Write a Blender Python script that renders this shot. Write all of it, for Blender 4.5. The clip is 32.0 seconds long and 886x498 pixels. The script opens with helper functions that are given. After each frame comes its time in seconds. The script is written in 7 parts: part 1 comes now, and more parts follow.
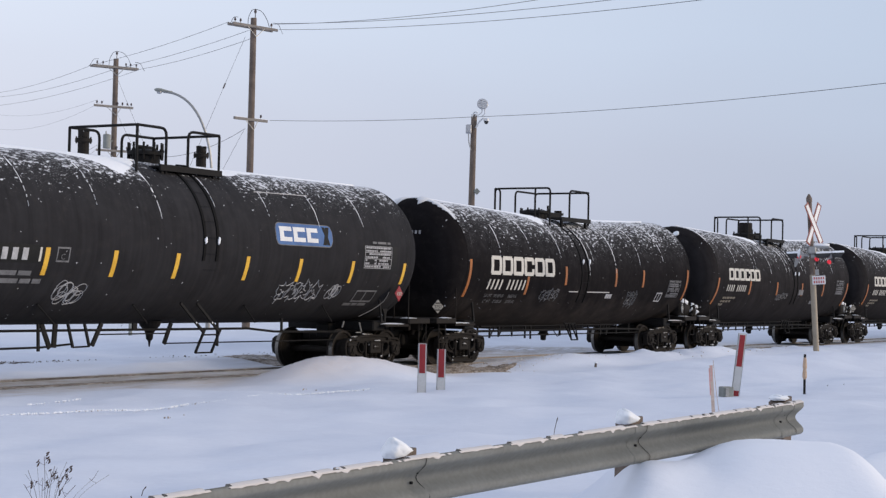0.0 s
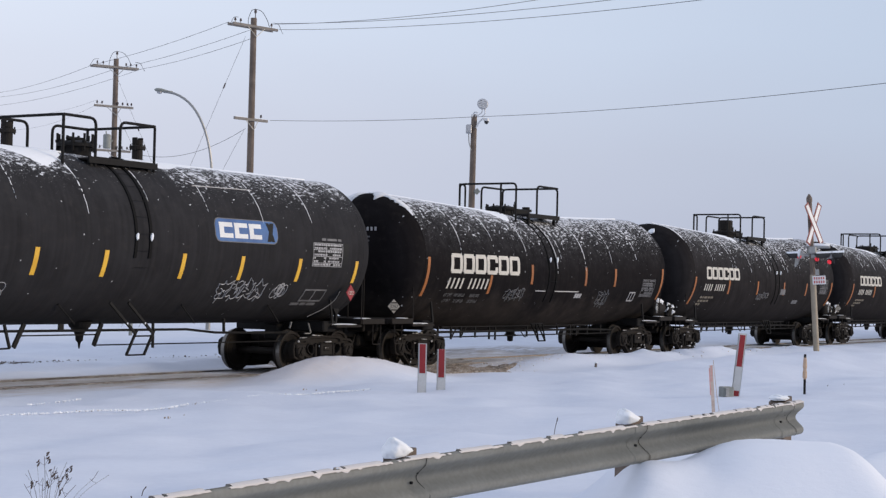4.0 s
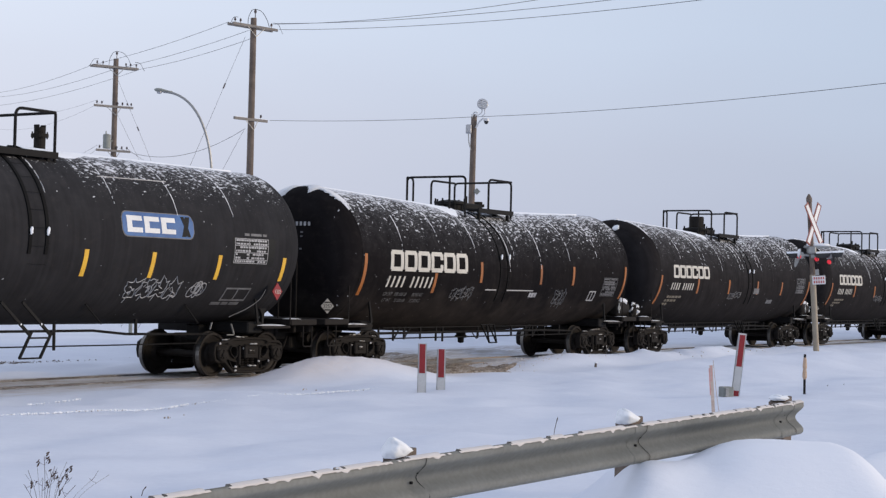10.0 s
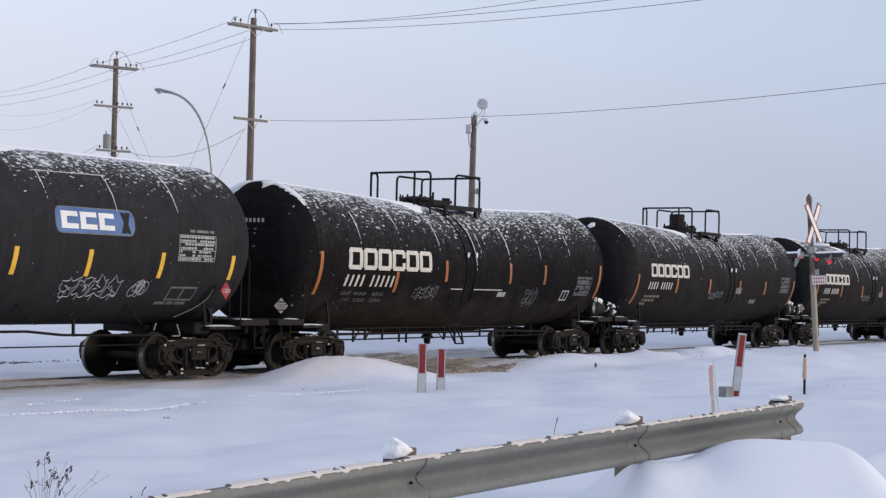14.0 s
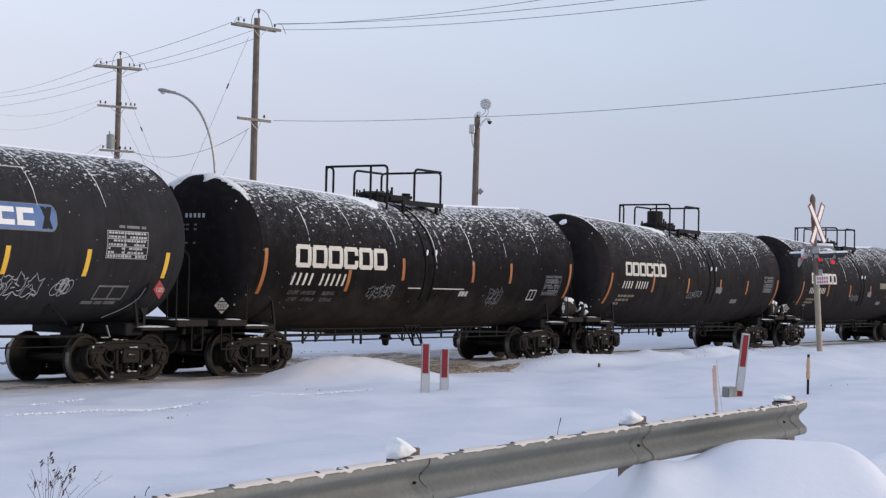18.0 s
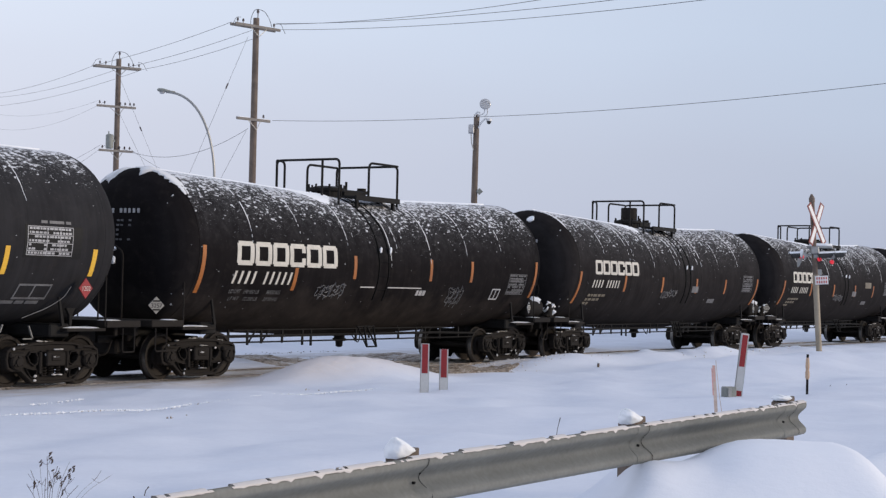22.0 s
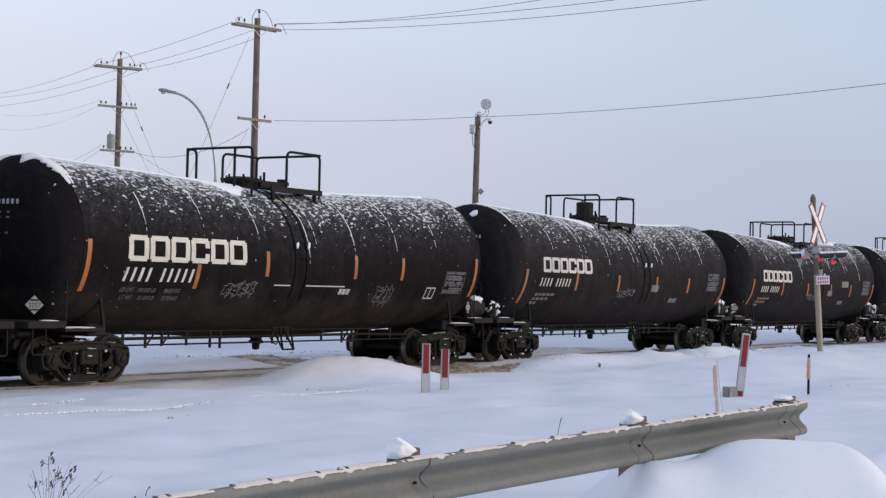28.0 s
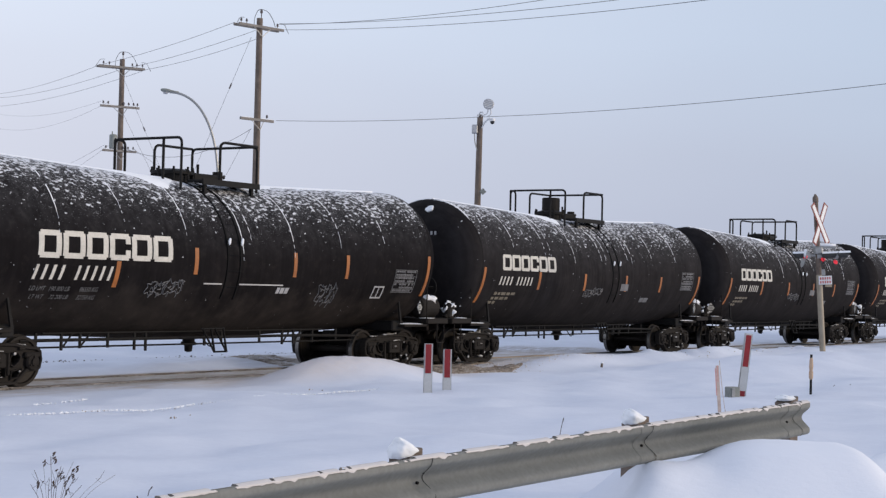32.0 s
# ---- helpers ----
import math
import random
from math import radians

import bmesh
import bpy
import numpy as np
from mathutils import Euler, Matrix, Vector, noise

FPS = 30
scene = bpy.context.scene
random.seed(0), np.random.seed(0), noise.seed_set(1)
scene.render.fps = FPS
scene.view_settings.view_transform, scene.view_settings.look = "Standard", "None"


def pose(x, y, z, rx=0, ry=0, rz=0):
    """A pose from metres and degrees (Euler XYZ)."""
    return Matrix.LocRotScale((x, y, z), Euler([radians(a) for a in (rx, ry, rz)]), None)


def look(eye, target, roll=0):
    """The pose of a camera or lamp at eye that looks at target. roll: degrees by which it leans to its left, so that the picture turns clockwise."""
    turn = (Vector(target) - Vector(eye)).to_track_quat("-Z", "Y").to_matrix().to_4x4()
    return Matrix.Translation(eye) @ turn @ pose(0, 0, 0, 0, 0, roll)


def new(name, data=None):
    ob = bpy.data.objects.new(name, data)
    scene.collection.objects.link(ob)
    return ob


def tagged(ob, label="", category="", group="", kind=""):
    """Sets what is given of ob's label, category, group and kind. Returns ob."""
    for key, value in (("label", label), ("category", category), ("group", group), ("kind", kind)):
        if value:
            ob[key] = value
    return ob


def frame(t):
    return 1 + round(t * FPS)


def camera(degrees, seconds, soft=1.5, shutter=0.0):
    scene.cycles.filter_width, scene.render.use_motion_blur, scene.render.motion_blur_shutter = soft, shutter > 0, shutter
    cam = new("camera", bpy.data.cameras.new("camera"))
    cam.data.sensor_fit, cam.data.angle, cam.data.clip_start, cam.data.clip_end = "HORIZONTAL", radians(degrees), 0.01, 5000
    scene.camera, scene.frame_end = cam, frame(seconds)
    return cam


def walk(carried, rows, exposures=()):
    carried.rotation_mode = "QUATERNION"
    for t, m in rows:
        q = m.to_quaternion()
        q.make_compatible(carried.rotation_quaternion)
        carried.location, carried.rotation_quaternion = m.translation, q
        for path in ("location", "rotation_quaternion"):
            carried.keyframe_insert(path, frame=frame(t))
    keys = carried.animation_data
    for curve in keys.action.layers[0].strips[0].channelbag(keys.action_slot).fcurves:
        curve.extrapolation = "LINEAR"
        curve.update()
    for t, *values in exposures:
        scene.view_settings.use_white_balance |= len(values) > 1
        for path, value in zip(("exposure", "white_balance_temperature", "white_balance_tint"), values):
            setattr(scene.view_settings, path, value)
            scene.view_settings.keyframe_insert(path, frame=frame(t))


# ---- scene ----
# The track runs along x, rail tops at z = 0; the camera stands beside it on a snowy bank.
EYE, YAW, PITCH, ROLL = (0.0, -22.701, 1.943), 0.553470, 0.023830, 0.022830


def aim(turn):
    """The camera's pose, turned to its left by that many thousandths of a radian."""
    a = YAW + turn * 0.001
    f = Vector((math.cos(a) * math.cos(PITCH), math.sin(a) * math.cos(PITCH), math.sin(PITCH)))
    return look(EYE, Vector(EYE) + f * 10, math.degrees(ROLL))


cam = camera(30.307, 32.0, soft=1.33)
walk(cam, [(t, aim(k)) for t, k in (
    (0, 0), (3.5, 0), (4.6, 0.3), (5.7, 0.5), (6.3, 0.2), (7, 0), (14.5, 0), (16, 0.35), (17, 1.07), (18, 2.05),
    (19, 2.1), (20.4, 2.1), (21.2, 1.6), (24.4, 1.6), (25.5, 1.07), (26.5, 1.1), (27.5, 1.6), (28.2, 2.6),
    (29, 3.15), (30, 3.25), (31, 3.68), (32, 3.7))])

# ---- light: thin high overcast, a weak low winter sun from the camera's side ----
SUN_FROM = Vector((0.42, -0.87, 0.25)).normalized()
world = bpy.data.worlds.new("winter_sky")
scene.world = world
world.use_nodes = True
wn, wl = world.node_tree.nodes, world.node_tree.links
wn.clear()
sky = wn.new("ShaderNodeTexSky")
sky.sky_type, sky.sun_disc = "NISHITA", False
sky.sun_elevation, sky.sun_rotation = math.asin(SUN_FROM.z), math.atan2(SUN_FROM.x, SUN_FROM.y)
sky.dust_density, sky.air_density = 3.0, 1.0
wtc, wsep, wramp = wn.new("ShaderNodeTexCoord"), wn.new("ShaderNodeSeparateXYZ"), wn.new("ShaderNodeValToRGB")
wnoise, wmap = wn.new("ShaderNodeTexNoise"), wn.new("ShaderNodeMapping")
wmap.inputs["Scale"].default_value = (1.6, 1.6, 6.0)
wnoise.inputs["Scale"].default_value, wnoise.inputs["Detail"].default_value = 1.3, 3.0
wadd = wn.new("ShaderNodeMath")
wadd.operation = "MULTIPLY_ADD"
wadd.inputs[1].default_value = 0.10
wl.new(wtc.outputs["Generated"], wsep.inputs[0])
wl.new(wtc.outputs["Generated"], wmap.inputs[0])
wl.new(wmap.outputs[0], wnoise.inputs["Vector"])
wl.new(wnoise.outputs["Fac"], wadd.inputs[0])
wl.new(wsep.outputs["Z"], wadd.inputs[2])
wl.new(wadd.outputs[0], wramp.inputs[0])
cr = wramp.color_ramp
cr.elements[0].position, cr.elements[0].color = 0.0, (0.508, 0.551, 0.685, 1)
cr.elements[1].position, cr.elements[1].color = 1.0, (0.53, 0.60, 0.78, 1)
for pos, col in ((0.07, (0.515, 0.557, 0.692, 1)), (0.13, (0.55, 0.60, 0.735, 1)), (0.20, (0.60, 0.68, 0.83, 1)), (0.32, (0.635, 0.73, 0.89, 1)), (0.5, (0.56, 0.635, 0.80, 1))):
    cr.elements.new(pos).color = col
wmix = wn.new("ShaderNodeMix")
wmix.data_type = "RGBA"
wmix.inputs[0].default_value = 0.93
wsc = wn.new("ShaderNodeVectorMath")
wsc.operation = "SCALE"
wsc.inputs["Scale"].default_value = 0.12
wl.new(sky.outputs[0], wsc.inputs[0])
wl.new(wsc.outputs[0], wmix.inputs[6])
wl.new(wramp.outputs[0], wmix.inputs[7])
wbg, wout = wn.new("ShaderNodeBackground"), wn.new("ShaderNodeOutputWorld")
wbg.inputs["Strength"].default_value = 1.0
# the cloud is thinner, and so brighter, towards the left of the track
wdot, wgain, wtint = wn.new("ShaderNodeVectorMath"), wn.new("ShaderNodeMath"), wn.new("ShaderNodeVectorMath")
wdot.operation, wgain.operation, wtint.operation = "DOT_PRODUCT", "MULTIPLY_ADD", "SCALE"
wdot.inputs[1].default_value = (-0.525, 0.85, 0.0)
wgain.inputs[1].default_value, wgain.inputs[2].default_value = 0.50, 1.08
wl.new(wtc.outputs["Generated"], wdot.inputs[0])
wl.new(wmix.outputs[2], wtint.inputs[0])
wl.new(wgain.outputs[0], wtint.inputs["Scale"])
# ... and whiter there, bluer to the other side
wred, wblue, wrgb, wmul = wn.new("ShaderNodeMath"), wn.new("ShaderNodeMath"), wn.new("ShaderNodeCombineXYZ"), wn.new("ShaderNodeVectorMath")
wred.operation = wblue.operation = "MULTIPLY_ADD"
wmul.operation = "MULTIPLY"
wred.inputs[1].default_value, wred.inputs[2].default_value = 0.13, 1.012
wblue.inputs[1].default_value, wblue.inputs[2].default_value = -0.12, 0.995
wrgb.inputs[1].default_value = 1.0
wspan = wn.new("ShaderNodeClamp")
wspan.inputs["Min"].default_value, wspan.inputs["Max"].default_value = -0.32, 0.32
wl.new(wdot.outputs["Value"], wspan.inputs[0])
wl.new(wspan.outputs[0], wgain.inputs[0])
wl.new(wspan.outputs[0], wred.inputs[0])
wl.new(wspan.outputs[0], wblue.inputs[0])
wl.new(wred.outputs[0], wrgb.inputs[0])
wl.new(wblue.outputs[0], wrgb.inputs[2])
wl.new(wtint.outputs[0], wmul.inputs[0])
wl.new(wrgb.outputs[0], wmul.inputs[1])
wl.new(wmul.outputs[0], wbg.inputs[0])
wl.new(wbg.outputs[0], wout.inputs[0])
sun = new("sun", bpy.data.lights.new("sun", "SUN"))
sun.data.energy, sun.data.angle, sun.data.color = 1.9, radians(10), (1.0, 0.83, 0.64)
sun.matrix_world = look(SUN_FROM * 60, (0, 0, 0))
scene.view_settings.exposure = 0.0


# ---- materials ----
def nodes_of(name):
    m = bpy.data.materials.new(name)
    m.use_nodes = True
    n, l = m.node_tree.nodes, m.node_tree.links
    return m, n, l, n["Principled BSDF"]


def noise_tex(n, l, vec, scale, detail=4.0, rough=0.55):
    t = n.new("ShaderNodeTexNoise")
    t.inputs["Scale"].default_value, t.inputs["Detail"].default_value = scale, detail
    t.inputs["Roughness"].default_value = rough
    l.new(vec, t.inputs["Vector"])
    return t.outputs["Fac"]


def ramp(n, l, fac, stops):
    r = n.new("ShaderNodeValToRGB")
    e = r.color_ramp.elements
    e[0].position, e[0].color = stops[0][0], (*stops[0][1], 1)
    e[1].position, e[1].color = stops[-1][0], (*stops[-1][1], 1)
    for p, c in stops[1:-1]:
        e.new(p).color = (*c, 1)
    l.new(fac, r.inputs[0])
    return r.outputs[0]


def calc(n, l, op, a, b, c=None, clamp=False):
    m = n.new("ShaderNodeMath")
    m.operation, m.use_clamp = op, clamp
    for i, v in enumerate((a, b, c)):
        if v is None:
            continue
        if isinstance(v, (int, float)):
            m.inputs[i].default_value = v
        else:
            l.new(v, m.inputs[i])
    return m.outputs[0]


def mixed(n, l, fac, a, b):
    m = n.new("ShaderNodeMix")
    m.data_type = "RGBA"
    l.new(fac, m.inputs[0])
    for i, v in ((6, a), (7, b)):
        if isinstance(v, tuple):
            m.inputs[i].default_value = (*v, 1)
        else:
            l.new(v, m.inputs[i])
    return m.outputs[2]


def bumped(n, l, bsdf, height, strength, dist):
    b = n.new("ShaderNodeBump")
    b.inputs["Strength"].default_value, b.inputs["Distance"].default_value = strength, dist
    l.new(height, b.inputs["Height"])
    l.new(b.outputs[0], bsdf.inputs["Normal"])


def tex_space(n, which="Object"):
    return n.new("ShaderNodeTexCoord").outputs[which]


def surface(name, dark, light, rough=0.6, metal=0.0, scale=6.0, fine=60.0, bump=0.2, dist=0.004, gloss=0.5):
    """A worn surface: broad patches and fine grain between two colours."""
    m, n, l, b = nodes_of(name)
    v = tex_space(n)
    a, f = noise_tex(n, l, v, scale), noise_tex(n, l, v, fine, 2.0)
    s = calc(n, l, "MULTIPLY_ADD", f, 0.4, calc(n, l, "MULTIPLY", a, 0.6))
    l.new(ramp(n, l, s, ((0.32, dark), (0.68, light))), b.inputs["Base Color"])
    r = calc(n, l, "MULTIPLY_ADD", a, 0.25, rough - 0.12, True)
    l.new(r, b.inputs["Roughness"])
    b.inputs["Metallic"].default_value, b.inputs["Specular IOR Level"].default_value = metal, gloss
    bumped(n, l, b, f, bump, dist)
    return m


def tank_paint(name, dark, light, stops, calm=None, rough=0.85, gloss=0.07, spray=0.0):
    """Painted steel shell with road film, faint runs, and wind-blown snow frozen on its upper side in specks and dust.
    stops: height over the axis, as a share of the radius, and how scarce the specks are there. calm: a stretch swept
    nearly bare."""
    m, n, l, b = nodes_of(name)
    v = tex_space(n)
    sep = n.new("ShaderNodeSeparateXYZ")
    l.new(v, sep.inputs[0])
    x, z = sep.outputs["X"], sep.outputs["Z"]
    broad = noise_tex(n, l, v, 1.3, 3.0)
    mp = n.new("ShaderNodeMapping")
    mp.inputs["Scale"].default_value = (7.0, 1.0, 0.5)
    l.new(v, mp.inputs[0])
    runs = noise_tex(n, l, mp.outputs[0], 1.5, 5.0)
    tone = calc(n, l, "MULTIPLY_ADD", runs, 0.45, calc(n, l, "MULTIPLY", broad, 0.55))
    paint = ramp(n, l, tone, ((0.36, dark), (0.66, light)))
    scuff = noise_tex(n, l, v, 5.0, 6.0, 0.7)
    film = calc(n, l, "MULTIPLY", calc(n, l, "SUBTRACT", scuff, 0.52, None, True), 0.9)
    paint = mixed(n, l, film, paint, (0.055, 0.046, 0.040))
    # mud thrown up by the wheels, drying on the belly with a ragged upper edge
    mud = calc(n, l, "MULTIPLY", calc(n, l, "SUBTRACT", calc(n, l, "MULTIPLY", calc(n, l, "SUBTRACT", broad, 0.5), 2.0), calc(n, l, "ADD", z, 0.45)), 1.1, None, True)
    paint = mixed(n, l, calc(n, l, "MULTIPLY", calc(n, l, "MULTIPLY", mud, calc(n, l, "MULTIPLY_ADD", scuff, 0.9, 0.3)), spray), paint, (0.060, 0.050, 0.043))
    b.inputs["Specular IOR Level"].default_value = gloss
    wm = n.new("ShaderNodeMapping")
    wm.inputs["Scale"].default_value = (0.60, 1.0, 1.12)
    wm.inputs["Rotation"].default_value = (0, 0.40, 0)
    l.new(v, wm.inputs[0])
    specks = noise_tex(n, l, wm.outputs[0], 12.8, 3.2, 0.60)
    dust = noise_tex(n, l, wm.outputs[0], 52.0, 2.0, 0.6)
    patch = noise_tex(n, l, v, 0.9, 3.0)
    h = n.new("ShaderNodeMapRange")
    h.inputs["From Min"].default_value, h.inputs["From Max"].default_value = 0.0, 1.64
    l.new(calc(n, l, "ADD", z, calc(n, l, "MULTIPLY", calc(n, l, "ABSOLUTE", x, 0.0), -0.0325 if calm is None else 0.0)), h.inputs["Value"])
    scarce = ramp(n, l, h.outputs[0], [(p, (s, s, s)) for p, s in stops])
    scarce = calc(n, l, "MULTIPLY_ADD", calc(n, l, "SUBTRACT", 0.5, patch), 0.22, scarce)
    if calm is not None:
        inside = calc(n, l, "SUBTRACT", calm[1], calc(n, l, "ABSOLUTE", calc(n, l, "SUBTRACT", x, calm[0]), 0.0))
        scarce = calc(n, l, "MULTIPLY_ADD", calc(n, l, "MULTIPLY", inside, 20.0, None, True), 0.10, scarce)
    gate = calc(n, l, "MULTIPLY", calc(n, l, "SUBTRACT", 6.98, calc(n, l, "ABSOLUTE", x, 0.0)), 30.0, None, True)
    # frost dust, with the sky's sheen on the upper side put into the colour
    frost_sheen = calc(n, l, "MULTIPLY", ramp(n, l, h.outputs[0], ((0.0, (0, 0, 0)), (0.35, (0.35, 0.35, 0.35)), (1.0, (1, 1, 1)))), calc(n, l, "MULTIPLY", calc(n, l, "SUBTRACT", scuff, 0.30, None, True), 1.3))
    paint = mixed(n, l, calc(n, l, "MULTIPLY", calc(n, l, "MULTIPLY", frost_sheen, gate), 0.32 if calm is None else 0.10), paint, (0.30, 0.31, 0.335))
    big = calc(n, l, "MULTIPLY", calc(n, l, "SUBTRACT", specks, scarce), 20.0, None, True)
    fine = calc(n, l, "MULTIPLY", calc(n, l, "SUBTRACT", dust, calc(n, l, "ADD", scarce, 0.015)), 9.0, None, True)
    mask = calc(n, l, "MAXIMUM", big, calc(n, l, "MULTIPLY", fine, 0.6))
    # a few loose flecks stick anywhere, the domed ends too
    fleck = calc(n, l, "MULTIPLY", calc(n, l, "SUBTRACT", noise_tex(n, l, v, 13.0, 1.0, 0.4), 0.785), 40.0, None, True)
    mask = calc(n, l, "MAXIMUM", calc(n, l, "MULTIPLY", mask, gate), calc(n, l, "MULTIPLY", fleck, 0.75))
    mask = calc(n, l, "MULTIPLY", mask, 0.96)
    l.new(mixed(n, l, mask, paint, (0.64, 0.66, 0.70)), b.inputs["Base Color"])
    l.new(calc(n, l, "MULTIPLY_ADD", mask, 0.4, calc(n, l, "MULTIPLY_ADD", broad, 0.22, rough - 0.14)), b.inputs["Roughness"])
    bumped(n, l, b, calc(n, l, "MULTIPLY_ADD", mask, 1.0, calc(n, l, "MULTIPLY", broad, 0.35)), 0.5, 0.010)
    return m


def snow_material(name, tint=(0.86, 0.88, 0.91)):
    m, n, l, b = nodes_of(name)
    v = tex_space(n)
    a, f, g = noise_tex(n, l, v, 0.7, 5.0), noise_tex(n, l, v, 14.0, 3.0), noise_tex(n, l, v, 90.0, 2.0)
    s = calc(n, l, "MULTIPLY_ADD", f, 0.35, calc(n, l, "MULTIPLY", a, 0.65))
    lo = tuple(c * 0.90 for c in tint)
    l.new(ramp(n, l, s, ((0.3, lo), (0.7, tint))), b.inputs["Base Color"])
    b.inputs["Roughness"].default_value = 0.75
    b.inputs["Subsurface Weight"].default_value = 0.0
    h = calc(n, l, "MULTIPLY_ADD", g, 0.15, calc(n, l, "MULTIPLY", f, 0.6))
    bumped(n, l, b, h, 0.35, 0.03)
    return m


def ground_material():
    """Snow over everything; brown sanded slush along the rails and on the crossing."""
    m, n, l, b = nodes_of("ground_snow")
    v = tex_space(n)
    sep = n.new("ShaderNodeSeparateXYZ")
    l.new(v, sep.inputs[0])
    x, y = sep.outputs["X"], sep.outputs["Y"]
    a, f, g = noise_tex(n, l, v, 0.5, 5.0), noise_tex(n, l, v, 9.0, 4.0), noise_tex(n, l, v, 70.0, 2.0)
    s = calc(n, l, "MULTIPLY_ADD", f, 0.3, calc(n, l, "MULTIPLY", a, 0.7))
    snow = ramp(n, l, s, ((0.3, (0.588, 0.623, 0.710)), (0.7, (0.681, 0.716, 0.794))))
    # brightens the snow towards the guardrail heap: sunlight put into its colour
    sunlit = n.new("ShaderNodeMapRange")
    sunlit.interpolation_type = "SMOOTHSTEP"
    sunlit.inputs["From Min"].default_value, sunlit.inputs["From Max"].default_value = -16.4, -18.6
    l.new(y, sunlit.inputs["Value"])
    snow = mixed(n, l, calc(n, l, "MULTIPLY", sunlit.outputs[0], 0.85), snow, (0.80, 0.82, 0.87))
    mp = n.new("ShaderNodeMapping")
    mp.inputs["Scale"].default_value = (0.35, 2.2, 1.0)
    l.new(v, mp.inputs[0])
    streak = noise_tex(n, l, mp.outputs[0], 2.2, 5.0, 0.65)
    ay = calc(n, l, "ABSOLUTE", y, 0.0)
    band = calc(n, l, "SUBTRACT", 1.0, calc(n, l, "MULTIPLY", calc(n, l, "SUBTRACT", ay, 1.1), 1.7), None, True)
    dirt = calc(n, l, "MULTIPLY", band, calc(n, l, "MULTIPLY", calc(n, l, "SUBTRACT", streak, 0.33), 3.4, None, True))
    # sand carried along the track from the crossing
    wide = calc(n, l, "SUBTRACT", 1.0, calc(n, l, "MULTIPLY", calc(n, l, "SUBTRACT", calc(n, l, "ABSOLUTE", calc(n, l, "ADD", y, 0.7), 0.0), 1.5), 1.3), None, True)
    along = calc(n, l, "SUBTRACT", 1.0, calc(n, l, "MULTIPLY", calc(n, l, "SUBTRACT", calc(n, l, "ABSOLUTE", calc(n, l, "SUBTRACT", x, 30.0), 0.0), 8.0), 0.10), None, True)
    sand = calc(n, l, "MULTIPLY", calc(n, l, "MULTIPLY", wide, along), calc(n, l, "MULTIPLY", calc(n, l, "SUBTRACT", streak, 0.30), 2.6, None, True))
    # the bank by the crossing: a sandy tint, with warm sunlight put into the same colour
    bank = calc(n, l, "SUBTRACT", 1.0, calc(n, l, "SUBTRACT", calc(n, l, "ABSOLUTE", calc(n, l, "ADD", y, 2.5), 0.0), 1.2), None, True)
    reach = calc(n, l, "SUBTRACT", 1.0, calc(n, l, "MULTIPLY", calc(n, l, "SUBTRACT", calc(n, l, "ABSOLUTE", calc(n, l, "SUBTRACT", x, 28.6), 0.0), 2.5), 0.25), None, True)
    snow = mixed(n, l, calc(n, l, "MULTIPLY", calc(n, l, "MULTIPLY", bank, reach), calc(n, l, "MULTIPLY_ADD", f, 0.5, 0.40)), snow, (0.62, 0.545, 0.50))
    bank2 = calc(n, l, "SUBTRACT", 1.0, calc(n, l, "MULTIPLY", calc(n, l, "ABSOLUTE", calc(n, l, "ADD", y, 2.6), 0.0), 0.8), None, True)
    reach2 = calc(n, l, "SUBTRACT", 1.0, calc(n, l, "MULTIPLY", calc(n, l, "SUBTRACT", calc(n, l, "ABSOLUTE", calc(n, l, "SUBTRACT", x, 36.8), 0.0), 2.2), 0.30), None, True)
    snow = mixed(n, l, calc(n, l, "MULTIPLY", calc(n, l, "MULTIPLY", bank2, reach2), calc(n, l, "MULTIPLY", calc(n, l, "SUBTRACT", f, 0.36), 3.4, None, True)), snow, (0.50, 0.44, 0.395))
    clod = noise_tex(n, l, v, 5.0, 6.0, 0.72)
    mottle = calc(n, l, "MULTIPLY_ADD", calc(n, l, "SUBTRACT", clod, 0.5), 2.2, 0.85, True)
    dirt = calc(n, l, "MULTIPLY", calc(n, l, "MULTIPLY", dirt, mottle), calc(n, l, "MULTIPLY_ADD", along, 0.28, 0.70))
    sand = calc(n, l, "MULTIPLY", sand, mottle)
    # thin grey drag marks along the farther track
    far = calc(n, l, "SUBTRACT", 1.0, calc(n, l, "ABSOLUTE", calc(n, l, "SUBTRACT", y, 5.45), 0.0), None, True)
    drag = calc(n, l, "MULTIPLY", far, calc(n, l, "MULTIPLY", calc(n, l, "SUBTRACT", streak, 0.52), 4.0, None, True))
    snow = mixed(n, l, calc(n, l, "MULTIPLY", drag, 0.5), snow, (0.36, 0.34, 0.33))
    # grey slush where the road runs on beyond the track
    across = calc(n, l, "SUBTRACT", 1.35, calc(n, l, "MULTIPLY", calc(n, l, "ABSOLUTE", calc(n, l, "SUBTRACT", y, 3.1), 0.0), 0.52), None, True)
    beyond = calc(n, l, "SUBTRACT", 1.0, calc(n, l, "MULTIPLY", calc(n, l, "SUBTRACT", calc(n, l, "ABSOLUTE", calc(n, l, "SUBTRACT", x, 41.0), 0.0), 8.3), 0.35), None, True)
    slush = calc(n, l, "MULTIPLY", calc(n, l, "MULTIPLY", across, beyond), calc(n, l, "MULTIPLY", calc(n, l, "SUBTRACT", streak, 0.34), 4.4, None, True))
    snow = mixed(n, l, calc(n, l, "MULTIPLY", slush, 0.95), snow, mixed(n, l, f, (0.23, 0.21, 0.20), (0.42, 0.39, 0.37)))
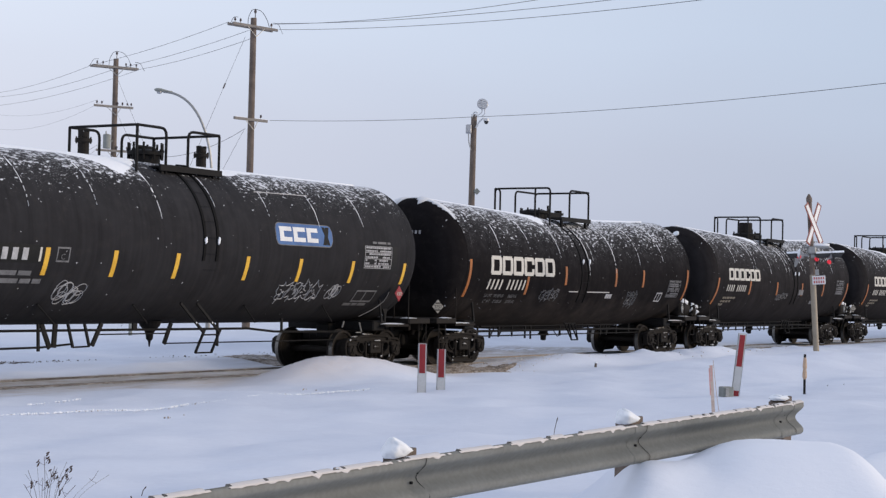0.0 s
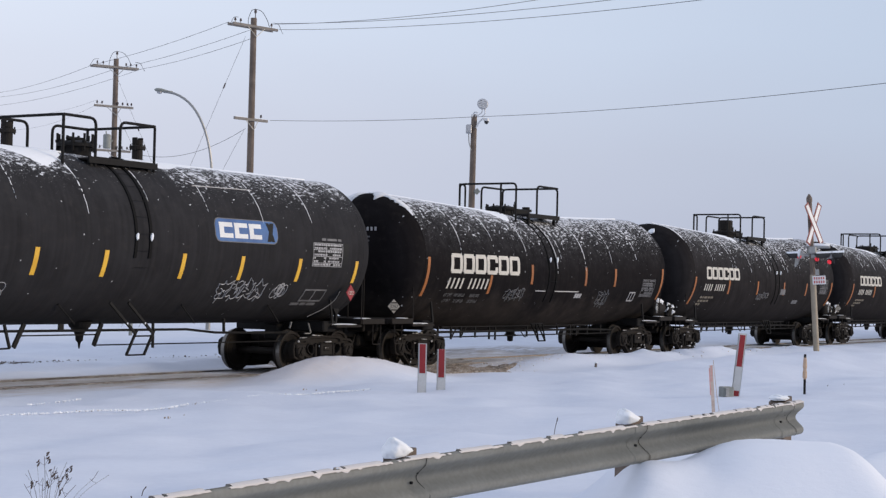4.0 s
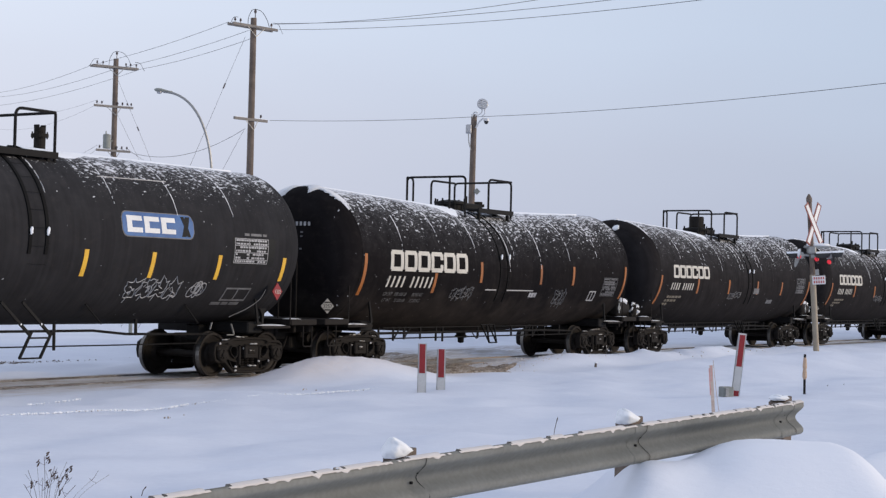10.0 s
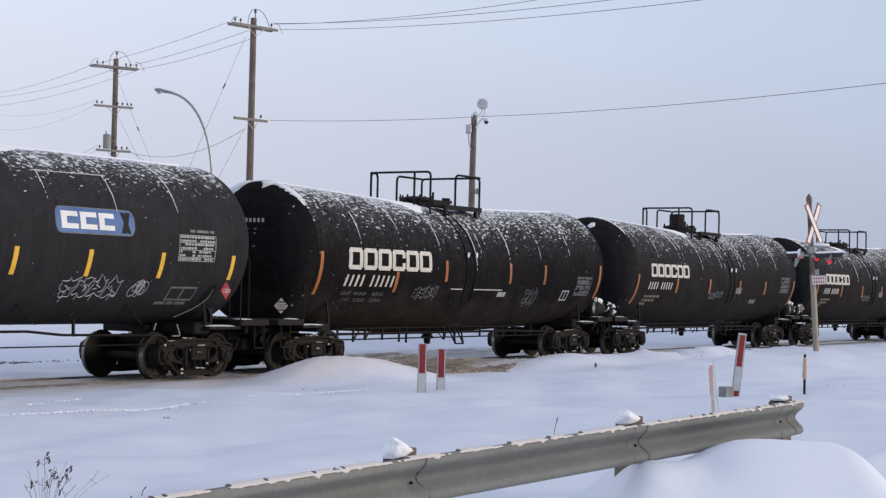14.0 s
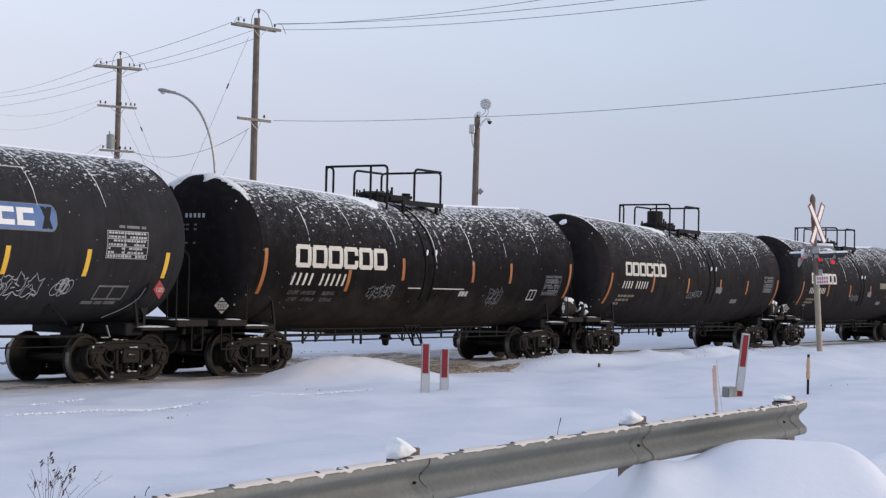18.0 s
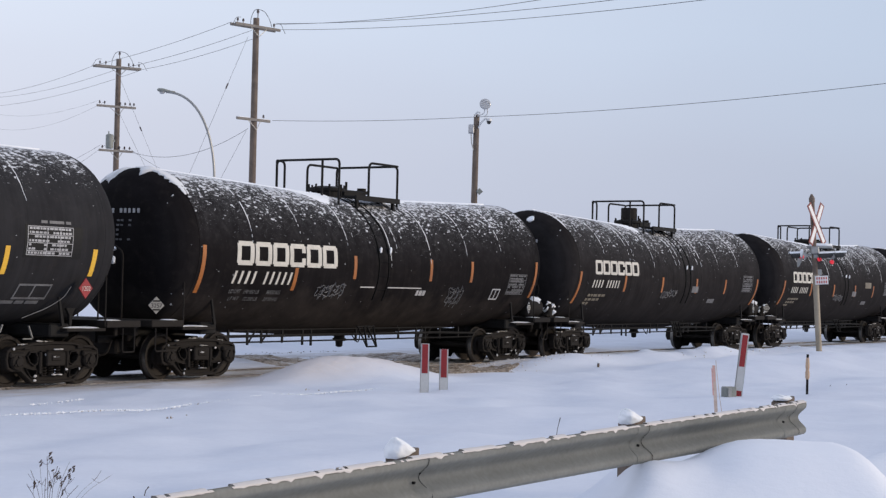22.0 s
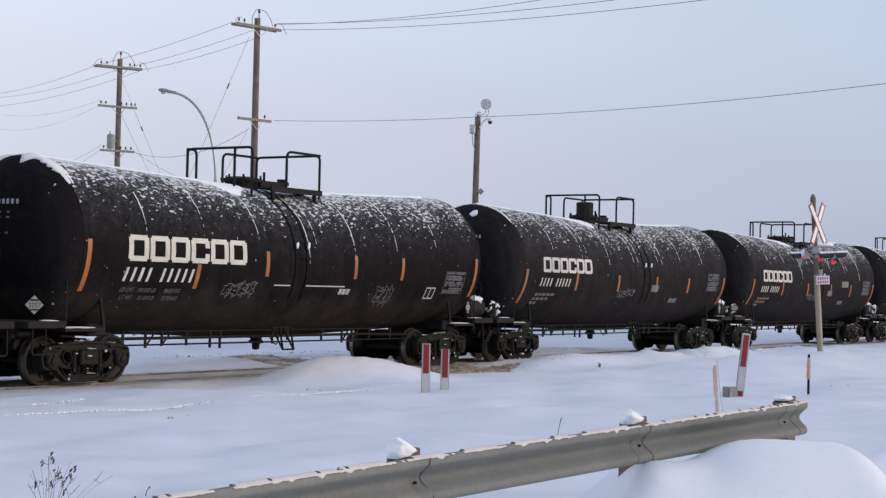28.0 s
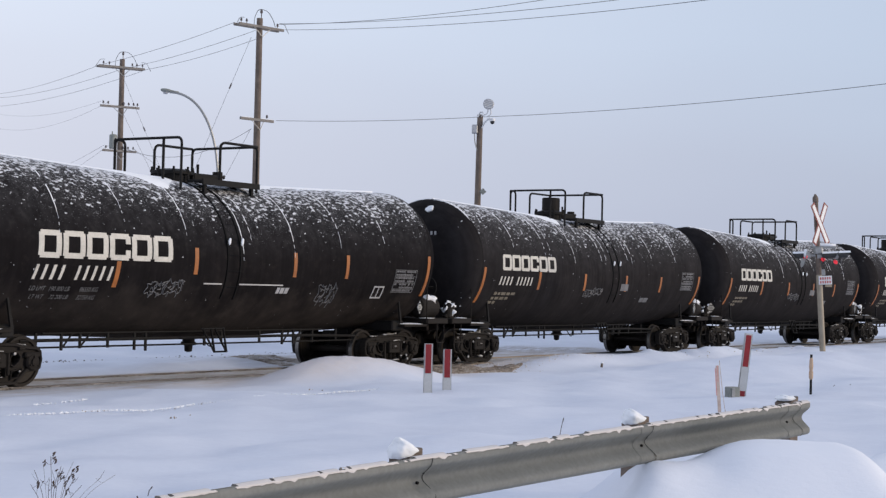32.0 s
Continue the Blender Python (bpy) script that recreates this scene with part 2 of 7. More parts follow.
    snow = mixed(n, l, calc(n, l, "MULTIPLY", sand, 0.8), snow, (0.44, 0.35, 0.26))
    # grey grime away from the crossing, tan sand near it
    grime = mixed(n, l, along, (0.30, 0.285, 0.275), (0.31, 0.262, 0.215))
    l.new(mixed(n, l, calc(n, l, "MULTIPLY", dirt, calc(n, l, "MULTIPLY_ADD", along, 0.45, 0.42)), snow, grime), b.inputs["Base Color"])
    b.inputs["Roughness"].default_value = 0.75
    h = calc(n, l, "MULTIPLY_ADD", g, 0.1, calc(n, l, "MULTIPLY_ADD", f, 0.5, a))
    bumped(n, l, b, h, 0.22, 0.05)
    return m


def road_material():
    """Sanded slush: churned brown sand before the track, paler packed snow over it and beyond."""
    m, n, l, b = nodes_of("sanded_slush")
    v = tex_space(n)
    sep = n.new("ShaderNodeSeparateXYZ")
    l.new(v, sep.inputs[0])
    a, c, f = noise_tex(n, l, v, 1.5, 5.0, 0.65), noise_tex(n, l, v, 8.0, 5.0, 0.7), noise_tex(n, l, v, 26.0, 3.0, 0.65)
    s = calc(n, l, "MULTIPLY_ADD", f, 0.4, calc(n, l, "MULTIPLY_ADD", c, 0.3, calc(n, l, "MULTIPLY", a, 0.3)))
    brown = ramp(n, l, s, ((0.41, (0.13, 0.095, 0.068)), (0.48, (0.29, 0.228, 0.172)), (0.54, (0.45, 0.375, 0.30)), (0.60, (0.66, 0.61, 0.56))))
    mp = n.new("ShaderNodeMapping")
    mp.inputs["Scale"].default_value = (0.35, 2.4, 1.0)
    l.new(v, mp.inputs[0])
    t = calc(n, l, "MULTIPLY_ADD", f, 0.35, calc(n, l, "MULTIPLY", noise_tex(n, l, mp.outputs[0], 2.0, 5.0, 0.7), 0.65))
    pale = ramp(n, l, t, ((0.41, (0.20, 0.17, 0.145)), (0.48, (0.38, 0.335, 0.295)), (0.54, (0.53, 0.49, 0.455)), (0.60, (0.66, 0.65, 0.67))))
    over = calc(n, l, "ADD", calc(n, l, "MULTIPLY", calc(n, l, "ADD", sep.outputs["Y"], 1.55), 1.3), calc(n, l, "MULTIPLY", calc(n, l, "SUBTRACT", a, 0.5), 3.0), None, True)
    l.new(mixed(n, l, over, brown, pale), b.inputs["Base Color"])
    b.inputs["Roughness"].default_value = 0.9
    b.inputs["Specular IOR Level"].default_value = 0.06
    bumped(n, l, b, calc(n, l, "MULTIPLY_ADD", f, 0.5, c), 1.0, 0.08)
    return m


def rail_material():
    """Worn rail steel, mottled along its length with packed grit, snow and sand."""
    m, n, l, b = nodes_of("rail_steel")
    v = tex_space(n)
    sep = n.new("ShaderNodeSeparateXYZ")
    l.new(v, sep.inputs[0])
    mp = n.new("ShaderNodeMapping")
    mp.inputs["Scale"].default_value = (1.0, 6.0, 6.0)
    l.new(v, mp.inputs[0])
    a, f = noise_tex(n, l, mp.outputs[0], 1.3, 5.0, 0.7), noise_tex(n, l, mp.outputs[0], 14.0, 3.0, 0.6)
    s = calc(n, l, "MULTIPLY_ADD", f, 0.45, calc(n, l, "MULTIPLY", a, 0.55))
    base = ramp(n, l, s, ((0.38, (0.075, 0.068, 0.066)), (0.50, (0.15, 0.14, 0.138)), (0.58, (0.27, 0.255, 0.25)), (0.68, (0.50, 0.49, 0.50))))
    near = calc(n, l, "SUBTRACT", 1.0, calc(n, l, "MULTIPLY", calc(n, l, "SUBTRACT", calc(n, l, "ABSOLUTE", calc(n, l, "SUBTRACT", sep.outputs["X"], 38.0), 0.0), 6.5), 0.5), None, True)
    l.new(mixed(n, l, calc(n, l, "MULTIPLY", near, 0.85), base, ramp(n, l, f, ((0.3, (0.27, 0.225, 0.185)), (0.7, (0.46, 0.41, 0.365))))), b.inputs["Base Color"])
    b.inputs["Roughness"].default_value = 0.9
    b.inputs["Specular IOR Level"].default_value = 0.1
    bumped(n, l, b, f, 0.5, 0.01)
    return m


M = {
    "ground": ground_material(),
    "snow": snow_material("loose_snow"),
    "road": road_material(),
    "rail": rail_material(),
    "tank_grey": tank_paint("charcoal_tank_paint", (0.0185, 0.0181, 0.0199), (0.030, 0.0296, 0.0322), ((0.0, 0.85), (0.35, 0.75), (0.55, 0.665), (0.70, 0.60), (0.78, 0.54), (0.90, 0.50), (1.0, 0.42)), (-0.45, 1.42)),
    "tank_black": tank_paint("black_tank_paint", (0.0082, 0.0073, 0.0078), (0.0148, 0.0132, 0.0140), ((0.0, 0.84), (0.12, 0.735), (0.42, 0.655), (0.66, 0.57), (0.86, 0.505), (1.0, 0.43)), gloss=0.035, spray=0.5),
    "tank_dusty": tank_paint("dusty_black_tank_paint", (0.0135, 0.0122, 0.0128), (0.027, 0.0248, 0.0256), ((0.0, 0.84), (0.12, 0.735), (0.42, 0.655), (0.66, 0.57), (0.86, 0.515), (1.0, 0.485)), gloss=0.035),
    "panel_black": surface("stencil_panel_black", (0.006, 0.006, 0.006), (0.013, 0.013, 0.013), 0.6, 0, 4, 30, 0.05, gloss=0.2),
    "steel": surface("black_steel", (0.009, 0.0087, 0.0088), (0.021, 0.0200, 0.0195), 0.65, 0.1, 5, 40, gloss=0.12),
    "truck": surface("grimy_cast_steel", (0.0115, 0.0097, 0.0087), (0.0225, 0.0190, 0.0168), 0.75, 0.1, 5, 35, 0.5, 0.01, gloss=0.2),
    "wheel": surface("wheel_steel", (0.0115, 0.0097, 0.0087), (0.027, 0.0225, 0.0196), 0.6, 0.3, 5, 45, gloss=0.2),
    "tread": surface("worn_tread", (0.12, 0.115, 0.11), (0.26, 0.25, 0.24), 0.42, 0.9, 4, 60),
    "white": surface("white_lettering", (0.44, 0.42, 0.375), (0.66, 0.63, 0.565), 0.6, 0, 3, 30, 0.05),
    "dim": surface("faded_lettering", (0.075, 0.075, 0.079), (0.19, 0.19, 0.195), 0.6, 0, 4, 30, 0.05),
    "chalk": surface("pale_graffiti_paint", (0.26, 0.26, 0.27), (0.50, 0.50, 0.51), 0.7, 0, 4, 30, 0.05),
    "gold": surface("faded_gold_lettering", (0.10, 0.085, 0.06), (0.22, 0.19, 0.14), 0.6, 0, 4, 30, 0.05),
    "yellow": surface("yellow_reflector", (0.62, 0.33, 0.02), (0.83, 0.50, 0.05), 0.45, 0, 4, 40, 0.05),
    "orange": surface("orange_reflector", (0.24, 0.075, 0.010), (0.41, 0.135, 0.022), 0.5, 0, 4, 40, 0.05),
    "blue": surface("blue_enamel", (0.02, 0.07, 0.22), (0.05, 0.15, 0.36), 0.45, 0, 3, 40, 0.05),
    "red": surface("red_reflector", (0.19, 0.008, 0.010), (0.32, 0.016, 0.020), 0.45, 0, 4, 40, 0.05),
    "red_paint": surface("weathered_red", (0.36, 0.06, 0.05), (0.55, 0.13, 0.11), 0.6, 0, 6, 50),
    "blade_white": surface("weathered_blade_white", (0.46, 0.46, 0.45), (0.62, 0.62, 0.61), 0.5, 0, 3, 40, 0.05),
    "sign_white": surface("sign_white", (0.62, 0.62, 0.62), (0.80, 0.80, 0.79), 0.5, 0, 3, 40, 0.05),
    "galv": surface("galvanised_steel", (0.24, 0.24, 0.235), (0.38, 0.38, 0.37), 0.45, 0.55, 3, 40, 0.1),
    "guard": surface("galvanised_guardrail", (0.25, 0.236, 0.196), (0.35, 0.332, 0.284), 0.55, 0.1, 1.6, 30, 0.12),
    "wood": surface("weathered_timber", (0.085, 0.065, 0.052), (0.20, 0.155, 0.125), 0.85, 0, 3, 26, 0.5, 0.01),
    "lath": surface("pale_lath", (0.46, 0.34, 0.28), (0.66, 0.55, 0.48), 0.8, 0, 6, 50),
    "stake": surface("raw_lath", (0.38, 0.24, 0.15), (0.58, 0.42, 0.30), 0.8, 0, 6, 50),
    "grey_wood": surface("grey_crossarm", (0.15, 0.135, 0.122), (0.29, 0.265, 0.24), 0.85, 0, 5, 30, 0.4),
    "wire": surface("wire_black", (0.05, 0.05, 0.055), (0.10, 0.10, 0.11), 0.6, 0.2, 5, 30, 0.05),
    "porcelain": surface("brown_porcelain", (0.05, 0.04, 0.04), (0.12, 0.09, 0.08), 0.3, 0, 5, 30, 0.05),
    "dirty_snow": snow_material("grey_dirty_snow", (0.50, 0.49, 0.485)),
    "sand": surface("frozen_sand", (0.20, 0.15, 0.11), (0.50, 0.43, 0.36), 0.85, 0, 6, 24, 0.6, 0.02, gloss=0.15),
    "old_snow": snow_material("settled_snow", (0.70, 0.71, 0.73)),
    "crust": snow_material("ploughed_crust", (0.64, 0.60, 0.575)),
    "grit": surface("dirty_ice", (0.12, 0.10, 0.085), (0.30, 0.27, 0.245), 0.85, 0, 6, 40, 0.4),
    "soot": surface("sooty_black_strap", (0.004, 0.004, 0.0042), (0.010, 0.0095, 0.0095), 0.75, 0, 4, 30, 0.05, gloss=0.1),
    "red_edge": surface("dull_red_border", (0.13, 0.012, 0.012), (0.22, 0.025, 0.022), 0.5, 0, 4, 40, 0.05),
    "pink": surface("washed_out_pink", (0.55, 0.26, 0.24), (0.72, 0.42, 0.38), 0.7, 0, 6, 50),
    "pale_weed": surface("bleached_weed", (0.12, 0.105, 0.10), (0.24, 0.21, 0.19), 0.9, 0, 9, 60),
    "black_plastic": surface("black_lamp_hood", (0.012, 0.012, 0.013), (0.03, 0.03, 0.03), 0.55, 0, 5, 30, 0.1),
    "weed": surface("dry_weed", (0.03, 0.022, 0.02), (0.10, 0.07, 0.055), 0.9, 0, 9, 60),
    "lamp_grey": surface("aluminium_lamp", (0.35, 0.35, 0.36), (0.55, 0.55, 0.56), 0.4, 0.5, 6, 40, 0.1),
    "mast": surface("mast_paint", (0.25, 0.21, 0.155), (0.37, 0.315, 0.24), 0.6, 0.1, 4, 40, 0.1),
    "placard_grey": surface("weathered_placard", (0.15, 0.15, 0.138), (0.30, 0.29, 0.27), 0.6, 0, 5, 40, 0.05),
    "placard_pale": surface("dusty_white_placard", (0.34, 0.34, 0.33), (0.52, 0.52, 0.50), 0.6, 0, 5, 40, 0.05),
    "box_grey": surface("box_paint", (0.18, 0.19, 0.175), (0.28, 0.29, 0.265), 0.6, 0, 5, 40),
}
glow, gn, gl, gb = nodes_of("red_signal_glow")
gb.inputs["Base Color"].default_value = (0.5, 0.02, 0.03, 1)
gb.inputs["Emission Color"].default_value, gb.inputs["Emission Strength"].default_value = (1.0, 0.03, 0.06, 1), 0.42
M["glow"] = glow


# ---- mesh tools ----
def part(name, bm, material, parent=None, label="", smooth=False, mesh_only=False):
    """Link a bmesh as one mesh object, under a thing or a part."""
    me = bpy.data.meshes.new(name)
    bm.to_mesh(me)
    bm.free()
    for one in ([material] if isinstance(material, str) else material):
        me.materials.append(M[one])
    if smooth:
        me.polygons.foreach_set("use_smooth", [True] * len(me.polygons))
    if mesh_only:
        return me
    ob = new(name, me)
    if parent is not None:
        ob.parent = parent
    if label:
        tagged(ob, label)
    return ob


def share(name, me, parent, m):
    ob = new(name, me)
    ob.parent = parent
    ob.matrix_basis = m
    return ob


def thing(name, at, label, category, group="", turn=0.0):
    ob = new(name)
    ob.matrix_basis = pose(*at, 0, 0, turn)
    return tagged(ob, label, category, group)


def box(bm, c, size, rot=(0, 0, 0), bevel=0.0):
    r = bmesh.ops.create_cube(bm, size=1.0, matrix=pose(*c, *rot) @ Matrix.Diagonal((*size, 1)))
    if bevel:
        es = {e for v in r["verts"] for e in v.link_edges}
        bmesh.ops.bevel(bm, geom=list(es), offset=bevel, segments=1, affect="EDGES")


def rod(bm, a, b, r, seg=10, r2=None):
    a, b = Vector(a), Vector(b)
    d = b - a
    m = Matrix.Translation((a + b) / 2) @ d.to_track_quat("Z", "Y").to_matrix().to_4x4()
    bmesh.ops.create_cone(bm, cap_ends=True, segments=seg, radius1=r, radius2=r if r2 is None else r2, depth=d.length, matrix=m)


def tube(bm, pts, r, seg=8):
    """A bent pipe through the points."""
    pts = [Vector(q) for q in pts]
    rings, prev = [], None
    for i, q in enumerate(pts):
        d = (pts[min(i + 1, len(pts) - 1)] - pts[max(i - 1, 0)]).normalized()
        if prev is None:
            prev = d.orthogonal().normalized()
        u = (prev - d * prev.dot(d)).normalized()
        w = d.cross(u)
        prev = u
        rings.append([bm.verts.new(q + (u * math.cos(k) + w * math.sin(k)) * r) for k in (2 * math.pi * j / seg for j in range(seg))])
    for p, q in zip(rings, rings[1:]):
        for j in range(seg):
            bm.faces.new((p[j], p[(j + 1) % seg], q[(j + 1) % seg], q[j]))
    bm.faces.new(rings[0][::-1])
    bm.faces.new(rings[-1])


def bend(pts, r=0.12, n=4):
    """Round the inner corners of a path."""
    pts = [Vector(q) for q in pts]
    out = [pts[0]]
    for a, b, c in zip(pts, pts[1:], pts[2:]):
        u, w = (a - b), (c - b)
        k = min(r, u.length * 0.45, w.length * 0.45)
        p, q = b + u.normalized() * k, b + w.normalized() * k
        out += [p.lerp(b, t).lerp(b.lerp(q, t), t) for t in (i / n for i in range(n + 1))]
    return out + [pts[-1]]


def lathe(bm, profile, seg=24, m=None):
    """Turn a profile of (radius, height) round z."""
    m = m or Matrix()
    rings = [[bm.verts.new(m @ Vector((r * math.cos(k), r * math.sin(k), h))) for k in (2 * math.pi * j / seg for j in range(seg))] for r, h in profile]
    for p, q in zip(rings, rings[1:]):
        for j in range(seg):
            bm.faces.new((p[j], p[(j + 1) % seg], q[(j + 1) % seg], q[j]))
    bm.faces.new(rings[0][::-1])
    bm.faces.new(rings[-1])


def slab(bm, outline, depth, m=None):
    """A plate: an outline in the x, z plane, given depth along y."""
    m = m or Matrix()
    f = [bm.verts.new(m @ Vector((x, 0, z))) for x, z in outline]
    k = [bm.verts.new(m @ Vector((x, depth, z))) for x, z in outline]
    bm.faces.new(f)
    bm.faces.new(k[::-1])
    for i in range(len(f)):
        j = (i + 1) % len(f)
        bm.faces.new((f[j], f[i], k[i], k[j]))


def words(text, size):
    """The outline mesh of a line of writing in the built-in font, as a bmesh in the x, y plane."""
    cu = bpy.data.curves.new("w", "FONT")
    cu.body, cu.size = text, size
    ob = bpy.data.objects.new("w", cu)
    scene.collection.objects.link(ob)
    me = bpy.data.meshes.new_from_object(ob.evaluated_get(bpy.context.evaluated_depsgraph_get()))
    bm = bmesh.new()
    bm.from_mesh(me)
    bpy.data.objects.remove(ob)
    bpy.data.meshes.remove(me)
    bpy.data.curves.remove(cu)
    return bm


# ---- the ground: one sheet of snow ----
def smooth(e0, e1, v):
    k = np.clip((v - e0) / (e1 - e0), 0, 1)
    return k * k * (3 - 2 * k)


FAR_TRACK = 6.2

# banks thrown up by ploughs: x, y, length, width, height, turn
BANKS = ((27.75, -3.35, 1.95, 1.1, 0.44, -5, 1.3), (25.6, -3.7, 2.4, 1.1, 0.10, 0, 1.2), (36.9, -3.3, 2.1, 0.85, 0.27, 5, 1.3), (37.2, -1.95, 1.9, 0.42, 0.13, 0, 1.3), (41.0, -3.4, 2.8, 0.85, 0.27, 0, 1.2),
         (46.4, -3.3, 2.6, 0.85, 0.29, 0, 1.2), (53.0, -3.6, 4.8, 1.1, 0.15, 0, 1.2), (62.0, -4.2, 7.0, 1.6, 0.12, 0, 1.2),
         (42.0, -8.6, 7.0, 2.2, 0.40, -8, 1.3), (33.5, -12.6, 3.0, 1.2, 0.12, 0, 1.2),
         (30.8, 2.5, 2.7, 0.65, 0.19, 0, 1.2), (41.5, 2.6, 3.2, 0.5, 0.17, 0, 1.2), (36.0, 7.6, 4.0, 0.7, 0.20, 4, 1.2), (50.0, 9.0, 9.0, 1.6, 0.35, 8, 1.2), (64.0, 11.0, 12.0, 2.0, 0.4, 4, 1.2))


def ground_height(x, y):
    z = -0.035 + 0.03 * smooth(-0.86, -1.5, y) + 0.055 * smooth(-2.2, -6.0, y) + 0.15 * smooth(-9.0, -16.2, y) + 0.206 * smooth(-17.3, -18.1, y)
    z = z + 0.10 * smooth(3.0, 9.0, y) - 0.25 * smooth(14, 60, y)
    for bx, by, ln, wd, h, turn, power in BANKS:
        c, s = math.cos(radians(turn)), math.sin(radians(turn))
        u, v = ((x - bx) * c + (y - by) * s) / ln, (-(x - bx) * s + (y - by) * c) / wd
        z = z + h * np.exp(-(u * u + v * v) ** power)
    # the ploughed heap at the guardrail's end, shaped to fit the camera's view: a long rise, a round crown and a short
    # steep face
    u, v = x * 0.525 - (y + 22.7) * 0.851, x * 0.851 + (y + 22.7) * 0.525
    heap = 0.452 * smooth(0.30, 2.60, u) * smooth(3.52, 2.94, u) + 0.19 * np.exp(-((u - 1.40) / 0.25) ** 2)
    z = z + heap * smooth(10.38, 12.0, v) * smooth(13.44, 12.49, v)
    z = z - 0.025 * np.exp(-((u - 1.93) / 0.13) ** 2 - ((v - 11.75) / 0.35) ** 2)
    off = smooth(1.7, 3.0, np.abs(y)) * smooth(0.9, 1.8, np.abs(y - FAR_TRACK)) * smooth(120, 60, np.abs(x - 20))
    z = z + off * (0.035 * np.sin(0.9 * x + 0.5 * y) * np.sin(0.55 * y - 0.3 * x + 1) + 0.020 * np.sin(2.3 * x - 1.1 * y + 2) * np.sin(1.7 * y + 0.8 * x))
    return z


def build_ground():
    far = [60, 90, 140, 220, 350, 600, 1000, 1700, 2600]
    xs = np.array([-v for v in far[::-1]] + [-30, -15, -6] + list(np.arange(0, 10.4, 0.24)) + list(np.arange(10.4, 14.4, 0.08)) + list(np.arange(14.4, 26, 0.24)) + list(np.arange(26, 40, 0.10)) + list(np.arange(40, 70, 0.24)) + list(np.arange(70, 130, 2.5)) + [v + 100 for v in far])
    ys = np.array([-v - 20 for v in far[::-1]] + [-40, -32, -27] + list(np.arange(-24, -20.2, 0.2)) + list(np.arange(-20.2, -16.8, 0.08)) + list(np.arange(-16.8, -5.0, 0.2)) + list(np.arange(-5.0, -1.2, 0.08)) + list(np.arange(-1.2, 12, 0.2)) + list(np.arange(12, 60, 3.0)) + [v + 20 for v in far])
    gx, gy = np.meshgrid(xs, ys)
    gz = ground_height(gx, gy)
    near = (gx > 0) & (gx < 70) & (gy > -24) & (gy < 12)
    rough = np.zeros_like(gz)
    for i, j in zip(*np.nonzero(near)):
        q = Vector((gx[i, j], gy[i, j], 0))
        rough[i, j] = 0.07 * noise.noise(Vector((q.x * 0.45, q.y * 0.9, 0))) + 0.030 * noise.noise(q * 1.7) + 0.009 * noise.noise(q * 5.0)
        if 31.5 < q.x < 60 and -5.5 < q.y < -1.8:
            rough[i, j] += math.exp(-((q.y + 3.2) / 0.9) ** 2) * (0.10 * noise.noise(q * 1.3) + 0.06 * noise.noise(q * 2.9))
        if 26 < q.x < 40 and -5.0 < q.y < -1.3:
            lip = math.exp(-((q.x - 36.4) / 2.4) ** 4 - ((q.y + 2.3) / 0.75) ** 2) + 0.35 * math.exp(-((q.x - 27.9) / 2.2) ** 2 - ((q.y + 3.2) / 1.1) ** 2)
            rough[i, j] += lip * (0.07 * noise.noise(q * 4.2) + 0.05 * noise.noise(q * 8.5))
    road = smooth(29.0, 30.5, gx) * smooth(42.0, 40.5, gx) * smooth(10.5, 9.5, gy) * smooth(-5.4, -4.6, gy)
    swept = 1 - 0.85 * np.exp(-((gx - 10.5) / 4) ** 2 - ((gy + 18.6) / 1.3) ** 2)
    gz += rough * smooth(1.2, 2.4, np.abs(gy)) * (0.15 + 0.85 * smooth(0.9, 1.9, np.abs(gy - FAR_TRACK))) * (1 - road) * swept
    ny, nx = gx.shape
    idx = np.arange(nx * ny).reshape(ny, nx)
    faces = np.stack([idx[:-1, :-1], idx[:-1, 1:], idx[1:, 1:], idx[1:, :-1]], -1).reshape(-1, 4)
    me = bpy.data.meshes.new("ground")
    me.from_pydata(np.stack([gx, gy, gz], -1).reshape(-1, 3).tolist(), [], faces.tolist())
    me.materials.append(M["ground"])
    me.polygons.foreach_set("use_smooth", [True] * len(me.polygons))
    return tagged(new("ground", me), "flat snow-covered ground with plough banks beside the track", "ground", kind="structure")


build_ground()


def build_track(y, z, label):
    tr = thing("track", (0, y, z), label, "railway track")
    tagged(tr, kind="structure")
    for side in (-0.75, 0.75):
        bm = bmesh.new()
        out = [(-0.036, 0), (0.036, 0), (0.036, -0.035), (0.01, -0.05), (0.01, -0.12), (0.07, -0.15), (-0.07, -0.15), (-0.01, -0.12), (-0.01, -0.05), (-0.036, -0.035)]
        a = [bm.verts.new((-120, side + u, w)) for u, w in out]
        b = [bm.verts.new((220, side + u, w)) for u, w in out]
        bm.faces.new(a)
        bm.faces.new(b[::-1])
        for i in range(len(out)):
            bm.faces.new((a[i - 1], a[i], b[i], b[i - 1]))
        part("rail", bm, "rail", tr)
    return tr


build_track(0, 0, "near railway track set in packed sandy snow")
build_track(FAR_TRACK, -0.004, "second railway track nearly buried in snow")


